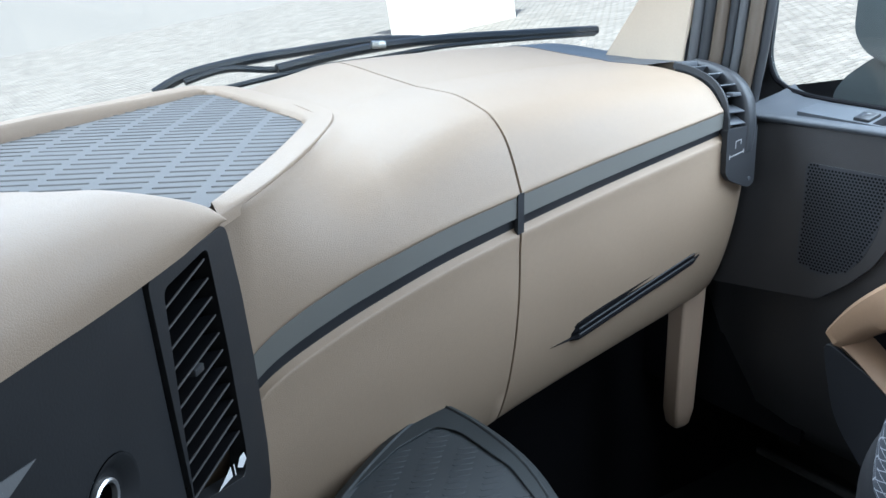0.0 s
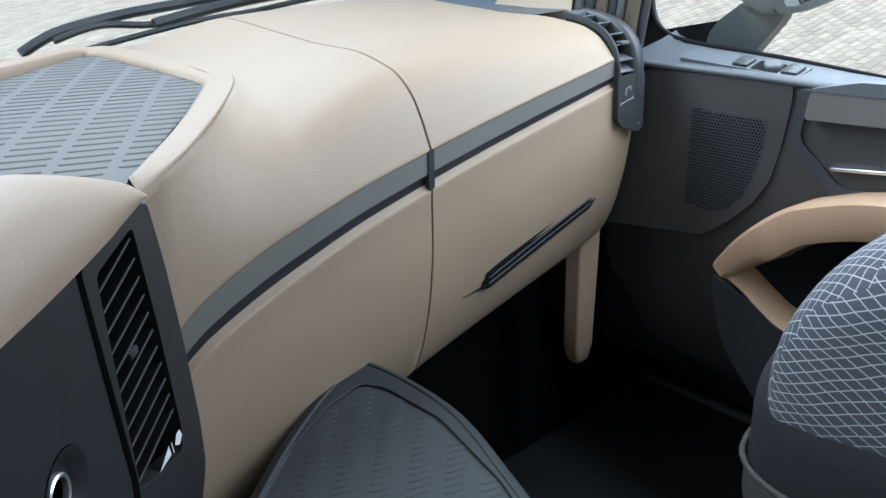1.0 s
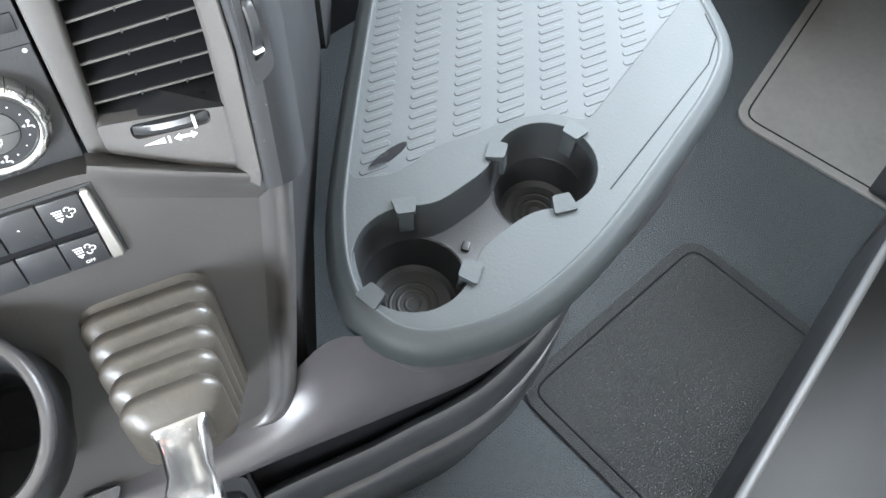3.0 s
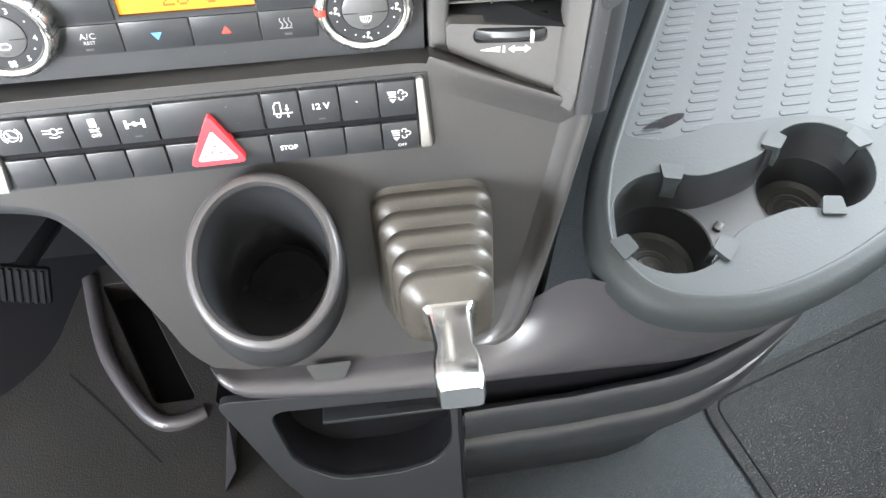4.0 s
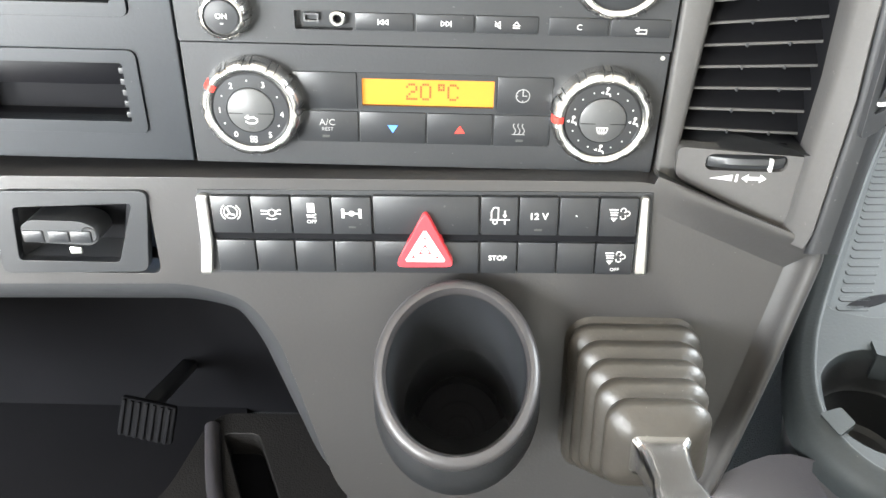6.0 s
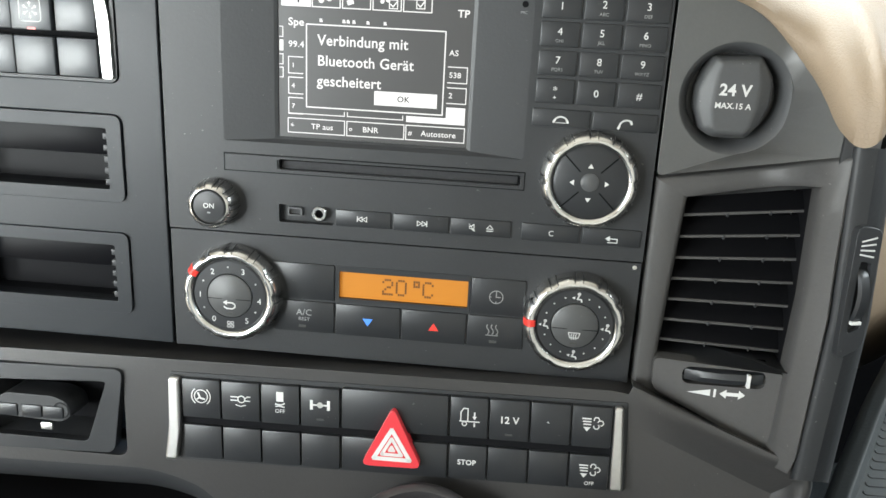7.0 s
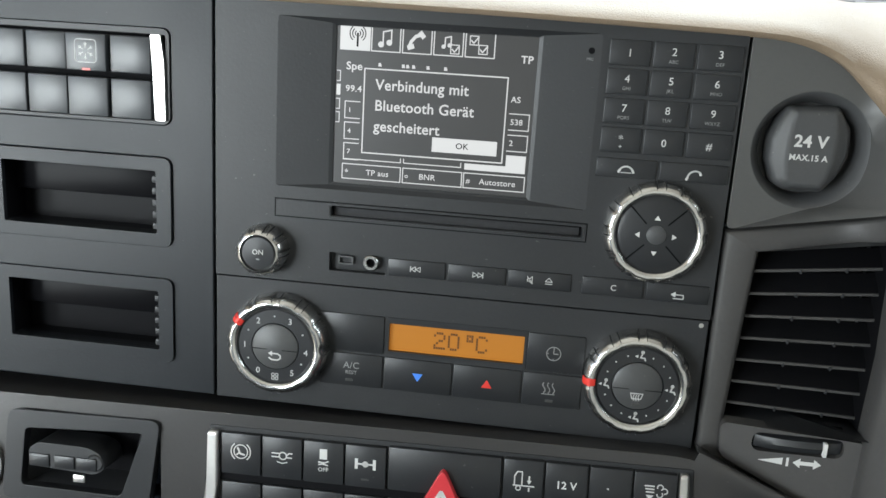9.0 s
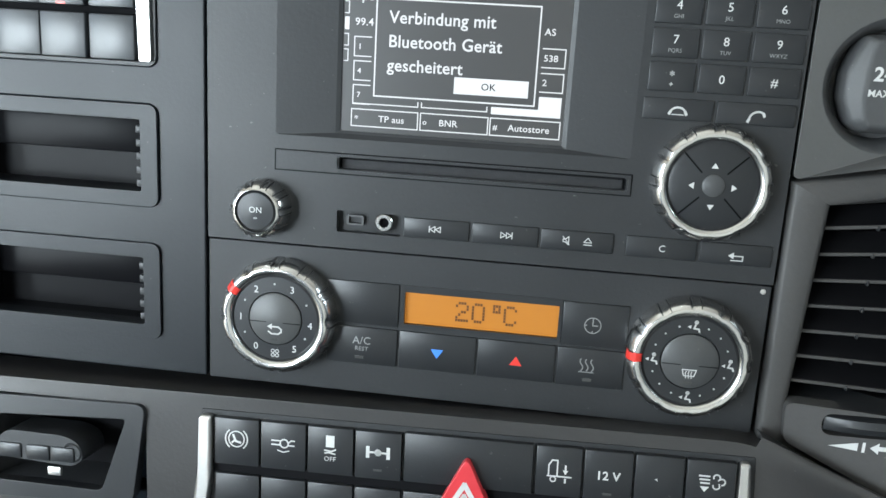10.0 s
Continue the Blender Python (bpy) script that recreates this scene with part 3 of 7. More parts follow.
# round selector with four arrows
nv = knurled(219.8, 125.4, 24, 11, "selector_ring", radio, 96, 12, inner=18.6)
part("selector_disc", lathe([(19, 5), (18.6, 8.2), (16, 9.2), (0.01, 9.6)], 48, (219.8, 125.4, 0), cap1=False), KEYPL, nv)
bm = bmesh.new()
for a in (45, 135, 225, 315):
    c, s = math.cos(radians(a)), math.sin(radians(a))
    stroke([(219.8 + 6 * c, 125.4 + 6 * s), (219.8 + 18 * c, 125.4 + 18 * s)], 0.7, 9.3, bm)
part("selector_gap", bm, HOLE, nv, smooth=0)
bm = bmesh.new()
for a in (0, 90, 180, 270):
    R = Matrix.Rotation(radians(a), 2)
    flat_poly([tuple(R @ Vector(p) + Vector((219.6, 125))) for p in ((7.6, 1.4), (7.6, -1.4), (9.8, 0))], 9.65, bm)
part("arrow_symbol", bm, WHITE, nv, smooth=0)
part("selector_centre", lathe([(4.6, 8), (4.6, 10.2), (3.6, 10.8), (0.01, 10.9)], 24, (219.8, 125.4, 0), cap1=False), PLUG, nv)

# ---- climate control ----
clim = thing("climate_control", MA, "black climate control panel with two chrome-ringed dials and amber display", "climate control")
ob = part("face_plate", slab([(-1.6, 14), (251.8, 14), (251.8, 82.6), (-1.6, 82.6)], [round_rect(91, 163, 49, 67.8, .4)], -12, 0.4), BLACK, clim)
bevel_mod(ob, 0.0006, 2)
for x0, x1, y0, y1 in ((55.5, 89.4, 48, 68.4), (164, 193, 47.6, 68), (56, 89.4, 28.6, 46.6), (90.4, 126, 28.6, 46.6), (127, 162.2, 28.6, 46.6), (163.2, 193.2, 28.6, 46.6)):
    k = part("button", box(x0, x1, y0, y1, -2, 1.4, 0.5), KEYPL, clim)
    cx, cy = (x0 + x1) / 2, (y0 + y1) / 2
    b = bmesh.new()
    if x0 == 56:
        writing("A/C", 3.6, cx, cy + 2.6, 1.4, k, GREYP)
        writing("REST", 2.0, cx, cy - 1.4, 1.4, k, GREYP)
    elif x0 == 90.4:
        flat_poly([(cx - 2.8, cy + 1.6), (cx, cy - 2.8), (cx + 2.8, cy + 1.6)], 1.4, b)
        part("symbol", b, BLUEP, k, "blue triangle", smooth=0)
        continue
    elif x0 == 127:
        flat_poly([(cx - 2.8, cy - 2.2), (cx + 2.8, cy - 2.2), (cx, cy + 2.2)], 1.4, b)
        part("symbol", b, REDP, k, "red triangle", smooth=0)
        continue
    elif x0 == 164:
        ring_print(cx - 1, cy, 3.6, 0.45, 1.4, b)
        stroke([(cx - 1, cy + 2.6), (cx - 1, cy), (cx + 1.2, cy)], 0.5, 1.4, b)
        for a in (90, 180, 270):
            stroke([(cx - 1 + 2.7 * math.cos(radians(a)), cy + 2.7 * math.sin(radians(a))), (cx - 1 + 3.4 * math.cos(radians(a)), cy + 3.4 * math.sin(radians(a)))], 0.5, 1.4, b)
    elif x0 == 163.2:
        for d in (-2.4, 0, 2.4):
            stroke([(cx - 1.6 + d + .7 * math.sin(q * 1.05), cy - 1.4 + q) for q in [i * .5 for i in range(0, 12)]], 0.5, 1.4, b)
        stroke([(cx - 5.0, cy - 2), (cx + 1.6, cy - 2)], 0.4, 1.4, b)
    if y0 < 40:
        part("indicator", flat_poly([(cx - 3, cy - 6.4), (cx + 1, cy - 6.4), (cx + 1, cy - 5), (cx - 3, cy - 5)], 1.4), UNLIT, k, smooth=0)
    if b.verts:
        part("symbol", b, GREYP, k, smooth=0)
    else:
        b.free()
part("display_frame", slab(round_rect(90.2, 163.6, 48.4, 68.4, .5), [round_rect(92, 162.2, 50, 65.2, .4)], -1.5, 0.8), KEYPL, clim)
lcd = part("amber_display", box(91.5, 162.8, 49.6, 65.6, -4, -1.2), LCD, clim, "amber temperature display")
# dot-matrix characters
bm = bmesh.new()
glyph = {"2": "01110 10001 00001 00110 01000 10000 11111", "0": "01110 10001 10001 10001 10001 10001 01110", "C": "01110 10001 10000 10000 10000 10001 01110", "d": "111 101 111 000 000 000 000"}
x = 115.4
for ch, gap in (("2", 7.4), ("0", 9.6), ("d", 5.0), ("C", 0)):
    for j, line in enumerate(glyph[ch].split()):
        for i, c in enumerate(line):
            if c == "1":
                px, py = x + i * 1.24, 62.4 - j * 1.36
                flat_poly([(px, py), (px + 1.05, py), (px + 1.05, py - 1.22), (px, py - 1.22)], -1.15, bm)
    x += gap
tagged(part("readout", bm, LCDINK, lcd, smooth=0), kind="stuff")


def climate_dial(cx, cy, name, red, marks):
    k = knurled(cx, cy, 26.2, 12, name, clim, 96, 12, red=red, inner=20.4)
    part("dial_face", lathe([(20.8, 6), (20.6, 9.2), (19.6, 10.0), (12.8, 10.2), (12.4, 9.6)], 48, (cx, cy, 0), cap0=False, cap1=False), KEYPL, k)
    part("dial_cap", lathe([(12.2, 7), (12.2, 10.4), (11.0, 11.2), (0.01, 11.6)], 40, (cx, cy, 0), cap1=False), FASCIA, k)
    b = stroke([(cx - 11.8, cy - 1.4), (cx + 11.8, cy - 1.4)], 0.35, 11.2, h=.25)
    part("cap_split", b, HOLE, k, smooth=0)
    return k


k = climate_dial(34, 49.6, "blower_dial", 147, None)
for s, a in (("0", 236), ("1", 180), ("2", 124), ("3", 62), ("4", -6), ("5", -56)):
    writing(s, 3.2, 34 + 16.4 * math.cos(radians(a)), 49.4 + 16.4 * math.sin(radians(a)), 10.1, k, WHITE)
b = bmesh.new()
for a in (208, 152, 92, 28, -31):
    ring_print(34 + 16.4 * math.cos(radians(a)), 49.6 + 16.4 * math.sin(radians(a)), 0.25, 0.5, 10.1, b, n=6)
for dx, dy in ((-.9, .9), (.9, .9), (-.9, -.9), (.9, -.9)):
    ring_print(34 + dx * 1.1, 49.6 - 16.6 + dy * 1.1, 0.8, 0.35, 10.1, b, n=10)
stroke([(32.4, 46.2), (35.8, 46.2), (37.2, 45.2), (37.2, 43.8), (35.8, 42.8), (32.6, 42.8), (31.2, 43.8)], 0.7, 11.5, b)
flat_poly([(32.8, 44.8), (32.8, 47.6), (30.6, 46.2)], 11.5, b)
part("indicator", flat_poly([(32.4, 39.6), (35.6, 39.6), (35.6, 40.6), (32.4, 40.6)], 11.4), UNLIT, k, smooth=0)
part("symbol", b, WHITE, k, smooth=0)
k = climate_dial(219.6, 48.6, "air_distribution_dial", 180, None)
b = bmesh.new()
for a in (90, 180, 0, 270):
    px, py = 219.6 + 16.2 * math.cos(radians(a)), 48.6 + 16.2 * math.sin(radians(a))
    ring_print(px + .8, py + 1.6, 0.5, 0.8, 10.1, b, n=8)
    stroke([(px + .6, py + .4), (px, py - 1.2), (px + 2.0, py - 1.4), (px + 2.4, py - 2.6)], 0.7, 10.1, b)
    flat_poly([(px - 2.8, py - .6), (px - 1.2, py + .2), (px - 1.3, py - 1.4)], 10.1, b)
for a in (45, 68, 112, 135, 158, 22, -22, -45, 202, 225, 248, -68):
    ring_print(219.6 + 16.4 * math.cos(radians(a)), 48.6 + 16.4 * math.sin(radians(a)), 0.22, 0.45, 10.1, b, n=6)
cx, cy = 219.6, 48.6 - 5
stroke([(cx - 3, cy + 1.6), (cx + 3, cy + 1.6), (cx + 2.2, cy - 1.2), (cx - 2.2, cy - 1.2)], 0.4, 11.55, b, closed=True)
for d in (-1.2, 0, 1.2):
    stroke([(cx + d, cy + 1), (cx + d - .3, cy), (cx + d, cy - 2.2)], 0.35, 11.55, b)
part("indicator", flat_poly([(217.8, 38.6), (221.4, 38.6), (221.4, 39.8), (217.8, 39.8)], 11.45), UNLIT, k, smooth=0)
part("symbol", b, WHITE, k, smooth=0)
part("screw_dot", lathe([(1.2, 0.4), (1.2, 0.7), (0.6, 0.8)], 12, (248.2, 80, 0)), SATIN, clim)

# ---- upper switch block, cubbies ----
sw = thing("upper_switch_block", MA, "block of black rocker switches with a chrome end strip", "switch panel")
part("frame", slab(round_rect(-150, -25.7, 159, 206.4, 4), [round_rect(-148, -27.5, 160.6, 203.6, 1.5)], -6, 1.0), BLACK, sw)
part("well", box(-149, -27, 160, 204.4, -14, -6), HOLE, sw)
for i in range(5):
    x1 = -35 - 22.4 * i
    for r, (y0, y1) in enumerate(((183.6, 202), (162, 180.6))):
        tip = 2.0 if (i == 1) else 0.0
        kk = part("rocker_switch", box(x1 - 21.4, x1, y0 - (1 if r else 0), y1, -5, 2.2 + tip * (1 - 0.4 * r), 0.8), SWKEY, sw)
        if i == 1 and r == 0:
            cx, cy = x1 - 10.6, (y0 + y1) / 2 + .6
            b = bmesh.new()
            stroke(round_rect(cx - 5.6, cx + 5.6, cy - 5.6, cy + 5.6, 1.6), 0.4, 4.2, b, closed=True)
            for a in range(0, 360, 60):
                c, s = math.cos(radians(a + 30)), math.sin(radians(a + 30))
                stroke([(cx + 1.4 * c, cy + 1.4 * s), (cx + 4.2 * c, cy + 4.2 * s)], 0.4, 4.2, b)
                for d in (-35, 35):
                    e, f = math.cos(radians(a + 30 + d)), math.sin(radians(a + 30 + d))
                    stroke([(cx + 2.6 * c, cy + 2.6 * s), (cx + 2.6 * c + 1.3 * e, cy + 2.6 * s + 1.3 * f)], 0.35, 4.2, b)
            part("symbol", b, WHITE, kk, smooth=0)
            part("indicator", box(cx - 2.2, cx + 2.2, y0 + .2, y0 + 1.4, 3.9, 4.25), REDLED, kk)
o = part("chrome_strip", slab(rounded([(-34.6, 203.4), (-29.4, 203.4), (-27.6, 190), (-27.2, 161), (-32.6, 161), (-33.4, 184)], 1), [], -5, 3.0), SATIN, sw, "satin chrome end strip")
bevel_mod(o, .0016, 3, 25)
cub = thing("storage_cubby", MA, "small black open storage cubby with a ribbed end", "cubby")
o = part("surround", slab(round_rect(-129, -25.7, 95, 142, 4), [round_rect(-119, -33.8, 102, 135, 1)], -8, 1.6), LEFTPL, cub)
bevel_mod(o, .0009, 2)
# liner far darker than the surround, so the cubby stays dark inside
CUBBYM = surface("near_black_cubby_liner", (.005, .005, .006), .34, vary=.1, spec=.06)
part("back", box(-119.6, -33.2, 101.4, 119, -19, -17), CUBBYM, cub)
part("shelf_step", box(-119.6, -33.2, 118, 135.6, -14, -11, .8), CUBBYM, cub)
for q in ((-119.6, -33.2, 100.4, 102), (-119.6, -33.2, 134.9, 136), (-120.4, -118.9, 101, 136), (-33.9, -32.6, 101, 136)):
    part("wall", box(*q, -19, -1), CUBBYM, cub)
for i in range(5):
    part("rib", box(-36.4, -33.4, 104 + 6.2 * i, 107.4 + 6.2 * i, -10, 0.6, 0.4), BLACK, cub)
c2 = copy_thing(cub, MA @ Matrix.Translation((0.0002, -0.0645, 0)))
tagged(cub, "", "", "console cubbies")
tagged(c2, "", "", "console cubbies")

# ---- power socket panel and pad-side fascia ----
side = thing("socket_panel", MA, "anthracite panel with a round capped power socket", "socket panel")
sp = [(253.4, 129.5), (345, 145.4), (343, 153), (331, 173), (318, 191), (306, 204), (292, 214), (273, 221), (253.4, 224)]
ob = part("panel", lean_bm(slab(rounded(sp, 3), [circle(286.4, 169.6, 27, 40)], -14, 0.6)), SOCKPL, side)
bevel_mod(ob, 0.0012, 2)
part("socket_well", lathe([(27.3, 0.8), (26.2, 0.2), (22.4, -7), (21.8, -14), (0.01, -14)], 40, (286.4, 169.6, 0), cap0=False, cap1=False), PLUG, side)
cap_o = [(274.5, 188.5), (296, 189.6), (302.4, 180), (302.8, 168), (299, 158), (294, 151.2), (277, 151.2), (272.4, 154), (268.6, 164), (268.4, 174), (271, 182)]
cap_i = [(276.5, 187), (295, 187.8), (296.4, 178), (295.6, 166), (293.6, 156), (291.6, 153.2), (278.4, 153.2), (276, 156), (275, 164), (275.2, 174), (275.8, 182)]
cap_b = [(p[0] + (p[0] - 285) * .04, p[1] + (p[1] - 170) * .04) for p in cap_o]
pl = part("socket_cap", loft([[(x * MM, y * MM, z * MM) for x, y in q] for q, z in ((cap_b, -13), (cap_b, -2), (cap_o, .4), (cap_i, 3.6))]), PLUG, side, "dark grey rubber socket cap with white print", smooth=30)
bevel_mod(pl, 0.0016, 3, 20)
writing("24 V", 5.4, 284.8, 174.2, 3.65, pl, WHITE, bold=0.2)
writing("MAX.15 A", 2.7, 284.6, 166.6, 3.65, pl, WHITE, bold=0.08)

# ---- air vent beside the socket ----

vent = thing("air_vent", MA, "black slatted air vent with a thumbwheel and grey surround", "air vent", "console air vents")
inner = [(270, 119.5), (335.5, 129), (338.5, 27), (265, 31.5)]
pairs = [((253.6, 128.4), (270, 119.5)), ((346, 144.8), (333, 128.6)), ((349.6, 60), (334.6, 70)), ((347.6, -20), (332, -10)), ((344.4, -32), (326, -17.5)), ((254.6, 9), (267, 13)), ((254, 30), (265.4, 31))]
rings = []
for (a, b), (c, d) in zip(pairs, pairs[1:] + pairs[:1]):
    for k in range(6):
        o_, i_ = Vector(a).lerp(Vector(c), k / 6), Vector(b).lerp(Vector(d), k / 6)
        w = (i_ - o_).normalized()
        P = lambda q, z, g=None: lean((q.x * MM, q.y * MM, z * MM), g)
        rings.append([P(o_, -16), P(o_, 1.2), P(o_ + w * .6, 2.4), P(o_ + w * 1.8, 3.0), P(i_ - w * 3.2, 3.0), P(i_ - w * 1.2, 2.2), P(i_, -.6), P(i_, -.6).lerp(P(i_ + w * 1.0, -16, flank(i_.x * MM) * .3), .5), P(i_ + w * 1.0, -16, flank(i_.x * MM) * .3), P(i_ + w * 1.5, -30, 0)])
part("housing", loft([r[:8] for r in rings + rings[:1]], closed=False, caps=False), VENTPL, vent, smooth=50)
# deeper half of the return is near-black: shade between the slats, as colour
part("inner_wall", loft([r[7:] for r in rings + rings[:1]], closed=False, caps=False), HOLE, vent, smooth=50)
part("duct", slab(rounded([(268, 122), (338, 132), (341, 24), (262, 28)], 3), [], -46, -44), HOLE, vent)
bm = bmesh.new()
for a, b in zip(inner, inner[1:] + inner[:1]):
    loft([[lean((a[0] * MM, a[1] * MM, 0)), lean((b[0] * MM, b[1] * MM, 0))], [(a[0] * MM, a[1] * MM, -.045), (b[0] * MM, b[1] * MM, -.045)]], closed=False, caps=False, bm=bm)
part("duct_wall", bm, KEYPL, vent, smooth=0)
for i in range(7):
    yl, yr = 109.2 - 11.5 * i, 116.2 - 13 * i
    y, tilt, w = (yl + yr) / 2, 0.95, 7.5
    b = bmesh.new()
    xl, xr = 270 - i * 0.6, 334.0 + i * 0.35
    q = []
    for xx, yy in ((xl, yl), (xr, yr)):
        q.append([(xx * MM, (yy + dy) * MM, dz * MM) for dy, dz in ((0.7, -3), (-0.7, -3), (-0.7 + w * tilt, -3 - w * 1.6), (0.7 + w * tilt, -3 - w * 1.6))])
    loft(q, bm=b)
    # slat body carries the shade as near-black, its front edge the light
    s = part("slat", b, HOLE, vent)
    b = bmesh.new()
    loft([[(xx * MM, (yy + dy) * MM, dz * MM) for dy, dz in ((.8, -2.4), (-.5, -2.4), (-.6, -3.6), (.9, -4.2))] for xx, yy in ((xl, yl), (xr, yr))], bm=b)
    part("slat_lit_edge", b, VENTPL, s, smooth=0)
    for xx in ((xl * 0.66 + xr * 0.34), (xl * 0.33 + xr * 0.67)):
        part("slat_clip", box(xx - .5, xx + .5, yl + (yr - yl) * (xx - xl) / (xr - xl) - 1.6, yl + (yr - yl) * (xx - xl) / (xr - xl) + 0.4, -4, -1.8, .2), BLACK, s)


def chin_lean(bm):
    for v in bm.verts:
        v.co = lean(v.co, .004 + .016 * max(0, min(1.2, (v.co.x - .262) / .062)))
    return bm


part("chin", chin_lean(slab(rounded([(264, 31), (334, 27), (331, -16), (326, -18), (265, 13)], 4), [round_rect(280, 324, 17.4, 27.4, 4)], -8, 1.6)), VENTPL, vent)
tw = bmesh.new()
w_pts = []
for j in range(13):
    xx = 281 + j * 42 / 12
    bul = 6.5 * math.sqrt(max(0, 1 - ((xx - 302) / 22.5) ** 2))
    w_pts.append([(xx * MM, yy * MM, (bul * k - 2) * MM) for yy, k in ((18.4, 0.0), (19.4, 0.8), (22.4, 1.0), (25.4, .8), (26.4, 0.0))])
loft(w_pts, closed=False, caps=False, bm=tw)
wheel = part("thumbwheel", chin_lean(tw), KEYPL, vent)
part("wheel_well", chin_lean(box(278, 326, 16, 29, -12, -9)), HOLE, vent)
part("wheel_mark", chin_lean(box(313.4, 315.2, 18.8, 26, 1.6, 4.9, .3)), WHITE, wheel)
b = flat_poly([(284, 12.6), (296, 15.0), (296, 11.2)], 1.65)
stroke([(298.4, 15), (298.4, 11)], 1.2, 1.65, b)
flat_poly([(301, 13), (304.5, 15.6), (304.5, 14), (311, 14), (311, 15.6), (314.5, 13), (311, 10.4), (311, 12), (304.5, 12), (304.5, 10.4)], 1.65, b)
part("symbol", chin_lean(b), WHITE, vent, smooth=0)

# ---- lower fascia ----
low = thing("lower_fascia", MB, "dark grey plastic lower console fascia", "dashboard panel")
fo = rounded([(-330, 10.5), (252, 10.5), (345.5, -31), (333, -110), (312, -205), (303, -230), (284, -244), (110, -249), (84, -243), (63, -214), (36, -98), (20, -68), (-14, -57.5), (-330, -63)], 14, 5)
fh = [round_rect(-113, -29.5, -51, 2.5, 5), circle(147, -124, 39, 36, 55)]
ob = part("panel", slab(fo, fh, -32, 0), FASC2, low)
bevel_mod(ob, 0.005, 4)
rings = []
edge_ = spline([(252, 10.4, 0), (275, .2, 0), (300, -10.9, 0), (325, -22, 0), (340, -28.6, 0), (345.4, -35, 0), (344, -48, 0), (339, -75, 0), (332, -112, 0), (322, -160, 0), (312, -204, 0), (304, -228, 0), (288, -243, 0), (262, -247, 0)], 4)
for k, p in enumerate(edge_):
    tg = (edge_[min(k + 1, len(edge_) - 1)] - edge_[max(k - 1, 0)]).normalized()
    wn_ = Vector((tg.y, -tg.x, 0))
    t = min(1, k / 14, (len(edge_) - 1 - k) / 8)
    rings.append([lean((p + wn_ * dx) * MM + Vector((0, 0, h)), g * t, Vector((.229, .258, .404))) for dx, g, h in ((16, 0, .0003), (10, .003, 0), (6, .0075, 0), (2.5, .011, 0), (0, .012, 0), (-2, .0115, 0), (-3.4, .008, 0), (-3.6, .002, -.002), (-3.4, -.02, -.012))])
part("edge_roll", loft(rings, closed=False, caps=False), FASC2, low, "rounded raised edge of the fascia", smooth=60)

liner = [(-330, -61), (-14, -56), (22, -66), (40, -97), (70, -197), (88, -221)]
curve = [Vector((*q, 0)) for q in rounded(liner, 24, 6)[7:-7]]
curve = [Vector((-330, -61, 0))] + curve + [Vector((84, -217, 0))]
rows3 = []
for k, p in enumerate(curve):
    t = (curve[min(k + 1, len(curve) - 1)] - curve[max(k - 1, 0)]).normalized()
    nn = Vector((t.y, -t.x, 0))
    rows3.append([(p + nn * d + Vector((0, 0, z))) * MM for d, z in ((-3, -2), (2, -1.2), (8, -3), (15, -8), (21, -16), (25, -28), (26, -52), (22, -130))])
part("opening_liner", loft(rows3, closed=False, caps=False), BLACK, low, "rounded dark edge of the footwell opening", smooth=70)
sr = thing("switch_row", MB, "two-row black switch strip with chrome caps and red hazard button", "switch panel")
ob = part("frame", slab([(-6, -49.6), (253.5, -46.2), (251.8, 4.4), (-1, 3.6)], [], -2, 0.8), BLACK, sr)
bevel_mod(ob, 0.0008, 2)

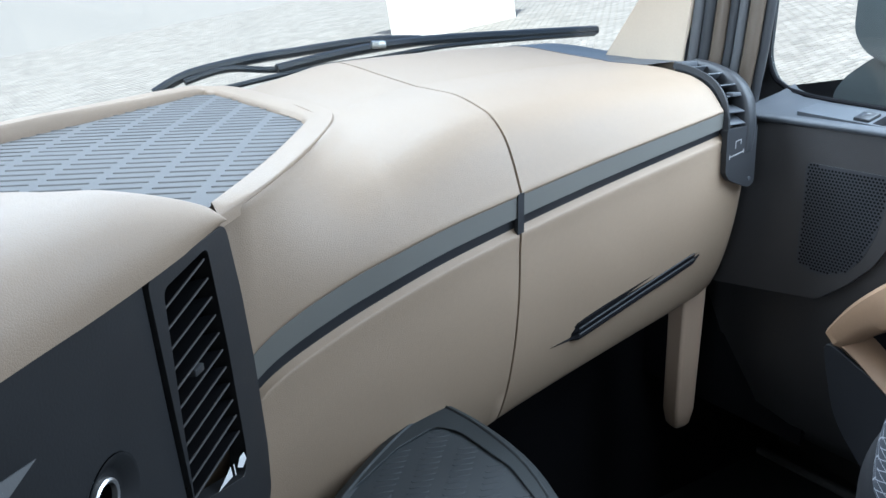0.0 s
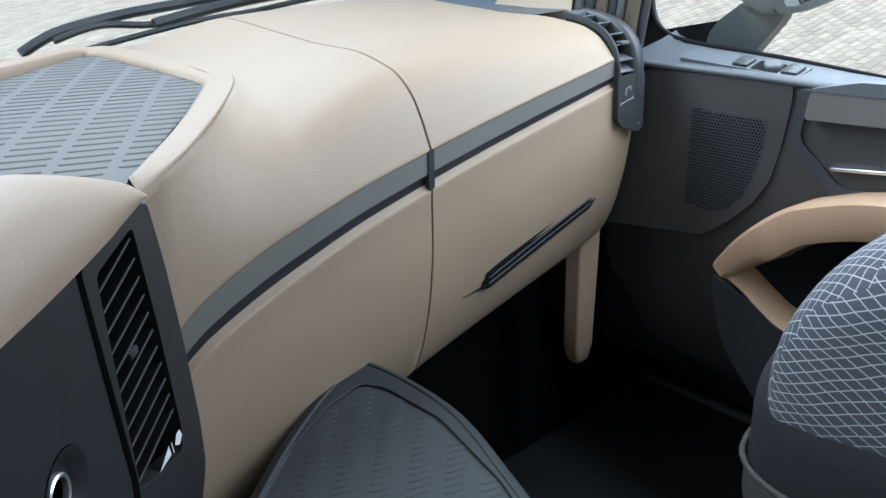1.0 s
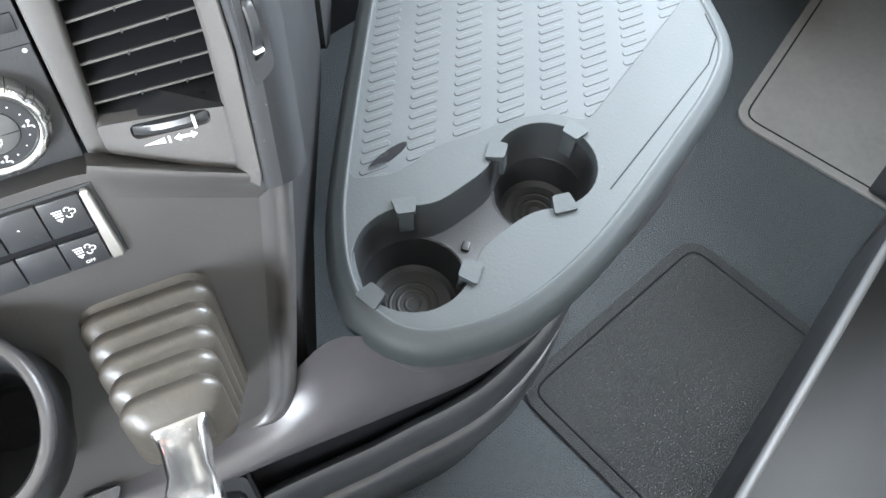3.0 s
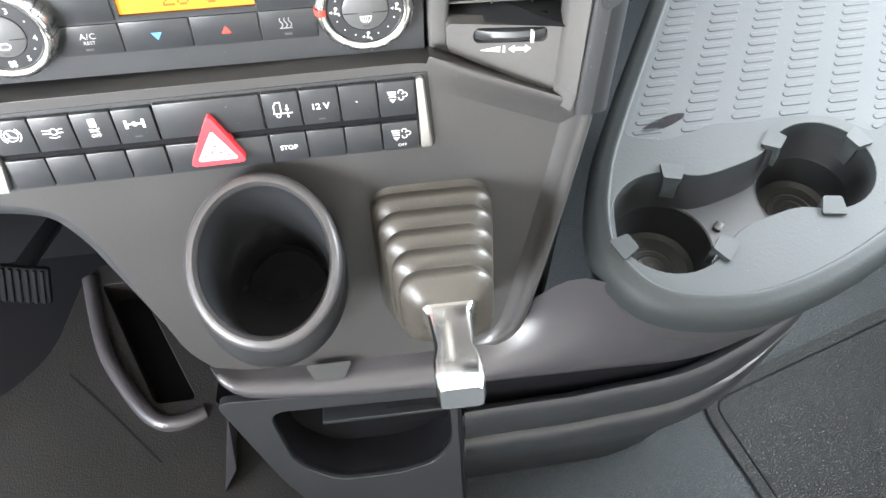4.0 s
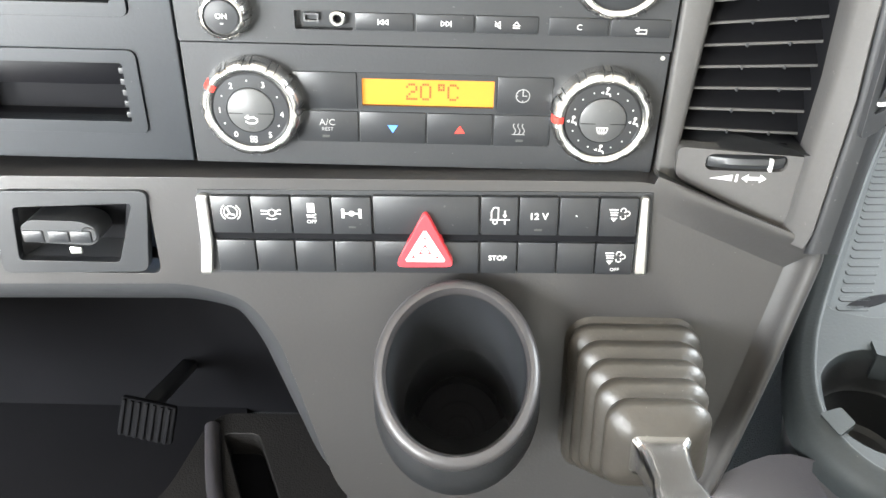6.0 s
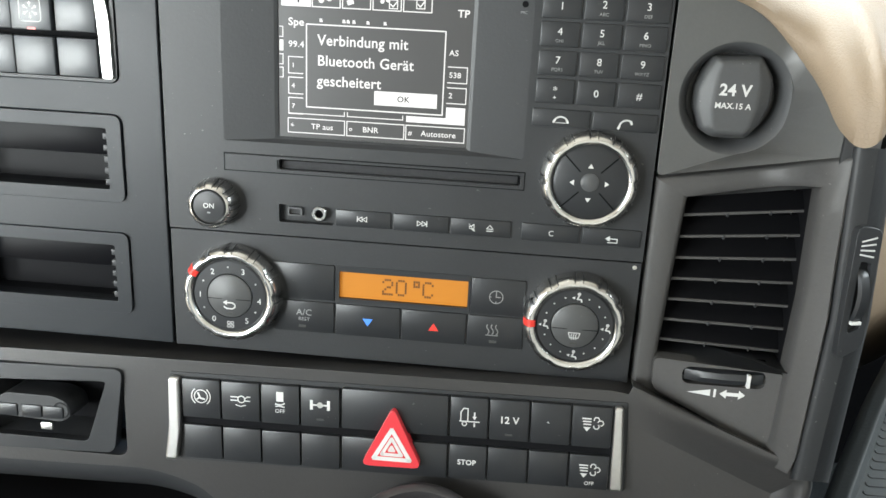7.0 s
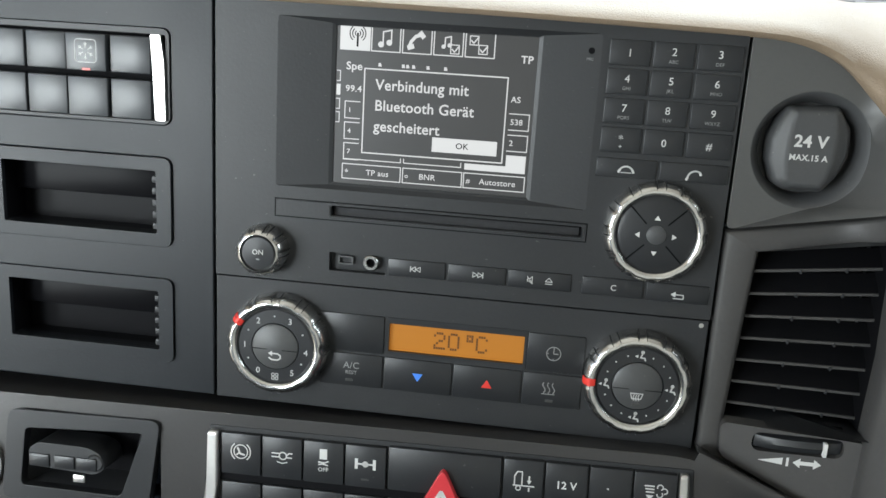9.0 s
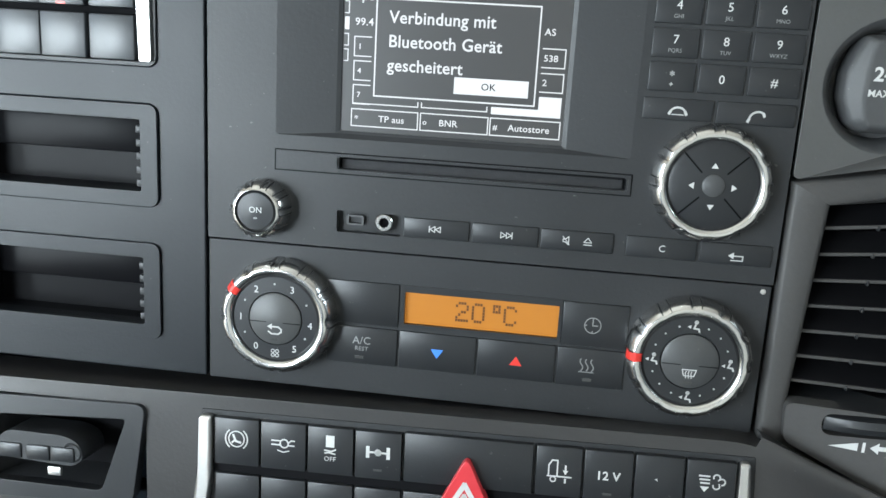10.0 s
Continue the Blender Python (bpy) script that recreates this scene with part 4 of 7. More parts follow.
xs = [6.6, 29.3, 52.0, 74.6, 97.2]
for i in range(4):
    for r, (y0, y1) in enumerate(((-21.6, 1.2), (-46.6, -26.4))):
        s = part("switch", box(xs[i] + .5, xs[i + 1] - .4, y0, y1, 0, 4.0 if r == 0 else 3.4, 0.7), KEYPL, sr)
        if r == 0:
            cx, cy, b = (xs[i] + xs[i + 1]) / 2, -8.6, bmesh.new()
            z = 4.0
            if i == 0:
                ring_print(cx, cy, 3.8, 0.55, z, b)
                ring_print(cx, cy, 5.4, 0.6, z, b, -50, 50, 8)
                ring_print(cx, cy, 5.4, 0.6, z, b, 130, 230, 8)
                stroke([(cx - 1.6, cy + 2), (cx - .4, cy - 1), (cx + 2, cy - 1.6)], 1.0, z, b)
                stroke([(cx - 2.2, cy - 1.8), (cx - .6, cy - .4)], 0.8, z, b)
            elif i == 1:
                ring_print(cx + .6, cy, 2.0, 0.6, z, b, n=12)
                stroke([(cx - 5.4, cy + 1.2), (cx - 1.2, cy + 1.2)], 0.6, z, b)
                stroke([(cx - 5.4, cy - .8), (cx - 1.4, cy - .8)], 0.6, z, b)
                stroke([(cx + 2.6, cy + .4), (cx + 4, cy + 1.6), (cx + 5.6, cy + 1.6)], 0.6, z, b)
                stroke([(cx + 2.4, cy - .8), (cx + 5.4, cy - .8)], 0.6, z, b)
                stroke([(cx - 2.6, cy - 3.4), (cx + .2, cy - 4.2), (cx + 3, cy - 3.4)], 0.5, z, b)
            elif i == 2:
                flat_poly([(cx - 2, cy + .4), (cx + 2, cy + .4), (cx + 2, cy + 6), (cx - 2, cy + 6)], z, b)
                stroke([(cx - 2.6, cy - 1.2), (cx + .6, cy - 1.6), (cx + 2.6, cy - .6)], 0.7, z, b)
                stroke([(cx - 2.4, cy - 2.6), (cx - .6, cy - 2.2), (cx + 2.4, cy - 2.8)], 0.6, z, b)
                writing("OFF", 2.2, cx, cy - 5.2, z, s, WHITE)
            else:
                for d in (-4.8, 4.8):
                    flat_poly([(cx + d - .8, cy - 2.8), (cx + d + .8, cy - 2.8), (cx + d + .8, cy + 2.8), (cx + d - .8, cy + 2.8)], z, b)
                stroke([(cx - 4.8, cy), (cx + 4.8, cy)], 0.9, z, b)
                ring_print(cx, cy, 0.8, 1.6, z, b, n=10)
                part("indicator", flat_poly([(cx - 2, cy - 9), (cx + 2, cy - 9), (cx + 2, cy - 8), (cx - 2, cy - 8)], z), UNLIT, s, smooth=0)
            part("symbol", b, WHITE, s, smooth=0)
part("hazard_base", box(98, 156.6, -21.4, 2.0, 0, 3.6, .7), KEYPL, sr)
part("hazard_base", box(98, 156.6, -46.4, -26.2, 0, 3.2, .7), KEYPL, sr)
# dark channel between the two rows
part("channel", box(0, 247, -26.6, -21.2, 0, 1.2), HOLE, sr)
tri = rounded([(109.4, -40.2), (143.6, -39.6), (127.2, -4.6)], 5, 4)
hz = part("hazard_button", slab(tri, [], 0, 8), RED, sr, "red triangular hazard warning button")
bevel_mod(hz, 0.0016, 3, 30)
b = bmesh.new()
cx, cy = 126.8, -29.4
for r, w in ((11.5, 2.3), (6.3, 1.8), (1.6, 1.4)):
    stroke([(cx + r * math.cos(radians(a)), cy + r * math.sin(radians(a))) for a in (90, 210, 330)], w, 8.02, b, closed=True)
part("symbol", b, WHITE, hz, "white double triangle", smooth=0)
xs2 = [157.4, 178.6, 200.6, 222.4, 244]
for i in range(4):
    for r, (y0, y1) in enumerate(((-21, 2.2), (-45.6, -25.8))):
        s = part("switch", box(xs2[i] + .5, xs2[i + 1] - .4, y0, y1, 0, 4.0 if r == 0 else 3.4, 0.7), KEYPL, sr)
        cx, cy, z = (xs2[i] + xs2[i + 1]) / 2, (y0 + y1) / 2, 4.0 if r == 0 else 3.4
        b = bmesh.new()
        if i == 0 and r == 0:
            stroke([(cx - 4.4, cy - 2), (cx - 4.4, cy + 3), (cx - 3, cy + 5.4), (cx - .6, cy + 5.4), (cx - .6, cy - 2)], 0.6, z, b)
            stroke([(cx - 5, cy - 2), (cx + 5.6, cy - 2)], 0.6, z, b)
            ring_print(cx - 2.4, cy - 3.4, 1.2, .5, z, b, n=10)
            stroke([(cx + 3, cy + 3.2), (cx + 3, cy + .4)], .8, z, b)
            stroke([(cx + 3, cy - 4.6), (cx + 3, cy - 3)], .8, z, b)
            flat_poly([(cx + 1.8, cy + 1), (cx + 4.2, cy + 1), (cx + 3, cy - 1)], z, b)
        elif i == 0:
            writing("STOP", 2.9, cx - .5, cy, z, s, WHITE, bold=0.08)
        elif i == 1 and r == 0:
            writing("12 V", 3.8, cx, cy + .4, z, s, WHITE, bold=0.1)
            part("indicator", flat_poly([(cx - 2, cy - 8.6), (cx + 2, cy - 8.6), (cx + 2, cy - 7.6), (cx - 2, cy - 7.6)], z), UNLIT, s, smooth=0)
        elif i == 3:
            c2y = cy + (1.2 if r else 2.0)
            for k in range(3):
                stroke([(cx - 5 + .4 * k, c2y + 2.8 - 1.6 * k), (cx - .6, c2y + 2.8 - 1.6 * k)], 0.7, z, b)
            flat_poly([(cx - 4.4, c2y - 2), (cx - .6, c2y - 2), (cx - 2.5, c2y - 4.4)], z, b)
            ring_print(cx + 2.4, c2y + 2.4, 1.4, .6, z, b, -60, 200, 8)
            ring_print(cx + 4.6, c2y + .6, 1.4, .6, z, b, -90, 130, 8)
            ring_print(cx + 2.4, c2y - 1.4, 1.4, .6, z, b, -190, 40, 8)
            if r:
                writing("OFF", 2.0, cx + .6, cy - 6.4, z, s, WHITE)
        elif i == 2 and r == 0:
            flat_poly([(cx - 2, cy + 1), (cx - .6, cy + .2), (cx - .9, cy + 1.4)], z, b)
        if b.verts:
            part("symbol", b, WHITE, s, smooth=0)
        else:
            b.free()
for name, p in (("chrome_cap", [(-4.6, -48.4), (2.4, -48.4), (5.6, -24), (5.8, 2.0), (-.4, 2.0), (-1.2, -24)]), ("chrome_cap", [(244.8, -45.2), (251.8, -45.2), (250.6, -22), (249.2, 3), (244.6, 3)])):
    o = part(name, slab(p, [], 0, 5.4), SATIN, sr, "satin chrome end cap")
    bevel_mod(o, 0.0018, 3, 25)

# ---- key slot ----
ks = thing("key_slot", MB, "recessed black key slot with an electronic key in it", "key slot")
o = part("surround", slab(rounded([(-124, -51), (-36, -48.5), (-28.4, 3), (-118, 2)], 6, 5), [rounded([(-112, -42), (-52, -42.5), (-38.5, -4.8), (-108, -8)], 3)], -4, 2.4), KEYPL, ks)
bevel_mod(o, .0018, 3)
bm = loft([[(x * MM, y * MM, z * MM) for x, y in ((-112.2, -42.2), (-52, -42.7), (-38.3, -4.6), (-108, -7.8))] for z in (2.2, -3)] + [[(x * MM, y * MM, -.022) for x, y in ((-100, -39), (-52, -39), (-52, -13), (-100, -13))]], caps=False)
part("recess", bm, BLACK, ks, smooth=0)
part("recess_floor", box(-101, -51, -40, -12, -24, -22), HOLE, ks)
ek = thing("electronic_key", MB, "black folding remote key pushed into the slot", "key")
bm = slab(rounded([(-106, -20), (-100, -15), (-70, -15.5), (-62, -19), (-60, -27), (-66, -31), (-104, -29)], 4), [], -16, 4)
o = part("key_body", bm, BLACK, ek)
bevel_mod(o, 0.003, 3, 30)
for x0 in (-105, -90, -77):
    part("key_button", box(x0, x0 + 12.4, -29, -21.5, 0, 5.0, .9), KEYPL, ek)
part("key_ring", lathe([(4.6, 0), (5.2, .8), (4.6, 1.6), (4, .8), (4.6, 0)], 20, (-66, -24, 3.2), cap0=False, cap1=False), BLACK, ek)
part("key_tag", box(-80, -73, -37, -32.6, 1, 3, .5), SATIN, ek)
st = thing("start_button", MB, "round black start button with a metal ring", "button")
part("ring", lathe([(18, 0), (18, 3), (16.4, 4.2), (15.4, 3.4), (15.2, 1)], 40, (-141, -32, 0), cap0=False, cap1=False), SATIN, st)
part("cap", lathe([(15.2, 0), (15.2, 3), (13.8, 3.8), (0.01, 4)], 40, (-141, -32, 0), cap1=False), KEYPL, st)

# ---- cup holder in the fascia: its rim leans towards the driver ----
top_c = Vector((0.1455, -0.070, -0.067))
tilt = radians(28)
MCUP = Matrix.Translation(top_c) @ Matrix.Rotation(tilt, 4, "X")
cup = thing("cup_holder", MCUP, "black plastic cup holder standing out of the fascia", "cup holder")
prof = [(39, -118), (41.5, -60), (42.4, -8), (42.8, -1.5), (44.6, 2.4), (48, 2.4), (50.4, -.6), (50.6, -7), (49, -9)]


def oval(bm, kx=.905, ky=1.045, shear=0.0):
    for v in bm.verts:
        v.co.x *= kx
        v.co.y = v.co.y * ky + shear * min(0, v.co.z + .008)
    return bm


part("rim", oval(lathe(prof[2:], 56, cap0=False, cap1=False)), LOWER, cup, smooth=60)
# well and base get darker with depth: the shade inside is in the plastic
part("well", oval(lathe([(34, -96), (36, -62), (37.2, -59), (38.8, -57), (42, -8), (42.4, -3)], 56, cap0=False, cap1=False), shear=.2), KEYPL, cup)
part("well_base", oval(lathe([(0.01, -99), (31, -99), (34.1, -96)], 56, cap0=False, cap1=False), shear=.2), HOLE, cup)
for r in (9, 18):
    part("base_ring", oval(lathe([(r - 2.2, -99), (r - 1, -98.7), (r + 1, -98.7), (r + 2.2, -99)], 40, cap0=False, cap1=False), shear=.2), HOLE, cup, smooth=80)
# apron: a pod that drops below the rim and runs back into the fascia
rings = []
for s_, dz, dy in ((.985, -5, 0), (1.02, -12, -5), (1.035, -22, -9), (1.02, -34, -9), (.95, -56, 1), (.88, -86, 16), (.82, -118, 34)):
    rings.append([((50.2 * .905 * s_ * math.cos(2 * math.pi * i / 48)) * MM, (50.2 * 1.045 * s_ * math.sin(2 * math.pi * i / 48) + dy) * MM, dz * MM) for i in range(48)])
# apron darker than the rim, with the shade beneath it as colour
part("apron", loft(rings, caps=False), SIDEPL, cup, smooth=60)

# ---- lever with rubber gaiter ----
lev = thing("brake_lever", MB, "chrome-ended lever in a worn ribbed rubber gaiter", "lever")


def rr_ring(cx, cy, hx, hy, z, rad, n=5):
    return [Vector((p[0] * MM, p[1] * MM, z * MM)) for p in round_rect(cx - hx, cx + hx, cy - hy, cy + hy, rad, n)]


rings = [rr_ring(248, -129, 39, 53, 0, 16)]
for i in range(5):
    f = i / 4
    cx, cy = 248 + 1.5 * f, -127 + 24 * f
    hx, hy = 37 - 11 * f, 51 - 25 * f
    z = 8 + 17 * i
    rings += [rr_ring(cx, cy, hx - 3.6, hy - 3.6, z - 4.2, 11), rr_ring(cx, cy, hx - .6, hy - .6, z - 1.6, 12), rr_ring(cx, cy, hx + .6, hy + .6, z + 1.6, 13), rr_ring(cx, cy, hx + 1.2, hy + 1.2, z + 4.6, 13), rr_ring(cx, cy, hx + .2, hy + .2, z + 7.4, 12), rr_ring(cx, cy, hx - 2.2, hy - 2.2, z + 9.6, 11)]
rings += [rr_ring(249.5, -102, 19, 19, 91, 8), rr_ring(249.5, -101, 15, 12, 92, 6)]
part("gaiter", loft(rings, caps=False), GAITER, lev, "worn ribbed black rubber gaiter", smooth=50)
rings = []
for z, cy, hx, hy, rad in ((84, -101, 15.5, 13, 4), (92, -100, 15, 12, 4), (96, -99, 12.6, 10, 4), (110, -96, 11.4, 8.5, 4), (124, -93, 11.0, 8, 4), (131, -91.5, 12.2, 8.6, 3.5), (135, -91, 12.8, 9, 3.5), (142, -90, 13.0, 9.4, 3.5), (151, -89.5, 12.8, 9.4, 3.5), (156, -89.5, 11, 8, 3)):
    rings.append(rr_ring(249.5, cy, hx, hy, z, rad, 4))
part("chrome_handle", loft(rings), CHROME, lev, "polished chrome lever end", smooth=28)

# ---- lower unit under the fascia ----
lu = thing("lower_console", None, "dark plastic lower console with a lip, tongue and open compartment", "dashboard panel")

low_line = [(.074, -.052, -.240), (.084, -.068, -.240), (.11, -.076, -.247), (.20, -.079, -.255), (.262, -.079, -.256), (.309, -.079, -.256), (.375, -.079, -.257), (.445, -.078, -.257), (.500, -.068, -.240), (.618, -.026, -.222), (.70, .030, -.218), (.748, .085, -.215), (.752, .16, -.215)]
high_line = [(.074, -.048, -.225), (.084, -.048, -.228), (.11, -.048, -.232), (.20, -.048, -.232), (.262, -.048, -.228), (.305, -.046, -.205), (.352, -.052, -.160), (.415, -.094, -.150), (.52, -.080, -.150), (.615, -.034, -.150), (.695, .020, -.150), (.742, .07, -.150), (.750, .16, -.15)]
rows3 = []
for P, Q in zip(spline(low_line, 5), spline(high_line, 5)):
    d = Q - P
    out = Vector((d.y * 0, 0, 0))
    n2 = Vector((P.x - .45, P.y - .35, 0)).normalized() if P.x > .40 else Vector((0, -1, 0))
    r = [P - n2 * .03 + Vector((0, 0, -.002)), P - n2 * .008 + Vector((0, 0, -.004)), P, P + Vector((0, 0, .006)) + n2 * .002]
    for t, up, ou in ((.12, .008, .0035), (.3, .009, .004), (.5, .006, .003), (.7, .002, .001), (.88, -.001, 0), (1, 0, 0)):
        r.append(P + d * t + Vector((0, 0, up)) + n2 * ou)
    rows3.append(r)
part("shoulder", loft(rows3, closed=False, caps=False), GRAINED, lu, "dark grained plastic shoulder below the tray", smooth=70)
bar = []
low_s = spline(low_line[4:9] + [(.535, -.052, -.236)], 6)
for k, P in enumerate(low_s):
    f = k / (len(low_s) - 1)
    gap = .040 * max(.04, min(1, (1 - f) * 1.5))
    n2 = Vector((P.x - .45, P.y - .35, 0)).normalized() if P.x > .40 else Vector((0, -1, 0))
    q = P + n2 * .010 * (1 - f) - Vector((0, 0, gap))
    k_ = 1 - .75 * max(0, (f - .72) / .28)      # the bars run out into the tray side
    prof = ((-.012, -.012), (-.006, -.001), (-.002, .001), (.001, -.003), (.003, -.010), (.005, -.040), (.002, -.047), (-.010, -.049), (-.012, -.057), (.0, -.059), (.004, -.063), (.006, -.072), (.005, -.105), (-.004, -.122), (-.03, -.18), (-.06, -.40))
    prof = [(o_, h_ * k_ if h_ > -.11 else h_) for o_, h_ in prof]
    bar.append([q + n2 * o_ + Vector((0, 0, h_)) for o_, h_ in prof])
part("drawer_bar", loft(bar, closed=False, caps=False), KEYPL, lu, smooth=40)
part("groove_backing", loft([[P + Vector((0, .004, .004)), P + Vector((0, .010, -.02)), P + Vector((0, .010, -.09))] for P in spline(low_line[3:9], 4)], closed=False, caps=False), HOLE, lu)
part("tongue", slab(rounded([(139, 0), (174, 0), (167, -13), (146, -13)], 3), [], -3, 1), KEYPL, lu, m=Matrix.Translation((0.006, -0.062, -0.2275)) @ Matrix.Rotation(radians(30), 4, "X"))
M_C = Matrix.Translation((0, -0.004, -0.028)) @ Matrix.Rotation(radians(73), 4, "X")
front = slab(rounded([(70, -236), (257, -246), (257, -420), (140, -420), (104, -340)], 12), [rounded([(108, -254), (251, -258), (251, -318), (236, -342), (205, -352), (150, -352), (118, -322)], 16, 5)], -8, 0)
o = part("front", front, KEYPL, lu, m=M_C)
bevel_mod(o, 0.003, 3)
part("compartment", slab([(90, -240), (262, -240), (262, -380), (90, -380)], [], -46, -42), HOLE, lu, m=M_C)
part("compartment_wall", loft([[Vector((x * MM, y * MM, z * MM)) for x, y in rounded([(108, -254), (251, -258), (251, -318), (236, -342), (205, -352), (150, -352), (118, -322)], 16, 5)] for z in (-4, -44)], caps=False), HOLE, lu, m=M_C)
part("compartment_ledge", box(146, 246, -293, -289, -44, -14, 1), KEYPL, lu, m=M_C)
part("split_line", box(257, 260, -420, -246, -8, 1.0, .5), HOLE, lu, m=M_C)
part("side_wall", loft([[Vector((x * MM, y * MM, z * MM)) for x, y in ((71, -238), (104, -340), (140, -420), (190, -560))] for z in (-5, -320)], closed=False, caps=False), KEYPL, lu, m=M_C)

# ---- console side towards the passenger ----


def lerp_pts(tab, x):
    for (a, p), (b, q) in zip(tab, tab[1:]):
        if x <= b:
            return p + (q - p) * (x - a) / (b - a)
    return tab[-1][1]


cs = thing("console_side_panel", MS, "black plastic console side panel", "dashboard panel")
pout = [(-2, 156), (212, 153), (224, 60), (236, -22), (216, -148), (200, -166), (60, -190), (-12, -250), (-42, -240), (-26, -170), (-8, -60), (-6, -20), (-4, 60)]
LX, LY = 149, 34
ob = part("panel", slab(pout, [circle(LX, LY, 29, 32)], -10, 0), SIDEPL, cs)
bevel_mod(ob, 0.0015, 2)
rings = []
for y in (150, 120, 90, 60, 30, 0, -20, -36):
    xh = lerp_pts(((-36, 347), (60, 350), (150, 345.4)), y)
    rings.append([MS.inverted() @ MA @ lean(((xh + dx) * MM, y * MM, 0), g * MM) for dx, g in ((-.4, 26), (0, 36.5), (1.5, 39), (4, 40.3), (8, 40.6), (12, 40.5), (16.5, 38.5), (19.5, 34), (20.5, 27), (20, 16), (19, 4))])
part("corner_strip", loft([r[:6] for r in rings], closed=False, caps=False), BLACK, cs, "rounded dark grey edge strip", smooth=60)
part("strip_return", loft([r[5:] for r in rings], closed=False, caps=False), SIDEPL, cs, smooth=60)
lt = thing("lighter_socket", MS, "round lighter socket with a metal ring", "socket")
part("collar", lathe([(29.4, 0.6), (27.5, 0.3), (20, -6), (17, -7.5), (13.5, -7.5)], 36, (LX, LY, 0), cap0=False, cap1=False), SIDEPL, lt)
part("metal_ring", lathe([(14, -8), (14, -4.6), (12.6, -3.6), (11, -4.4), (10.6, -20)], 32, (LX, LY, 0), cap0=False, cap1=False), SATIN, lt)
part("well", lathe([(10.7, -8), (10.7, -24), (0.01, -24)], 24, (LX, LY, 0), cap0=False, cap1=False), HOLE, lt)


def facet(a, b, c, rise):
    """A moulded wedge on the panel: two low points and one raised one, on a hidden base."""
    q = [Vector((p[0] * MM, p[1] * MM, .0006)) for p in (a, b, c)]
    q[1].z += rise * MM
    bm = bmesh.new()
    up = [bm.verts.new(p) for p in q]
    lo = [bm.verts.new((p.x, p.y, -.003)) for p in q]
    bm.faces.new(up)
    for k in range(3):
        bm.faces.new((up[k - 1], lo[k - 1], lo[k], up[k]))
    return bm


# first facet takes lighter FASCIA, so the light on it is in the colour
part("moulded_facet", facet((88, 100), (22, 88), (12, 109), 7), FASCIA, cs, "moulded facet beside the thumbwheel, lighter plastic for the light on it", smooth=0)
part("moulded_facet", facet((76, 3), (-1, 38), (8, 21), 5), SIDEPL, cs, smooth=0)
# second slatted vent
MS2 = MS @ Matrix.Translation((.212, 0, 0)) @ Matrix.Rotation(radians(-1.0), 4, "Y") @ Matrix.Translation((-.212, 0, 0))
sv = thing("air_vent", MS2, "tall black slatted air vent in the console side", "air vent", "console air vents")
vo = rounded([(213, 153), (334, 158), (352, 96), (366, 24), (377, -60), (376, -104), (352, -130), (246, -172), (222, -160), (238, -24), (226, 60)], 10, 4)
vi = rounded([(232, 140), (300, 149), (318, 60), (332, -40), (326, -58), (240, -30), (236, 40)], 7)
ob = part("housing", slab(vo, [vi], -12, 3), SIDEPL, sv)
bevel_mod(ob, 0.003, 3)
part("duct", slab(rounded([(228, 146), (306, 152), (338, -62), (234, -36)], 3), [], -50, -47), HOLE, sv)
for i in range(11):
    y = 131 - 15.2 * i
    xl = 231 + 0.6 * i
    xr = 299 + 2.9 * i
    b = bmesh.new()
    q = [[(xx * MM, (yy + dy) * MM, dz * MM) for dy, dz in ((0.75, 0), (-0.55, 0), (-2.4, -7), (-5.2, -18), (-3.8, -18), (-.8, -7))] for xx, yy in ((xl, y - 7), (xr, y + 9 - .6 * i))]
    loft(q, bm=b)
    # again a shade-black body with a lighter band for the lit edge
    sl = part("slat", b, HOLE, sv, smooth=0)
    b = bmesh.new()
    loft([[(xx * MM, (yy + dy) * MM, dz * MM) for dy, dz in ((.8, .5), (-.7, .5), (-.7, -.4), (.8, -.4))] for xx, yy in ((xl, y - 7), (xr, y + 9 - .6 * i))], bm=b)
    part("slat_lit_edge", b, VENTPL, sl, smooth=0)
part("slat_tab", box(262, 276, 62, 68, -6, 3, 1), BLACK, sv)
b = flat_poly([(276, -42), (300, -34), (302, -44)], 3.05)
stroke([(306, -36), (308, -46)], 1.4, 3.05, b)
flat_poly([(312, -42), (318, -36), (326, -36), (330, -44), (322, -48)], 3.05, b)
part("symbol", b, WHITE, sv, smooth=0)
# corner thumbwheel on the console edge
M_T = MA @ Matrix.Translation((.3415, .006, .0405)) @ Matrix.Rotation(radians(14), 4, "Y") @ Matrix.Translation((.002, .012, 0)) @ Matrix.Diagonal((.85, .85, .85, 1))
cw = thing("vent_thumbwheel", M_T, "ribbed black thumbwheel on the console corner", "thumbwheel")
o = part("plate", slab(rounded([(-8, 122), (7, 120), (9, 52), (-6, 44)], 5), [rounded([(-3, 102), (4, 101), (5, 63), (-2, 60)], 2)], -6, 3.2), BLACK, cw)
bevel_mod(o, .0014, 3)
part("wheel_well", box(-4, 6, 58, 104, -12, -9), HOLE, cw)
rings = []
for j in range(13):
    a = radians(-80 + 160 * j / 12)
    rings.append([((.8 + dx) * MM, (81 + 19 * math.sin(a)) * MM, (-6 + 14 * math.cos(a) * k) * MM) for dx, k in ((-3.3, .85), (-2.3, 1), (2.3, 1), (3.3, .85))])
whl = part("wheel", loft(rings, closed=False, caps=False), KEYPL, cw)
part("wheel_mark", box(-2.2, 3.8, 66, 68, 0, 5.4, .3), WHITE, whl)
b = bmesh.new()
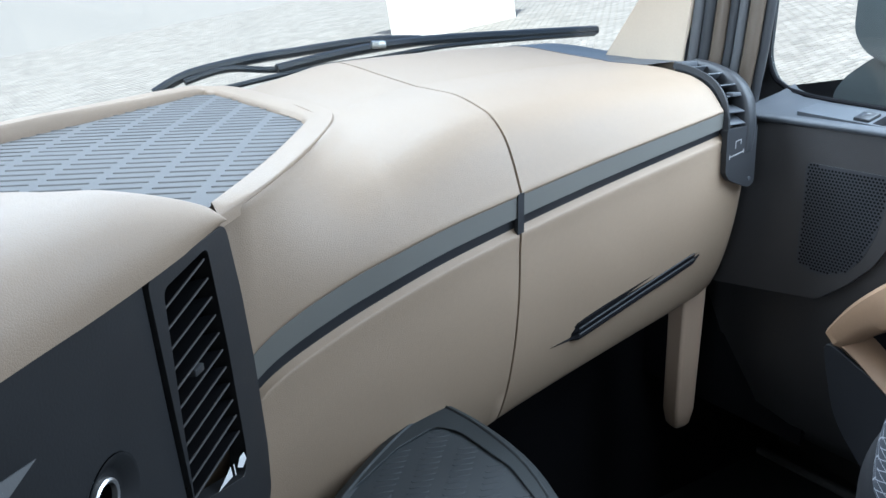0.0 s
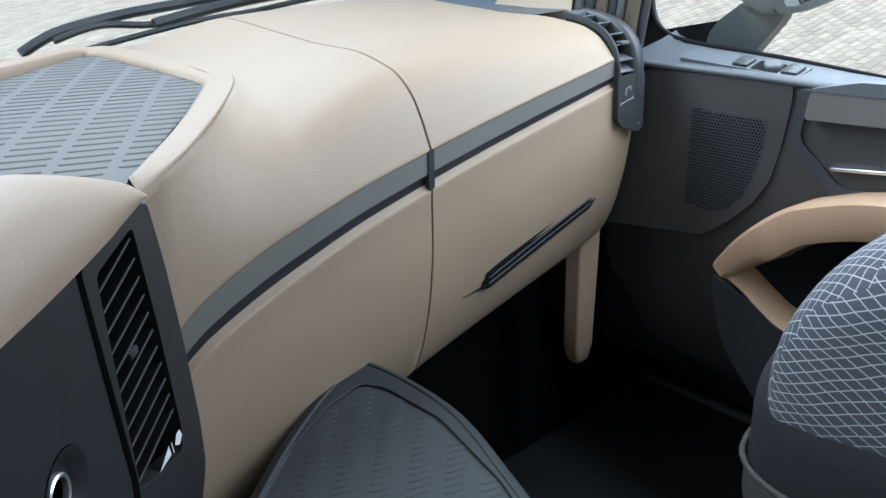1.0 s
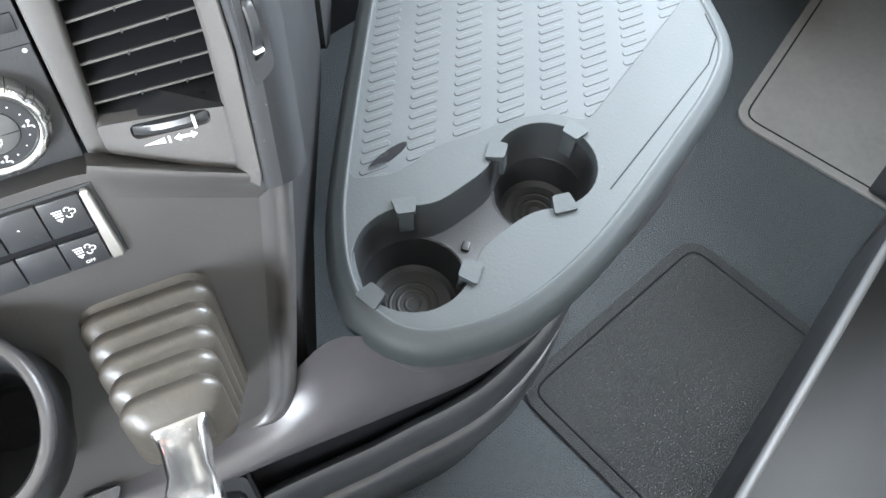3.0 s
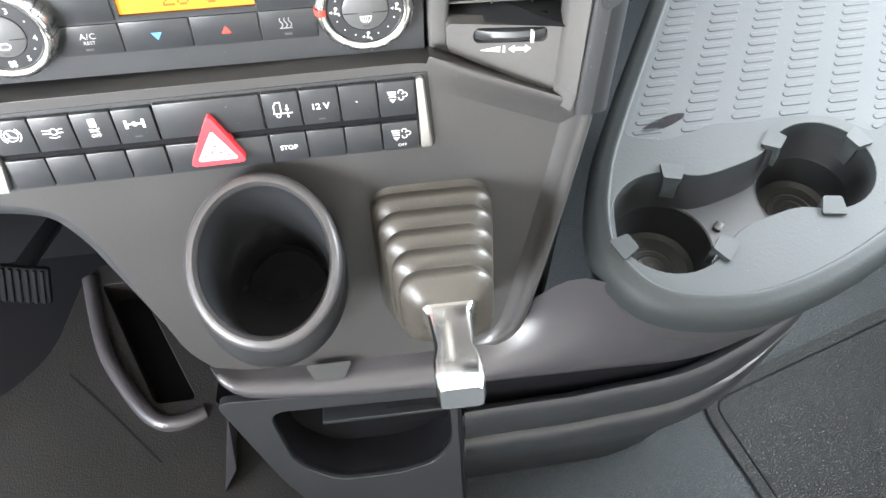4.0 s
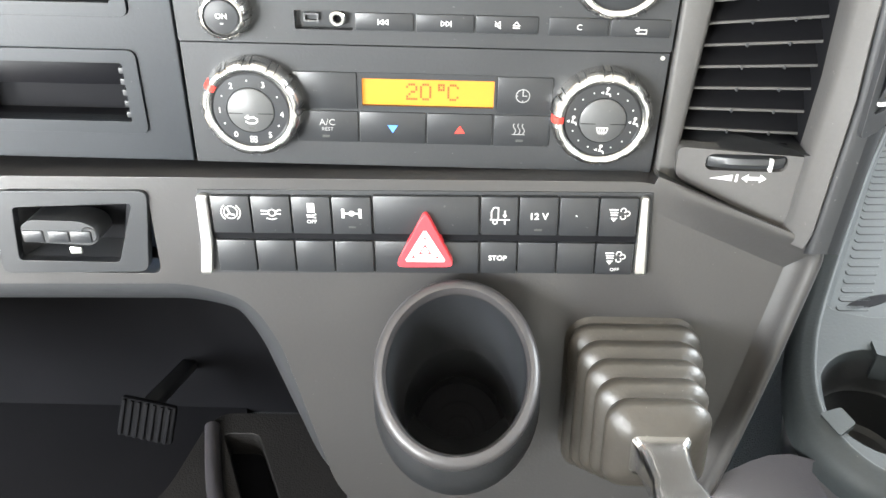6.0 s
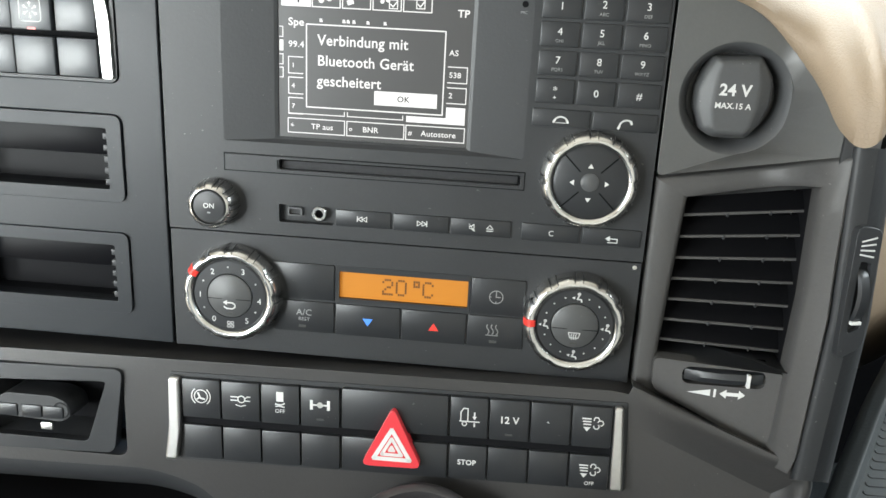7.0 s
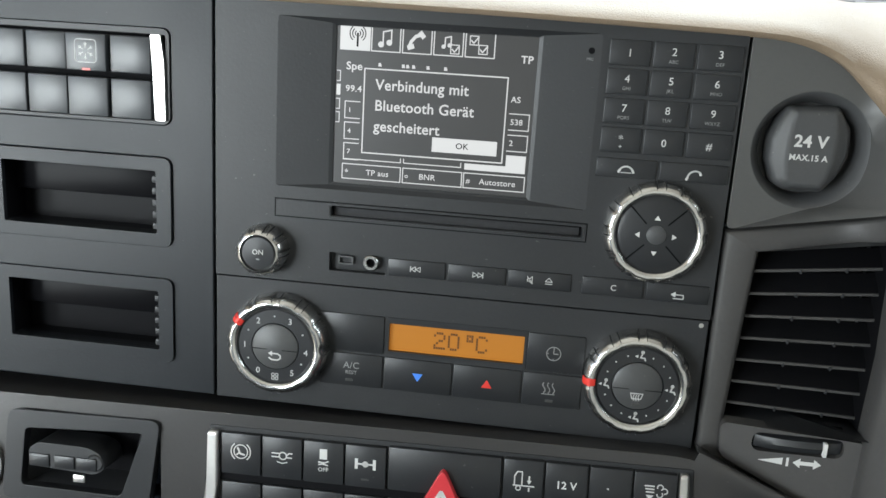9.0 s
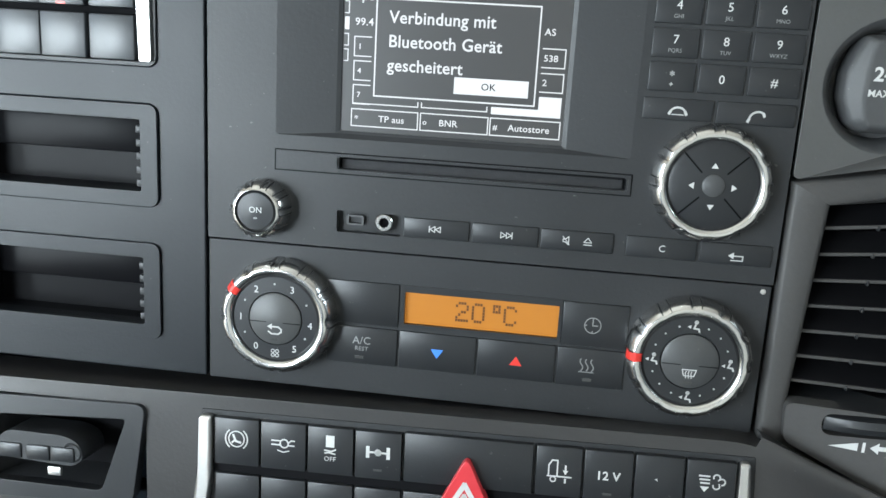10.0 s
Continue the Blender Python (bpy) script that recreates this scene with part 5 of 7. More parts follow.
for k in range(4):
    stroke([(-4, 106 + 2.4 * k), (4, 104.5 + 3.6 * k)], 0.9, 3.25, b)
part("symbol", b, WHITE, cw, smooth=0)

# ---- padded beige hood over the console ----
A = lambda x, y, o=0.0: MA @ Vector((x * MM, y * MM, o * MM))
S = lambda x, y, o=0.0: MS @ Vector((x * MM, y * MM, o * MM))
H = lambda x, y, o=5.0: MA @ lean((x * MM, y * MM, o * MM))
low_edge = [A(-330, 223, 5), A(-160, 223, 5), A(0, 223, 5), A(125, 222, 5), A(190, 220.8, 5), A(225, 220, 5), A(250, 219.3, 5), A(272, 217.4, 5), A(289, 211.4, 5), A(303, 200.6, 5), H(320, 182), H(338, 156.5),
            H(349, 150.5), S(-2, 154.5, 6), S(45, 153, 5), S(100, 152, 4), S(150, 151.4, 4), S(205, 152, 4), S(265, 154, 4), S(318, 157, 3), S(336, 158.5, 2)]
top_edge = [(-.33, .27, .218), (-.16, .27, .218), (0, .27, .216), (.12, .268, .214), (.19, .266, .212), (.22, .265, .21), (.245, .264, .209), (.265, .263, .208), (.285, .262, .207), (.30, .262, .206), (.315, .262, .205), (.325, .263, .204),
            (.335, .264, .203), (.34, .265, .2025), (.347, .266, .202), (.36, .27, .2), (.375, .276, .197), (.40, .284, .192), (.43, .294, .184), (.46, .31, .172), (.474, .314, .163)]
rings = []
for P, Q in zip(spline(low_edge, 4), spline(top_edge, 4)):
    ring = []
    nf = Vector((P.x - Q.x, P.y - Q.y, 0)).normalized()
    crest = max(P.z, Q.z) + 0.014 * min(1, (Q - P).length / 0.12)
    for k in range(13):
        th = k / 12
        xy = P.xy.lerp(Q.xy, 1 - math.cos(th * math.pi / 2) if th < 1 else 1)
        z = P.z + (crest - P.z) * math.sin(min(1, th * 1.25) * math.pi / 2)
        z -= (crest - Q.z) * max(0, (th - .55) / .45) ** 2
        lip = .007 * math.sin(math.pi * min(1, th * 1.7)) if th < .59 else 0
        ring.append(Vector((xy.x, xy.y, z)) + nf * lip)
    ring.append(Vector((Q.x, Q.y, Q.z - 0.05)))
    rings.append([Vector((P.x, P.y, P.z)) + (Q - P).normalized() * 0.012 - Vector((0, 0, .002))] + ring)
hood = part("console_hood", loft(rings, closed=False, caps=False), BEIGE, smooth=60)
tagged(hood, "soft beige padded hood over the centre console", "dashboard")

# ---- side tray with cup holders ----
TZ = -0.139
tr = thing("side_tray", None, "grey-green rubber-lined side tray with two cup holders", "tray")
edge = [(.366, .018), (.357, -.02), (.359, -.05), (.380, -.084), (.416, -.100), (.472, -.101), (.547, -.075), (.645, -.019), (.701, .017), (.734, .052), (.748, .10), (.755, .16), (.757, .24), (.755, .345), (.729, .434), (.694, .494), (.675, .488), (.622, .443), (.552, .356), (.49, .258), (.451, .189), (.386, .065)]
tray_line = [(p.x, p.y) for p in spline([(*q, 0) for q in edge], 4, True)]
c1, c2, r1, r2 = Vector((.415, -.026)), Vector((.535, .008)), .0425, .0390
ang = math.atan2((c2 - c1).y, (c2 - c1).x)
ph1, ph2 = math.asin(.023 / r1), math.asin(.023 / r2)
cups = [tuple(c1 + Vector((math.cos(ang + ph1 + (2 * math.pi - 2 * ph1) * i / 32), math.sin(ang + ph1 + (2 * math.pi - 2 * ph1) * i / 32))) * r1) for i in range(33)]
cups += [tuple(Vector(cups[-1]).lerp(c2 + Vector((math.cos(ang + math.pi + ph2), math.sin(ang + math.pi + ph2))) * r2, k / 7)) for k in range(1, 7)]
cups += [tuple(c2 + Vector((math.cos(ang + math.pi + ph2 + (2 * math.pi - 2 * ph2) * i / 32), math.sin(ang + math.pi + ph2 + (2 * math.pi - 2 * ph2) * i / 32))) * r2) for i in range(33)]

cups += [tuple(Vector(cups[-1]).lerp(Vector(cups[0]), k / 7)) for k in range(1, 7)]
for _ in range(4):
    cups = [tuple(Vector(a) * .25 + Vector(b) * .5 + Vector(c) * .25) for a, b, c in zip(cups[-1:] + cups[:-1], cups, cups[1:] + cups[:1])]


def inset(pts, d):
    """Moves a counter-clockwise outline inwards by d."""
    m, out = len(pts), []
    for i, p in enumerate(pts):
        a, b = Vector(pts[i - 1]), Vector(pts[(i + 1) % m])
        t = (b - a).normalized()
        out.append((p[0] - t.y * d, p[1] + t.x * d))
    return out


mat_line = rounded([(.398, .052), (.432, .118), (.474, .196), (.558, .338), (.625, .408), (.672, .438), (.694, .420), (.725, .345), (.737, .232), (.730, .120), (.583, .031), (.566, .047), (.541, .054), (.515, .055), (.495, .053), (.47, .055), (.431, .043)], .010, 3)
TRAY = Matrix.Translation((0, 0, TZ)) @ Matrix.Translation((0, -.03, 0)) @ Matrix.Rotation(math.atan(.05), 4, "X") @ Matrix.Translation((0, .03, 0))
tr.matrix_world = TRAY
mmp = lambda pts: [(p[0] * 1000, p[1] * 1000) for p in pts]
deck_line = inset(tray_line, .014)
ob = part("tray_top", slab(mmp(deck_line), [mmp(cups), mmp(mat_line)], -14, 0), RUBBER, tr)
bevel_mod(ob, 0.0025, 3)
rings = [[Vector((*q, h)) for q in inset(tray_line, d)] for d, h in ((.020, -.004), (.0165, .0), (.0155, .0016), (.0142, .0018), (.012, .0), (.008, -.0014), (.004, -.0045), (.0012, -.010), (.0, -.018), (.0005, -.026))]
part("flange", loft(rings, caps=False), RUBBER, tr, smooth=70)
mt = part("rubber_mat", slab(mmp(inset(mat_line, .0012)), [], -9, -3), TRAYMAT, tr, "blue-grey ribbed rubber mat")
bevel_mod(mt, 0.0012, 2)


def inside(p, poly):
    x, y, c = p[0], p[1], False
    for (x0, y0), (x1, y1) in zip(poly, poly[1:] + poly[:1]):
        if (y0 > y) != (y1 > y) and x < (x1 - x0) * (y - y0) / (y1 - y0) + x0:
            c = not c
    return c


def rib_field(poly, z, mat_fn, du, dv, length, width, height, turn, skew, margin, keep=None):
    """Rows of short raised ribs with round ends inside an outline."""
    bm = bmesh.new()
    T = Matrix.Rotation(turn, 2)
    Ti = T.inverted()
    loc = [Ti @ Vector(p[:2]) for p in poly]
    u0, u1 = min(p.x for p in loc), max(p.x for p in loc)
    v0, v1 = min(p.y for p in loc), max(p.y for p in loc)
    safe = inset([p[:2] for p in poly], margin)
    n = 0
    i = 0
    while u0 + i * du < u1:
        j = 0
        while v0 + j * dv < v1:
            c = T @ Vector((u0 + (i + .5) * du, v0 + (j + .5 * (i % 2)) * dv))
            d = T @ (Matrix.Rotation(skew, 2) @ Vector((1, 0)))
            if inside(c + d * length * .5, safe) and inside(c - d * length * .5, safe):
                s = Vector((-d.y, d.x))
                ring = []
                for k, (w, h) in enumerate(((1.0, 0), (0.72, 1))):
                    q = []
                    for t in range(10):
                        a = 2 * math.pi * t / 10
                        e = c + d * (length / 2 - width / 2) * (1 if math.cos(a) > 0 else -1) + d * math.cos(a) * width / 2 * w + s * math.sin(a) * width / 2 * w
                        q.append(bm.verts.new((e.x, e.y, mat_fn(e.x, e.y) + z + h * height)))
                    ring.append(q)
                for t in range(10):
                    bm.faces.new((ring[0][t], ring[0][(t + 1) % 10], ring[1][(t + 1) % 10], ring[1][t]))
                bm.faces.new(ring[1])
                n += 1
            j += 1
        i += 1
    return bm


ribs = part("mat_rib", rib_field(mat_line, -0.0032, lambda x, y: 0.0, .0335, .0098, .0235, .0062, .0008, radians(-26), radians(27), .009), TRAYMAT, tr)
tagged(ribs, kind="stuff")
# black oval standing on the mat; the groove's shade is only colour
part("pen_groove", slab([(p[0] * 1000, p[1] * 1000) for p in [(.432 + .018 * math.cos(a), .0615 + .0045 * math.sin(a) + .006 * math.cos(a)) for a in [2 * math.pi * i / 20 for i in range(20)]]], [], -3.8, -2.4), HOLE, tr)
# groove line on the outer shelf: a thin black band for its shade
b = bmesh.new()
stroke([(568, -30), (640, 10), (700, 44), (722, 66), (728, 92)], 1.1, 0.1, b, h=.1)
part("shelf_line", b, HOLE, tr, smooth=0)
part("hollow", loft([[Vector((*q, h)) for q in inset(cups, d)] for d, h in ((-.0006, -.004), (.0002, -.012), (.0022, -.036), (.0040, -.039))], caps=False), SIDEPL, tr, smooth=60)
part("ledge", slab(mmp(inset(cups, -.001)), [circle(c1.x * 1000, c1.y * 1000, r1 * 1000 - 3.6, 40), circle(c2.x * 1000, c2.y * 1000, r2 * 1000 - 3.6, 40)], -44, -39), SIDEPL, tr)
for c, r, dep in ((c1, r1, 72), (c2, r2, 66)):
    well = part("cup_well", lathe([(0.01, -dep), (r * 1000 - 14, -dep), (r * 1000 - 10, -dep + 3), (r * 1000 - 4.6, -46), (r * 1000 - 3.8, -39.6), (r * 1000 - 2.6, -38.4)], 48, (c.x * 1000, c.y * 1000, 0), cap0=False, cap1=False), SIDEPL, tr)
    for q in (6, 12, 18):
        part("base_ring", lathe([(q - 1.4, -dep), (q - .8, -dep + .6), (q + .8, -dep + .6), (q + 1.4, -dep)], 36, (c.x * 1000, c.y * 1000, 0), cap0=False, cap1=False), SIDEPL, well, smooth=80)
mid = (c1 + c2) / 2
part("channel_clip", box(-4, 4, -3, 3, -40, -36.5, 1), SIDEPL, tr, m=Matrix.Translation((mid.x - .012, mid.y - .004, 0)) @ Matrix.Rotation(ang + .6, 4, "Z"))
tab = None
for c, r, a in ((c1, r1, 205), (c1, r1, 320), (c1, r1, 75), (c2, r2, 140), (c2, r2, 28), (c2, r2, 262)):
    m = Matrix.Translation((c.x, c.y, 0)) @ Matrix.Rotation(radians(a), 4, "Z") @ Matrix.Translation((r, 0, 0.0018)) @ Matrix.Rotation(radians(6), 4, "Y")
    if tab is None:
        bm = slab(rounded([(-9, -6.5), (-9, 6.5), (5, 9), (5, -9)], 2), [], -3, 1.4)
        box(-8, -4, -5.5, 5.5, -22, -2, 1, bm=bm)
        tab = part("cup_tab", bm, RUBBER, tr, m=m)
    else:
        part("cup_tab", tab.data, RUBBER, tr, m=m)
# skirt below the tray
sk = []
n = len(tray_line)
for z, d, push in ((-.020, .0005, 0), (-.03, .002, 0), (-.045, .007, 0), (-.09, .016, 0), (-.16, .040, 0), (-.22, .06, 0), (-.48, .085, 0)):
    ring = []
    for p in inset(tray_line, d):
        w = max(0, min(1, (0.60 - p[0]) / .2)) * max(0, min(1, (.06 - p[1]) / .1))
        ring.append(Vector((p[0] - push * 1.2 * w * (p[0] < .42), p[1] - push * 1.3 * w, z)))
    sk.append(ring)
part("skirt", loft(sk, caps=False), LOWER, tr, "dark grained plastic skirt", smooth=60)

# ---- passenger dashboard ----
plan = [(.40, .13), (.46, .148), (.515, .162), (.564, .174), (.603, .183), (.666, .196), (.733, .208), (.807, .220), (.907, .232), (1.0, .237), (1.12, .240), (1.24, .242), (1.30, .250), (1.325, .262)]
line = [(p.x, p.y) for p in spline([(*q, 0) for q in plan], 5)]


def lerp_table(tab, u):
    for (a, x), (b, y) in zip(tab, tab[1:]):
        if u <= b:
            t = min(max((u - a) / (b - a), 0), 1)
            return x + (y - x) * t
    return tab[-1][1]


def smooth_table(keys, n=12):
    return [(p.x, p.y) for p in spline([(*k, 0) for k in keys], n)]


STRIP_TOP = smooth_table([(.40, -.115), (.46, -.06), (.515, -.016), (.564, .0225), (.603, .0455), (.666, .0665), (.733, .0815), (.807, .0960), (.902, .1115), (1.05, .138), (1.2276, .1685), (1.34, .188)])
STRIP_H = smooth_table([(.40, .044), (.564, .045), (.66, .047), (.75, .045), (.9, .042), (1.23, .036), (1.34, .034)])


def zt(u):      # upper edge of the strip
    return lerp_table(STRIP_TOP, u)


def zs(u):      # lower edge of the strip
    return zt(u) - lerp_table(STRIP_H, u)


def zlo(u):
    return lerp_table(((.4, -.34), (.545, -.27), (.907, -.185), (1.3, -.098)), u)


RIM_EDGE = ((.550, .158, .157), (.583, .182, .1635), (.625, .2195, .171), (.689, .2925, .1805), (.730, .3405, .188), (.760, .392, .1925), (.775, .440, .195))   # u, v, z


def mz(v):      # the mat in the top tray
    return .164 + .085 * (min(v, .4) - .15) + .057 * max(0, v - .4)


CREST_V = smooth_table([(p[0], p[1]) for p in RIM_EDGE[:5]] + [(.760, .384), (.797, .415), (.845, .437), (.905, .450), (1.1, .455), (1.4, .455)], 8)
CREST_Z = smooth_table([(p[0], p[2]) for p in RIM_EDGE[:5]] + [(.760, .1922), (.797, .1985), (.845, .2055), (.907, .2130), (1.1, .222), (1.3, .224)], 8)
CREST_MID = smooth_table([(.4, .008), (.74, .008), (.80, .005), (.86, .006), (.9, .0085), (1.1, .0075), (1.4, .006)], 8)
CREST_FAR = smooth_table([(.4, 0.0), (.6, .004), (.74, .009), (.82, .014), (.9, .017), (1.1, .015), (1.4, .012)], 8)


def upper(u, v):
    a = zt(u) + .002
    cv = lerp_table(CREST_V, u)
    cz = lerp_table(CREST_Z, u)
    dc = max(cv - v, .002)
    far = lerp_table(CREST_FAR, u)
    k = min(1, max(0, (.87 - u) / .21))
    k = k * k * (3 - 2 * k)
    soft = ((.02, .11), (.07, .35), (.14, .59), (.25, .787), (.375, .88), (.575, .97), (.8, .99), (1, 1))
    flat = ((.02, .09), (.08, .23), (.17, .37), (.30, .52), (.44, .645), (.62, .78), (.82, .90), (1, 1))
    keys = [(.010, a - .012), (.002, a - .003), (.0, a + .001)]
    for (f, h), (f2, h2) in zip(soft, flat):
        keys.append((dc * (f + (f2 - f) * k), a + (cz - a) * (h + (h2 - h) * k)))
    q = min(1, max(0, (u - .742) / .012))
    low = mz(v + dc) - .016
    mid = cz + lerp_table(CREST_MID, u)
    keys += [(dc + .012, (cz - .004) * (1 - q) + (cz + .001) * q), (dc + .024, low * (1 - q) + (cz + .002) * q), (dc + .10, low * (1 - q) + mid * q), (dc + .2, low * (1 - q) + (cz + far) * q), (.47, (low + .004) * (1 - q) + (cz + far - .004) * q), (.52, cz + far - .03), (.56, cz + far - .09)]
    return [(v + d, z) for d, z in spline2(keys)]


def lower(u, v):
    a, b = zs(u) - .001, zlo(u)
    h = a - b
    keys = [(.012, a + .010), (.003, a + .002), (.0, a - .002), (.001, a - .02), (.002, a - h * .3), (.010, a - h * .55), (.024, a - h * .78), (.042, b + .012), (.055, b), (.075, b - .004), (.12, b + .01)]
    return [(v + d, z) for d, z in spline2(keys)]


def spline2(keys, n=3):
    return [(p.x, p.y) for p in spline([(*k, 0) for k in keys], n)]


SEAM = 0.905


def sweep(fn, u0, u1):
    us = [p[0] for p in line] + [.742, .754, .748, .760, .77, .783, .81, .825, .84, .86, .88]
    pts = [u for u in sorted(us) if u0 + 1e-4 < u < u1 - 1e-4]

    def at(u):
        for (a, x), (b, y) in zip(line, line[1:]):
            if a <= u <= b:
                return (u, x + (y - x) * (u - a) / (b - a))
        return (u, line[-1][1])
    pts = [at(u0)] + [at(u) for u in pts] + [at(u1)]
    rings = []
    for i, (u, v) in enumerate(pts):
        r = [cab(u, vv, z) for vv, z in fn(u, v)]
        rings.append(r)
    # rounded ends turned into the seam
    for k in (0, -1):
        u, v = pts[k]
        s = 0.0008 if k == 0 else -0.0008
        r = [cab(u - s, vv + 0.006, z - .004) for vv, z in fn(u, v)]
        if k == 0:
            rings.insert(0, r)
        else:
            rings.append(r)
    return loft(rings, closed=False, caps=False)


dash = thing("passenger_dashboard", None, "beige soft-skinned passenger dashboard with a grey trim strip", "dashboard")
part("upper_pad", sweep(upper, .548, SEAM - .0016), BEIGE, dash, smooth=48)
part("upper_pad", sweep(upper, SEAM + .0016, 1.2385), BEIGE, dash, smooth=48)
part("glovebox_panel", sweep(lower, .45, SEAM - .0016), BEIGE, dash, smooth=70)
part("glovebox_panel", sweep(lower, SEAM + .0016, 1.300), BEIGE, dash, smooth=70)


def strip_at(u, v, a, b, d):
    h = zt(u) - zs(u)
    return [(v + d + .006, zs(u) + a * h - .001), (v + d, zs(u) + a * h), (v + d, zs(u) + b * h), (v + d + .006, zs(u) + b * h + .001)]


part("trim_strip", sweep(lambda u, v: strip_at(u, v, .43, .985, .0012), .552, SEAM - .003), STRIPM, dash, "grey satin trim strip", smooth=30)
part("trim_strip", sweep(lambda u, v: strip_at(u, v, .43, .985, .0012), SEAM + .003, 1.2425), STRIPM, dash, "grey satin trim strip", smooth=30)
part("strip_shadow_gap", sweep(lambda u, v: strip_at(u, v, -.04, .46, .0075), .552, 1.2425), KEYPL, dash, smooth=30)
# seam filler behind the joints
part("seam_backing", sweep(lambda u, v: [(vv + .012, z - .004) for vv, z in upper(u, v)], SEAM - .02, SEAM + .02), HOLE, dash)
part("seam_backing", sweep(lambda u, v: [(vv + .010, z) for vv, z in lower(u, v)], SEAM - .02, SEAM + .02), HOLE, dash)
part("seam_clip", sweep(lambda u, v: strip_at(u, v, -.02, 1.06, -.0005), SEAM - .0045, SEAM + .0045), BLACK, dash)


# slanted grip slot in the right-hand glovebox lid
def face_point(u, f):
    """A point on the lower face: f is the share of its height below the strip."""
    v = 0
    for (a, x), (b, y) in zip(line, line[1:]):
        if a <= u <= b:
            v = x + (y - x) * (u - a) / (b - a)
    pts = lower(u, v)
    z = zs(u) - (zs(u) - zlo(u)) * f
    best = min(pts[3:], key=lambda p: abs(p[1] - z))
    return best[0], z


slot = thing("grip_slot", None, "slanted black grip slot with fine ribs in the glovebox lid", "handle")
rings = []
N = 24
for i in range(N + 1):
    t = i / N
    u = .968 + (1.226 - .968) * t
    zc = -.091 + (-.016 + .091) * t
    h = .0125 * min(1, t * 5 + .1) * (1 if t < .96 else max(.2, 1 - ((t - .96) / .04) ** 2) ** .5)
    fz = (zs(u) - zc) / (zs(u) - zlo(u))
    vv = face_point(u, fz)[0]
    rings.append([cab(u, vv - .0012, zc + h), cab(u, vv - .0022, zc + h * .8), cab(u, vv - .0005, zc + h * .45), cab(u, vv - .0016, zc), cab(u, vv - .0005, zc - h * .45), cab(u, vv - .0022, zc - h * .8), cab(u, vv - .0012, zc - h)])
part("slot_liner", loft(rings, closed=False, caps=False), HOLE, slot, smooth=20)
for j in (-.32, .22):
    pts = []
    for i in range(4, N):
        t = i / N
        u = .968 + (1.226 - .968) * t
        zc = -.091 + .075 * t
        fz = (zs(u) - zc) / (zs(u) - zlo(u))
        pts.append(cab(u, face_point(u, fz)[0] - .0022, zc + j * .014))
    part("rib", tube(pts, .0010, 6), BLACK, slot)

# rubber mat in the top tray
dm = thing("dash_tray", None, "slate rubber mat in a beige-rimmed dashboard tray", "tray")
corner = [(.539, .1605), (.729, .396), (.738, .43), (.711, .654), (.69, .665), (.432, .47), (.22, .32), (.25, .19), (.42, .158)]
outl = corner[:1] + rounded(corner, .03, 4)[5:]       # the first corner runs in under the hood and stays sharp

def clip_line(pts, v, keep):
    """The part of an outline on one side of the line at v."""
    out = []
    for a, b in zip(pts, pts[1:] + pts[:1]):
        if (a[1] - v) * keep >= 0:
            out.append(a)
        if (a[1] - v) * (b[1] - v) < 0:
            t = (v - a[1]) / (b[1] - a[1])
            out.append((a[0] + (b[0] - a[0]) * t, v))
    return out


bm = bmesh.new()
for keep in (-1, 1):
    half = clip_line(outl, .4, keep)
    loft([[cab(p[0], p[1], mz(p[1]) + h) for p in half] for h in (0, -.01)], caps=True, bm=bm)
part("rubber_mat", bm, DASHMAT, dm, smooth=0)
rim_in = spline([(.549, .172, 0), (.63, .268, 0), (.712, .378, 0), (.734, .414, 0), (.736, .455, 0), (.728, .53, 0), (.714, .635, 0), (.703, .657, 0), (.683, .657, 0), (.56, .563, 0), (.432, .467, 0), (.22, .31, 0)], 6)
rim_out = spline([(*p[:2], p[2]) for p in RIM_EDGE[:1] + RIM_EDGE[2:3] + ((.709, .3155, .1835), (.762, .392, .1925), (.773, .453, .1955), (.757, .54, .200), (.742, .655, .205), (.716, .682, .206), (.672, .676, .206), (.545, .582, .2), (.42, .486, .195), (.20, .33, .19))], 6)
rows3 = []
for k, (p, q) in enumerate(zip(rim_in, rim_out)):
    A0 = Vector((p.x, p.y, mz(p.y)))
    d = q - A0
    rise = .0034 + .0065 * min(1, max(0, (k - 44) / 14))      # the far side stands higher over the mat
    top = Vector((0, 0, rise))
    rows3.append([cab(*A0) + Vector((0, 0, -.008)), cab(*A0) + Vector((0, 0, .001)), cab(*(A0 + d * .10)) + top * 1.35, cab(*(A0 + d * .2)) + top * 1.6, cab(*(A0 + d * .85)) + top * 1.3, cab(*(A0 + d * .97)) + top * 1.0, cab(*q) + top * .6, cab(*(A0 + d * .96)) - Vector((0, 0, .008))])
part("rim", loft(rows3, closed=False, caps=False), BEIGE, dm, "beige moulded rim", smooth=38)
wpoly = [tuple(cab(p[0], p[1]).xy) for p in outl]
inv = lambda x, y: -x * SA + y * CA
rb = part("mat_rib", rib_field(wpoly, -.0002, lambda x, y: mz(inv(x, y)), .0475, .0168, .041, .0042, .0011, radians(-14), radians(15), -.022), DASHMAT, dm, smooth=60)
tagged(rb, kind="stuff")

# right-hand end vent
ev = thing("air_vent", MCAB, "black slatted air vent at the end of the dashboard", "air vent")
arch = [(p.x, p.y) for p in spline([(*q, 0) for q in [(.236, .118), (.235, .14), (.237, .165), (.246, .190), (.268, .211), (.30, .2225), (.335, .2280)]], 5)]


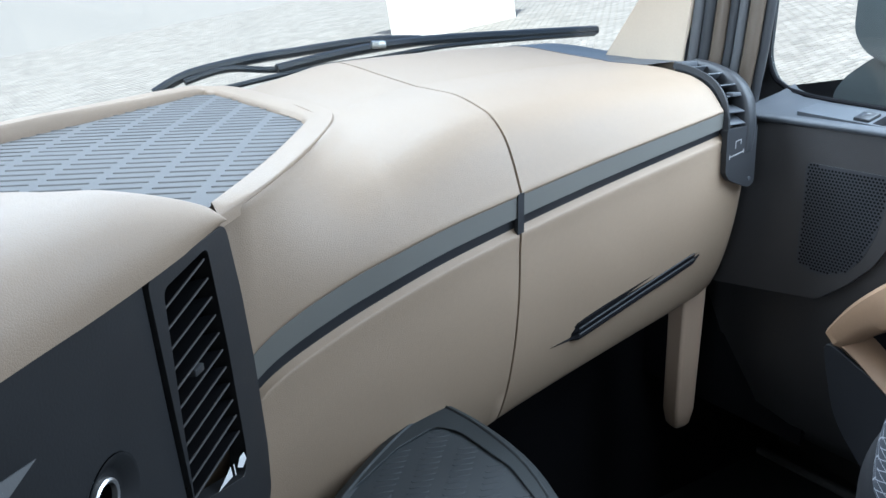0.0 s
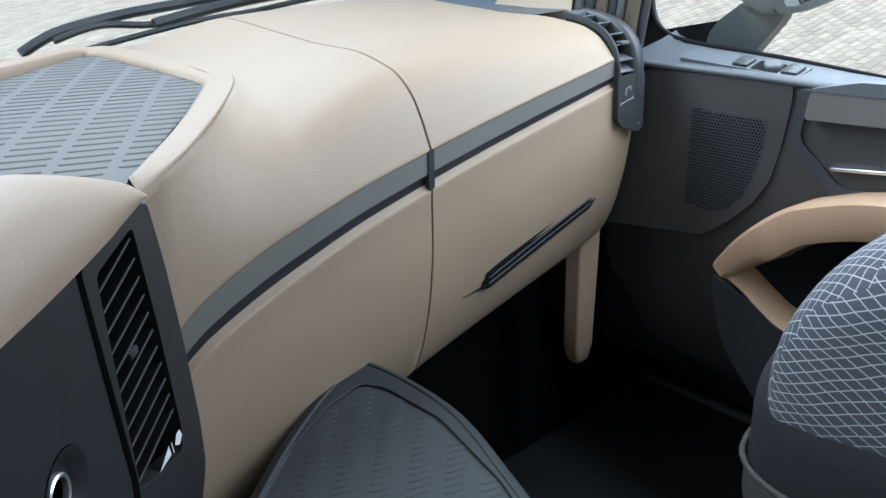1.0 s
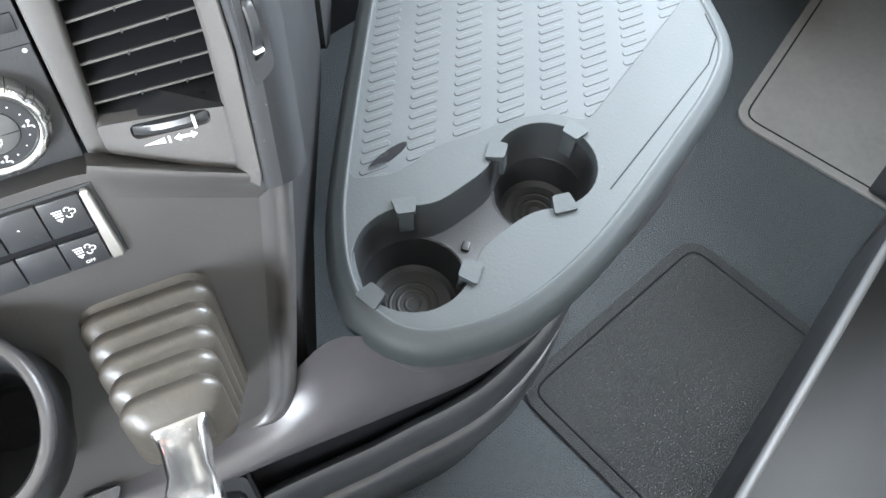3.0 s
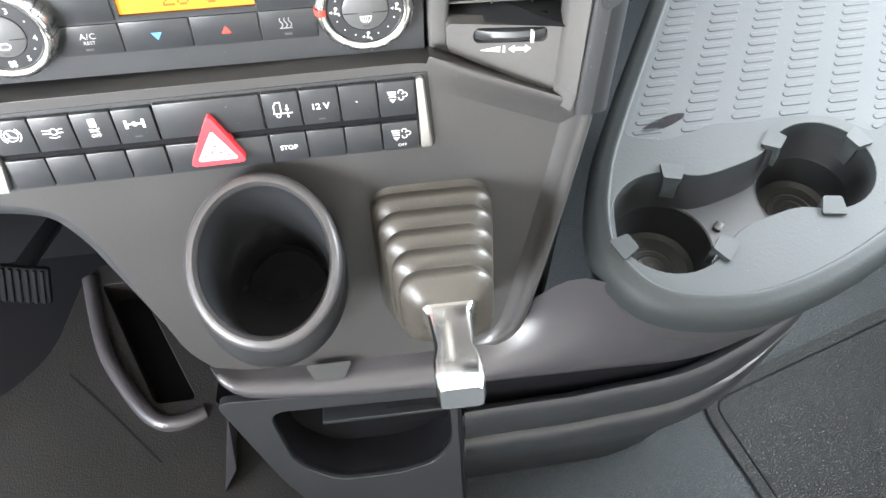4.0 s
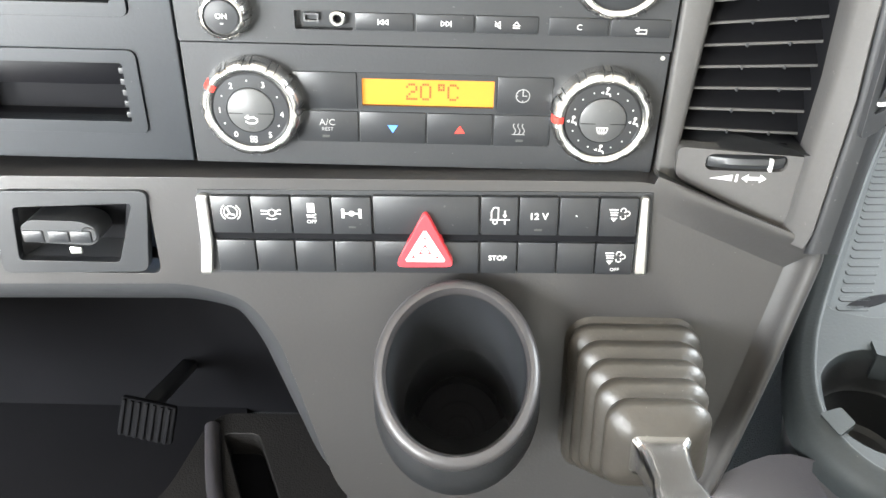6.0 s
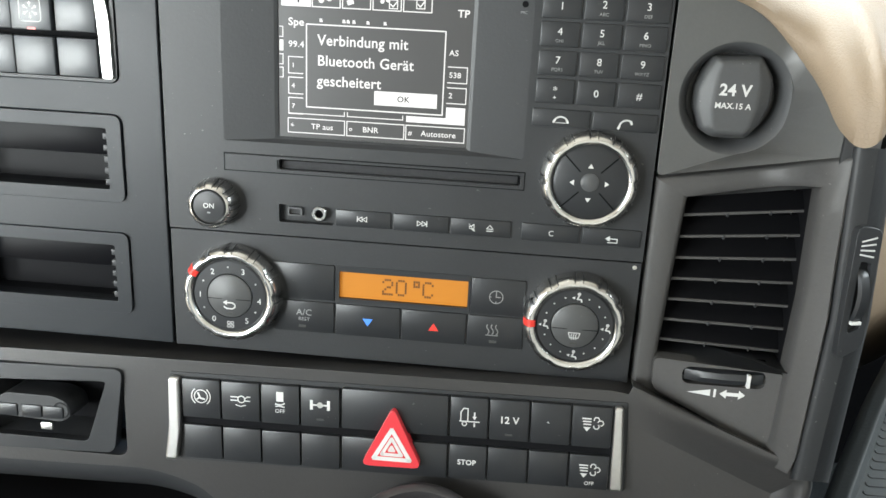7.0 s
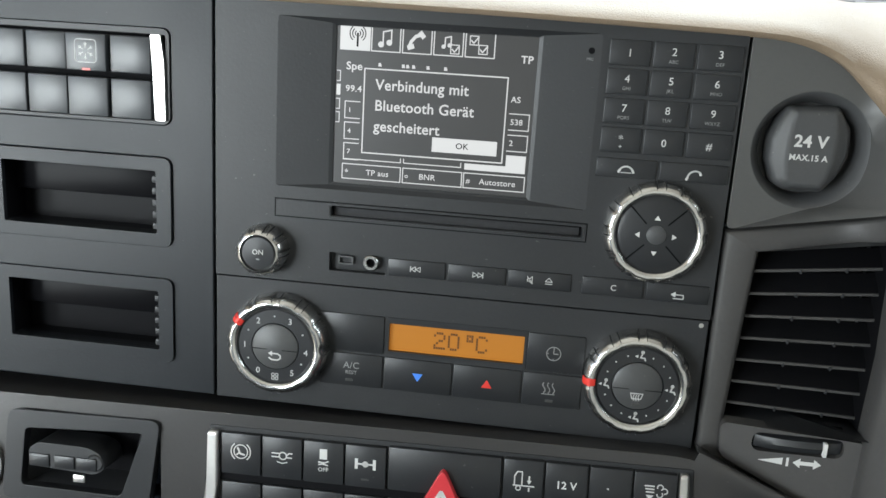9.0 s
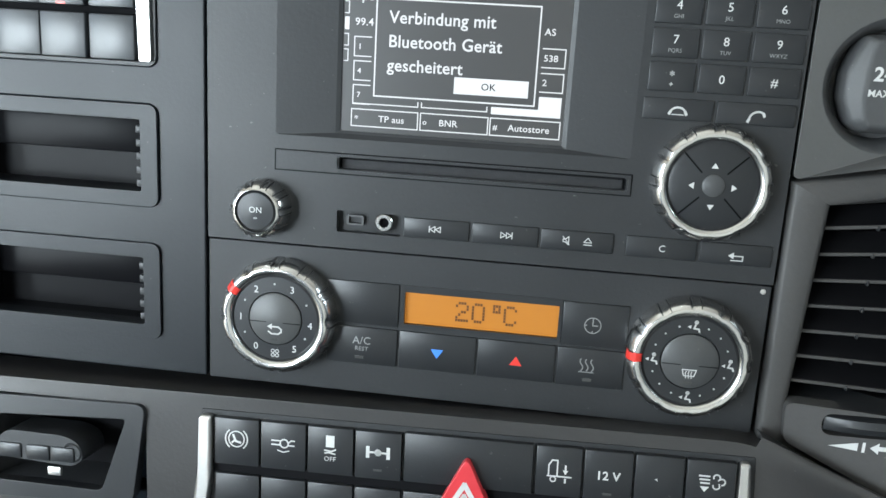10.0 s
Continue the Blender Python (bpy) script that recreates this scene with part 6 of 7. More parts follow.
def arch_frame(i):
    """Point, outward direction and height share on the vent's arch."""
    a, b = arch[max(i - 1, 0)], arch[min(i + 1, len(arch) - 1)]
    t = Vector((b[0] - a[0], b[1] - a[1])).normalized()
    return Vector(arch[i]), Vector((-t.y, t.x)), (arch[i][1] - .062) / .16


def arch_band(section):
    rings = []
    for i in range(len(arch)):
        p, n, t = arch_frame(i)
        rings.append([Vector((u + .006 * t, p.x + n.x * h, p.y + n.y * h)) for u, h in section])
    return loft(rings, closed=False, caps=False)


part("lip", arch_band([(1.2372, -.007), (1.2378, .0008), (1.2392, .0016), (1.2408, .0010), (1.2420, -.004), (1.2428, -.024)]), BLACK, ev, smooth=50)
part("cavity", arch_band([(1.2420, -.022), (1.2720, -.022)]), HOLE, ev)
part("housing", arch_band([(1.2710, -.024), (1.2722, -.003), (1.2742, .0022), (1.2770, .0036), (1.2860, .0034), (1.2925, .001), (1.2965, -.006), (1.2975, -.03)]), BLACK, ev, smooth=50)
part("end_bezel", box(1246, 1277, 322, 338, 221, 229.5, 2), DOORTOP, ev)
M_N = Matrix.Translation((0, .236, 0)) @ Matrix.Rotation(radians(90), 4, "X")
o = part("blank_plate", slab(rounded([(1239, 150), (1298, 152), (1300, 74), (1289, 68), (1250, 82), (1241, 92)], 5), [], -6, 2.5), BLACK, ev, m=M_N)
bevel_mod(o, .002, 3)
part("screw", lathe([(3.0, 2.5), (3.0, 3.3), (1.8, 3.7)], 16, (1289, 80, 0)), DOORTOP, ev, m=M_N)
for i in range(6):
    p, n, t = arch_frame(8 + int(3.6 * i))
    y_ = Vector((0, -n.x, -n.y))
    z_ = Vector((1, 0, 0)).cross(y_)
    m = Matrix(((1, 0, 0, .006 * t), (0, y_.y, z_.y, p.x), (0, y_.z, z_.z, p.y), (0, 0, 0, 1))) @ Matrix.Rotation(radians(30), 4, "X")
    sl = part("slat", box(1242.5, 1271.5, 0, 21, -.9, .9, .4), DOORTOP, ev, m=m)
    if i == 2:
        part("slat_tab", box(1250, 1266, -4, 10, -.5, 4.5, 1.5), DOORTOP, sl)
b = stroke([(1257, 133), (1257, 124)], 1.3, 2.55)
stroke([(1257, 133), (1267, 135)], 1.3, 2.55, b)
stroke([(1267, 135), (1267, 129)], 1.3, 2.55, b)
stroke([(1246, 113), (1274, 119)], 1.3, 2.55, b)
stroke([(1247, 115.5), (1247, 110.5)], 1.3, 2.55, b)
stroke([(1273, 121.5), (1273, 116.5)], 1.3, 2.55, b)
part("symbol", b, GREYP, ev, m=M_N, smooth=0)
# plastic ledge along the windscreen and a kick post under the dash
lg = thing("windscreen_ledge", None, "blue-grey plastic ledge along the windscreen base", "trim", kind="structure")
part("ledge", sweep(lambda u, v: [(vv, z + .001) for vv, z in upper(u, v)[25:]], 1.2395, 1.325), DOORTOP, lg, smooth=48)
kp = thing("kick_post", MCAB, "narrow beige trim post below the dashboard end", "trim")
rings = [[Vector((1.292 + dx * w, .322 + dy * w + .03 * (.0 - z) * .5, z)) for dx, dy in ((-.022, -.014), (.018, -.018), (.024, .02), (-.02, .02))] for z, w in ((-.03, 1.1), (-.2, 1.0), (-.30, .95), (-.325, .75), (-.335, .4))]
o = part("post", loft(rings), BEIGE_D, kp, smooth=50)
bevel_mod(o, .006, 3)

# ---- door ----
FLOOR = -0.62
dr = thing("door_passenger", MCAB, "dark grey truck door with tan armrest trim", "door", kind="structure")
DU = 1.345
SILL_OUT = ((-.9, .110), (-.2, .143), (-.028, .159), (.095, .1705), (.224, .1790), (.267, .186), (.31, .196))
vsn = [.298, .27, .24, .2, .1, 0, -.1, -.2, -.35, -.6, -.9]
rings = []
for v in vsn:
    zo = lerp_table(SILL_OUT, v)
    zn = .152 + .004 * min(1, max(0, v / .15)) - .03 * max(0, -.1 - v)
    prof = ((.064, zo + .001), (.045, zo * .7 + zn * .3 + .001), (.02, zo * .36 + zn * .64 + .002), (.002, zn + .0045), (-.003, zn + .0028), (-.0058, zn + .0002), (-.0064, zn - .003), (-.0052, zn - .006), (.001, zn - .009))
    rings.append([Vector((DU + du, v - max(0, v - .25) * .75 * max(0, du / .064), z)) for du, z in prof])
part("sill", loft(rings, closed=False, caps=False), DOORTOP, dr, "blue-grey grained window sill", smooth=60)
face = [(DU + .002, .15), (DU, .05), (DU + .006, -.05), (DU + .012, -.2), (DU + .03, -.29), (DU + .10, -.35), (DU + .30, -.42), (DU + .42, -.50), (DU + .43, -.62)]
part("panel", loft([[Vector((u + .05 * min(1, max(0, (v - .2) / .2)), v, z)) for u, z in face] for v in [.56, .33] + vsn[1:] + [-1.74]], closed=False, caps=False), DOORGRAIN, dr, smooth=60)
o = part("sill_strip", box(1744, 1762, -900, 520, FLOOR * 1000, FLOOR * 1000 + 16, 5, 3), HATCH, dr, "brown-grey tread strip along the door sill")
M_D = frame_matrix((DU, 0, 0), (0, -1, 0), (0, 0, 1))        # x to the rear, y up, z into the cab
MD = MCAB @ M_D
sp_line = rounded([(-44, 149), (-43, 130), (-46, 98), (-51, 60), (-60, 20), (-81, -16), (-111, -47), (-150, -78), (-330, -100), (-330, 147)], 5)
o = part("speaker_panel", slab(sp_line, [], -14, 3), DOORGRAIN, dr, "brown-grey leather-grained panel", m=M_D)
bevel_mod(o, .0025, 3)
# loudspeaker grille
gr = rounded([(-186, 103), (-74, 102), (-70, 90), (-74, 56), (-81, 24), (-94, -7), (-113, -31), (-150, -44), (-186, -36)], 8)
spk = thing("speaker_grille", MD, "black perforated loudspeaker grille in the door", "speaker")
o = part("frame", slab(gr, [], 1, 3.5), DOORSKIN, spk)
bevel_mod(o, .0005, 2)
bm = bmesh.new()
yy, r = -42, 0
while yy < 103:
    xx = -184 + (2.4 if r % 2 else 0)
    while xx < -68:
        if inside((xx, yy), gr) and inside((xx + 3, yy + 2), gr) and inside((xx - 3, yy - 2), gr):
            vs = [bm.verts.new(((xx + 1.85 * math.cos(a)) * MM, (yy + 1.7 * math.sin(a)) * MM, .0037)) for a in [math.pi * k / 3 + .5 for k in range(6)]]
            bm.faces.new(vs)
        xx += 4.8
    yy += 4.2
    r += 1
hl = part("perforation", bm, HOLE, spk, smooth=0)
tagged(hl, kind="stuff")
# pull handle over its recess
mo = thing("door_pull", MD, "grey-brown door pull with a chrome lever in its recess", "door handle")
o = part("moulding", slab(rounded([(-34, 146), (170, 146), (170, 4), (40, 6), (14, 26), (-24, 58), (-38, 84)], 8), [rounded([(-22, 116), (-26, 90), (-22, 78), (-6, 64), (30, 33), (44, 29), (162, 40), (162, 116)], 5)], -8, 6), DOORSKIN, mo)
bevel_mod(o, .004, 3)
part("recess", slab([(-28, 120), (166, 120), (166, 24), (20, 24), (-30, 70)], [], -8, -4), HOLE, mo)
o = part("pull_bar", slab(rounded([(-17, 111), (-15, 137), (-11, 148), (65, 147), (170, 150), (170, 118), (69, 114)], 5), [], -2, 20), PULLM, mo, "grey-brown grained grip face")
bevel_mod(o, .003, 3)
o = part("pull_top", slab(rounded([(-20, 146), (-10, 150), (45, 163), (170, 168), (170, 149), (65, 147.5)], 3), [], -2, 21), DOORTOP, mo, "blue-grey cap along the pull")
bevel_mod(o, .003, 3)
part("lever", box(24, 130, 48, 53, 0, 10, 2), CHROME, mo, "chrome release lever", m=Matrix.Rotation(radians(6), 4, "Z"))
# tan armrest hoop
ah = thing("armrest", MD, "tan armrest hoop framing the door pocket", "armrest")
path = [(-104, -98), (-78, -62), (-48, -30), (-13, 0), (20, 17), (95, 38), (220, 46)]
rings = []
hp = spline([(*q, 0) for q in path], 6)
for i, p in enumerate(hp):
    t = (hp[min(i + 1, len(hp) - 1)] - hp[max(i - 1, 0)]).normalized()
    n = Vector((t.y, -t.x))
    k = min(1, (p.x + 104) / 60)
    w = 26 + 20 * k
    rings.append([Vector(((p.x + n.x * d) * MM, (p.y + n.y * d) * MM, z)) for d, z in ((0, .004), (-3, .04 + .015 * k), (2, .050 + .015 * k), (4 + w * .6, .054 + .015 * k), (w, .048 + .015 * k), (w + 6, .03), (w + 4, 0))])
part("hoop", loft(rings, closed=False, caps=False), TANRIM, ah, smooth=50)
path = [(-100, -102), (-62, -120), (-30, -142), (5, -160), (90, -176), (220, -178)]
rings = []
for p in spline([(*q, 0) for q in path], 5):
    rings.append([Vector((p.x * MM, (p.y + 16) * MM, .0)), Vector((p.x * MM, (p.y + 14) * MM, .034)), Vector((p.x * MM, p.y * MM, .048)), Vector((p.x * MM, (p.y - 12) * MM, .036)), Vector((p.x * MM, (p.y - 16) * MM, .0))])
part("lower_hoop", loft(rings, closed=False, caps=False), TANRIM, ah, smooth=50)
part("pocket", slab(rounded([(-90, -104), (-30, -52), (60, -26), (220, -20), (220, -165), (0, -160)], 10), [], 1, 6), HOLE, ah)
o = part("bulge", slab(rounded([(-120, -112), (-60, -140), (40, -182), (220, -190), (220, -330), (0, -320), (-90, -220)], 30), [], -10, 32), DOORSKIN, ah)
bevel_mod(o, .014, 4)
# window switches on the sill
ws = thing("window_switch_panel", MCAB, "black window switch plate on the door sill", "switch panel")
MW = frame_matrix((DU + .019, .127, .1636), (0, -1, -.06), (.972, 0, .24))
o = part("plate", slab(rounded([(-86, -17), (86, -17), (86, 20), (-80, 20)], 3), [], -8, 2.0), DOORTOP, ws, "blue-grey switch plate", m=MW)
bevel_mod(o, .0012, 2)
for x0 in (-8, 60):
    rk = part("rocker", box(x0, x0 + 21, -13, 13, 0, 6, 1.5), KEYPL, ws, m=MW)
    part("rocker_mark", box(x0 + 7, x0 + 14, 4, 5.4, 5.8, 6.15), GREYP, rk)
part("dial_well", slab(round_rect(18, 56, -14, 15, 3), [], 1, 2.3), HOLE, ws, m=MW)
part("mirror_dial", lathe([(12, 0), (12, 7), (10.5, 9), (0.01, 9.5)], 28, (43, 0, 0), cap1=False), PLUG, ws, m=MW)

# ---- passenger seat ----
_c = cab(1.222, -.27)
SX, SY = _c.x, _c.y
seat = thing("truck_seat", Matrix.Translation((SX, SY, 0)) @ Matrix.Rotation(radians(AZ), 4, "Z"), "grey diamond-weave fabric truck seat with black leatherette front", "seat")
m, nt, bs = nodes("diamond_weave_fabric")
n_, ln = nt.nodes, nt.links.new
tc = n_.new("ShaderNodeTexCoord")
sep = n_.new("ShaderNodeSeparateXYZ")
ln(tc.outputs["UV"], sep.inputs[0])


def node_math(op, a, b=None, v=None):
    k = n_.new("ShaderNodeMath")
    k.operation = op
    ln(a, k.inputs[0])
    if b is not None:
        ln(b, k.inputs[1])
    if v is not None:
        k.inputs[1].default_value = v
    return k.outputs[0]


wob = n_.new("ShaderNodeTexNoise")
wob.inputs["Scale"].default_value = 9
ln(tc.outputs["UV"], wob.inputs["Vector"])
lines = None
for sv_ in (.5, -.5):
    a = node_math("MULTIPLY", sep.outputs[1], v=sv_)
    a = node_math("ADD", sep.outputs[0], a)
    w = node_math("MULTIPLY", wob.outputs["Fac"], v=0.02)
    a = node_math("ADD", a, w)
    a = node_math("MULTIPLY", a, v=90.0)
    a = node_math("FRACT", a)
    a = node_math("SUBTRACT", a, v=0.5)
    a = node_math("ABSOLUTE", a)
    a = node_math("LESS_THAN", a, v=0.05)
    lines = a if lines is None else node_math("MAXIMUM", lines, a)
mixc = n_.new("ShaderNodeMix")
mixc.data_type = "RGBA"
mixc.inputs["A"].default_value, mixc.inputs["B"].default_value = (.040, .044, .054, 1), (.28, .29, .31, 1)
ln(lines, mixc.inputs["Factor"])
ln(mixc.outputs["Result"], bs.inputs["Base Color"])
bs.inputs["Roughness"].default_value = .9
fz = n_.new("ShaderNodeTexNoise")
fz.inputs["Scale"].default_value = 700
bp = n_.new("ShaderNodeBump")
bp.inputs["Strength"].default_value, bp.inputs["Distance"].default_value = .6, .001
ln(tc.outputs["Object"], fz.inputs["Vector"])
ln(fz.outputs["Fac"], bp.inputs["Height"])
ln(bp.outputs[0], bs.inputs["Normal"])
WEAVE = m


def cushion(sections, name, material, label=""):
    """Skins rounded sections (v, z0, z1, u0, u1, radius) into a cushion with a woven-cloth UV in metres."""
    rings = []
    n = len(sections)
    dense = []
    for i in range(n - 1):
        p0, p1, p2, p3 = (Vector(sections[min(max(i + d, 0), n - 1)]) for d in (-1, 0, 1, 2))
        for k in range(5):
            t = k / 5
            dense.append(((p1 * 2) + (p2 - p0) * t + (p0 * 2 - p1 * 5 + p2 * 4 - p3) * t * t + (p1 * 3 - p0 - p2 * 3 + p3) * t ** 3) * .5)
    for v, z0, z1, u0, u1, r in dense + [sections[-1]]:
        rings.append([Vector((p[0], v, p[1])) for p in round_rect(u0, u1, z0, z1, r, 6)])
    bm = loft(rings)
    bmesh.ops.recalc_face_normals(bm, faces=bm.faces)
    uv = bm.loops.layers.uv.new("UVMap")
    for f in bm.faces:
        for l in f.loops:
            c = l.vert.co
            l[uv].uv = (c.z, c.y) if abs(f.normal.x) > .75 else (c.x, c.y - c.z)
    return part(name, bm, material, seat, label, smooth=60)


cushion([(.170, -.15, -.10, -.11, .08, .02), (.164, -.165, -.065, -.158, .128, .035), (.146, -.17, -.005, -.192, .158, .055), (.108, -.17, .055, -.206, .173, .075), (.04, -.17, .105, -.207, .175, .085), (-.06, -.17, .135, -.207, .175, .09), (-.2, -.17, .145, -.207, .175, .09), (-.5, -.17, .15, -.207, .175, .09)], "cushion_cover", WEAVE, "grey fabric with pale diamond weave")
cushion([(.190, -.19, -.12, -.11, .09, .03), (.184, -.215, -.088, -.145, .12, .045), (.168, -.235, -.074, -.176, .145, .05), (.135, -.24, -.072, -.200, .166, .055), (.08, -.24, -.072, -.211, .175, .06), (-.1, -.24, -.068, -.214, .178, .06), (-.5, -.24, -.068, -.214, .178, .06)], "cushion_front", VELVET, "black velour cushion front")
cushion([(.1915, -.2, -.189, -.11, .09, .004), (.1855, -.228, -.188, -.147, .122, .012), (.1695, -.242, -.187, -.178, .147, .014), (.1365, -.245, -.187, -.202, .168, .014), (.081, -.245, -.187, -.2125, .1765, .014), (-.1, -.245, -.187, -.2155, .1795, .014), (-.5, -.245, -.187, -.2155, .1795, .014)], "cushion_shell", LEATHER, "brown-grey cushion edge below the piping")
cushion([(.10, -.31, -.22, -.14, .12, .03), (-.5, -.31, -.22, -.14, .12, .03)], "seat_plinth", LOWER)
cushion([(-.46, -.1, .62, -.20, .17, .07), (-.52, -.1, .7, -.21, .178, .09), (-.6, -.1, .72, -.2, .17, .09)], "backrest", WEAVE)
cushion([(.0, -.62, -.30, -.1, .1, .03), (-.45, -.62, -.30, -.1, .1, .03)], "seat_pedestal", BLACK)

ZP = -.186
part("piping", tube(spline([(x, y, ZP) for x, y in ((-.2175, -.5), (-.2175, -.1), (-.2145, .08), (-.204, .138), (-.180, .172), (-.149, .188), (-.11, .1945), (0, .1950), (.09, .1945), (.124, .188), (.149, .172), (.170, .138), (.1785, .08))], 5), .0034, 8), LEATHER, seat, "brown-grey raised seam piping")
tagged(seat, "", "", "cab seats")
# driver seat is out of view; it blocks door light from the footwell
drv = copy_thing(seat, MCAB @ Matrix.Translation((-.56, -.52, -.06)))
tagged(drv, "unseen driver seat added to shade the footwell", "seat", "cab seats")

# ---- floor ----
fl = part("floor", slab([(-1250, -2000), (1900, -2000), (1900, 900), (-1250, 900)], [], FLOOR * 1000 - 40, FLOOR * 1000), CARPET)
fl.matrix_world = MCAB
tagged(fl, "dark grained rubber floor covering", "floor", kind="structure")


def floor_panel(outline, label, mat_, high=5):
    ht = thing("floor_hatch", MCAB, label, "hatch", "floor hatches")
    o = part("lid", slab(rounded(outline, 40, 5), [], 0, high), mat_, ht, m=Matrix.Translation((0, 0, FLOOR)))
    bevel_mod(o, .0015, 2)
    line_ = inset([(p[0] * MM, p[1] * MM) for p in rounded(outline, 40, 5)], .016)
    part("stitch", tube([(*q, FLOOR + high * MM) for q in line_] + [(*line_[0], FLOOR + high * MM)], .0014, 6), HOLE, ht)


floor_panel([(1098, -52), (1125, -290), (1150, -620), (1700, -620), (1720, 92)], "dusty brown-grey rubber-covered platform under the seat", HATCH, 6)
floor_panel([(540, -147), (540, -800), (890, -800), (885, -147)], "dark grained rubber hatch between the seats", HATCHD)
bx = thing("storage_box", MCAB, "low dark storage box with a blue-grey top rim on the floor", "box")
fa, fb = Vector((.42, -.425, 0)), Vector((1.02, -.318, 0))
fd = (fb - fa).normalized()
fn = Vector((fd.y, -fd.x, 0))
rings = [[fa + fn * o_ + Vector((0, 0, z)), fb + fn * o_ + Vector((0, 0, z))] for o_, z in ((0, FLOOR), (.006, -.53), (.008, -.49), (.010, -.482), (.012, -.479), (.017, -.478), (.021, -.480), (.023, -.50), (.026, -.56))]
part("front", loft(rings[:4], closed=False, caps=False), KEYPL, bx, smooth=60)
part("rim", loft(rings[3:], closed=False, caps=False), PLUG, bx, "blue-grey rim", smooth=60)
part("lid", loft([[fa + fn * o_ + Vector((0, 0, -.55)), fb + fn * o_ + Vector((0, 0, -.55))] for o_ in (.024, .5)], closed=False, caps=False), SIDEPL, bx)
part("end", loft([[fb + Vector((0, 0, FLOOR)), fb + fn * .5 + Vector((0, 0, FLOOR))], [fb + Vector((0, 0, -.5)), fb + fn * .5 + Vector((0, 0, -.5))]], closed=False, caps=False), LOWER, bx)
# plain block out of view, added to keep door light off the footwell
kb = thing("knee_panel", None, "plain unseen lower dashboard added to shade the driver footwell", "dashboard panel", kind="structure")
o = part("panel", box(-1050, -330, 15, 60, -330, 226, 8, 3), LEFTPL, kb)
pd = thing("brake_pedal", Matrix.Translation((-.215, .20, -.475)) @ Matrix.Rotation(radians(62), 4, "X") @ Matrix.Rotation(radians(-12), 4, "Z"), "worn ribbed rubber pedal", "pedal")
o = part("pad", box(-32, 32, -24, 24, -10, 0, 4), HOLE, pd)
for i in range(7):
    part("rib", box(-29 + 8.6 * i, -25 + 8.6 * i, -22, 22, 0, 3, 1), HOLE, pd)
part("arm", box(-9, 9, 10, 24, -220, -8, 2), BLACK, pd)
# mat darker than black rubber: the shade on this floor is in the colour
dmat = part("floor_mat", slab(rounded([(-1100, -300), (-60, -300), (-40, 480), (-1100, 480)], 30), [], 0, 8), HOLE, m=MCAB @ Matrix.Translation((0, 0, FLOOR)))
tagged(dmat, "black rubber driver floor mat", "mat")
# footwell lining; the shade in there is put into its near-black colours
FOOTM = surface("shade_black_footwell_rubber", (0.0095, 0.0090, 0.0088), 0.55, grain=0.6, size=0.0034, vary=0.2, spot=0.08, cell=True, spec=0.2)
fw = thing("footwell", None, "moulded driver footwell lining with its shade darkened into the colour", "trim", kind="structure")
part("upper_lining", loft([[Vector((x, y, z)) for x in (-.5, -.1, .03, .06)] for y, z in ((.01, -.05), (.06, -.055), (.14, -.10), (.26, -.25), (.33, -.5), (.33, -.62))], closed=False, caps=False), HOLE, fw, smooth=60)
part("tunnel_wall", loft([[Vector((.06, y, -.08)) for y in (.03, .12, .34)], [Vector((.062, y, -.3)) for y in (-.02, .12, .34)], [Vector((.045, y, -.44)) for y in (-.06, .10, .34)], [Vector((.02, y, -.50)) for y in (-.06, .08, .33)]], closed=False, caps=False), GRAINED, fw, smooth=60)
o = part("footrest", slab(rounded([(-150, 235), (-178, 120), (-230, 70), (-330, 40), (-340, -330), (260, -330), (120, 235)], 30, 5), [rounded([(-132, 205), (-92, 205), (-14, 46), (-58, 46)], 8)], -40, 0), FOOTM, fw, m=Matrix.Translation((0, 0, -.5)))
bevel_mod(o, .012, 4)
part("slot_floor", slab([(-150, 225), (-60, 225), (0, 30), (-80, 30)], [], -46, -40), HOLE, fw, m=Matrix.Translation((0, 0, -.5)))
part("mat_line", stroke([(-155, 92), (-100, 36), (-47, -21)], 2.2, -499.6), HOLE, fw, smooth=0)
part("footrest_ridge", tube(spline([(-.148, .215, -.501), (-.120, .120, -.499), (-.082, .056, -.498), (-.055, .026, -.498), (-.032, .020, -.499), (-.004, .030, -.503)], 6), .009, 12), GRAINED, fw)
# near-black for the shade under the dash
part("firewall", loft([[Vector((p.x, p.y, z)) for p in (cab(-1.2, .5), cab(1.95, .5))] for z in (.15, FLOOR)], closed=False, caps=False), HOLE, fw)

# ---- cab shell ----
REAR, LEFT_U = -1.75, -1.15
sh = thing("cab_shell", MCAB, "light lined truck cab interior with windscreen and side windows", "cab", kind="structure")


def wall(name, m, outer, holes, mat_, t=-40):
    return part(name, slab(outer, holes, t, 0), mat_, sh, m=m)


M_R = frame_matrix((DU + .06, 0, 0), (0, -1, 0), (0, 0, 1))
M_L = frame_matrix((LEFT_U, 0, 0), (0, 1, 0), (0, 0, 1))
win = rounded([(-305, 235), (-300, 216), (-290, 199), (-267, 186), (-224, 179), (-95, 170.5), (28, 159), (200, 143), (620, 120), (620, 820), (-200, 820), (-302, 330)], 8, 4)
wall("wall_right", M_R, [(-400, -230), (1750, -230), (1750, 1250), (-250, 1250), (-400, 300)], [win], BLACK, -8)
part("window_seal", tube([Vector((x * MM, y * MM, .003)) for x, y in win + win[:1]], .0035, 8), HOLE, sh, "black rubber window seal", m=M_R)
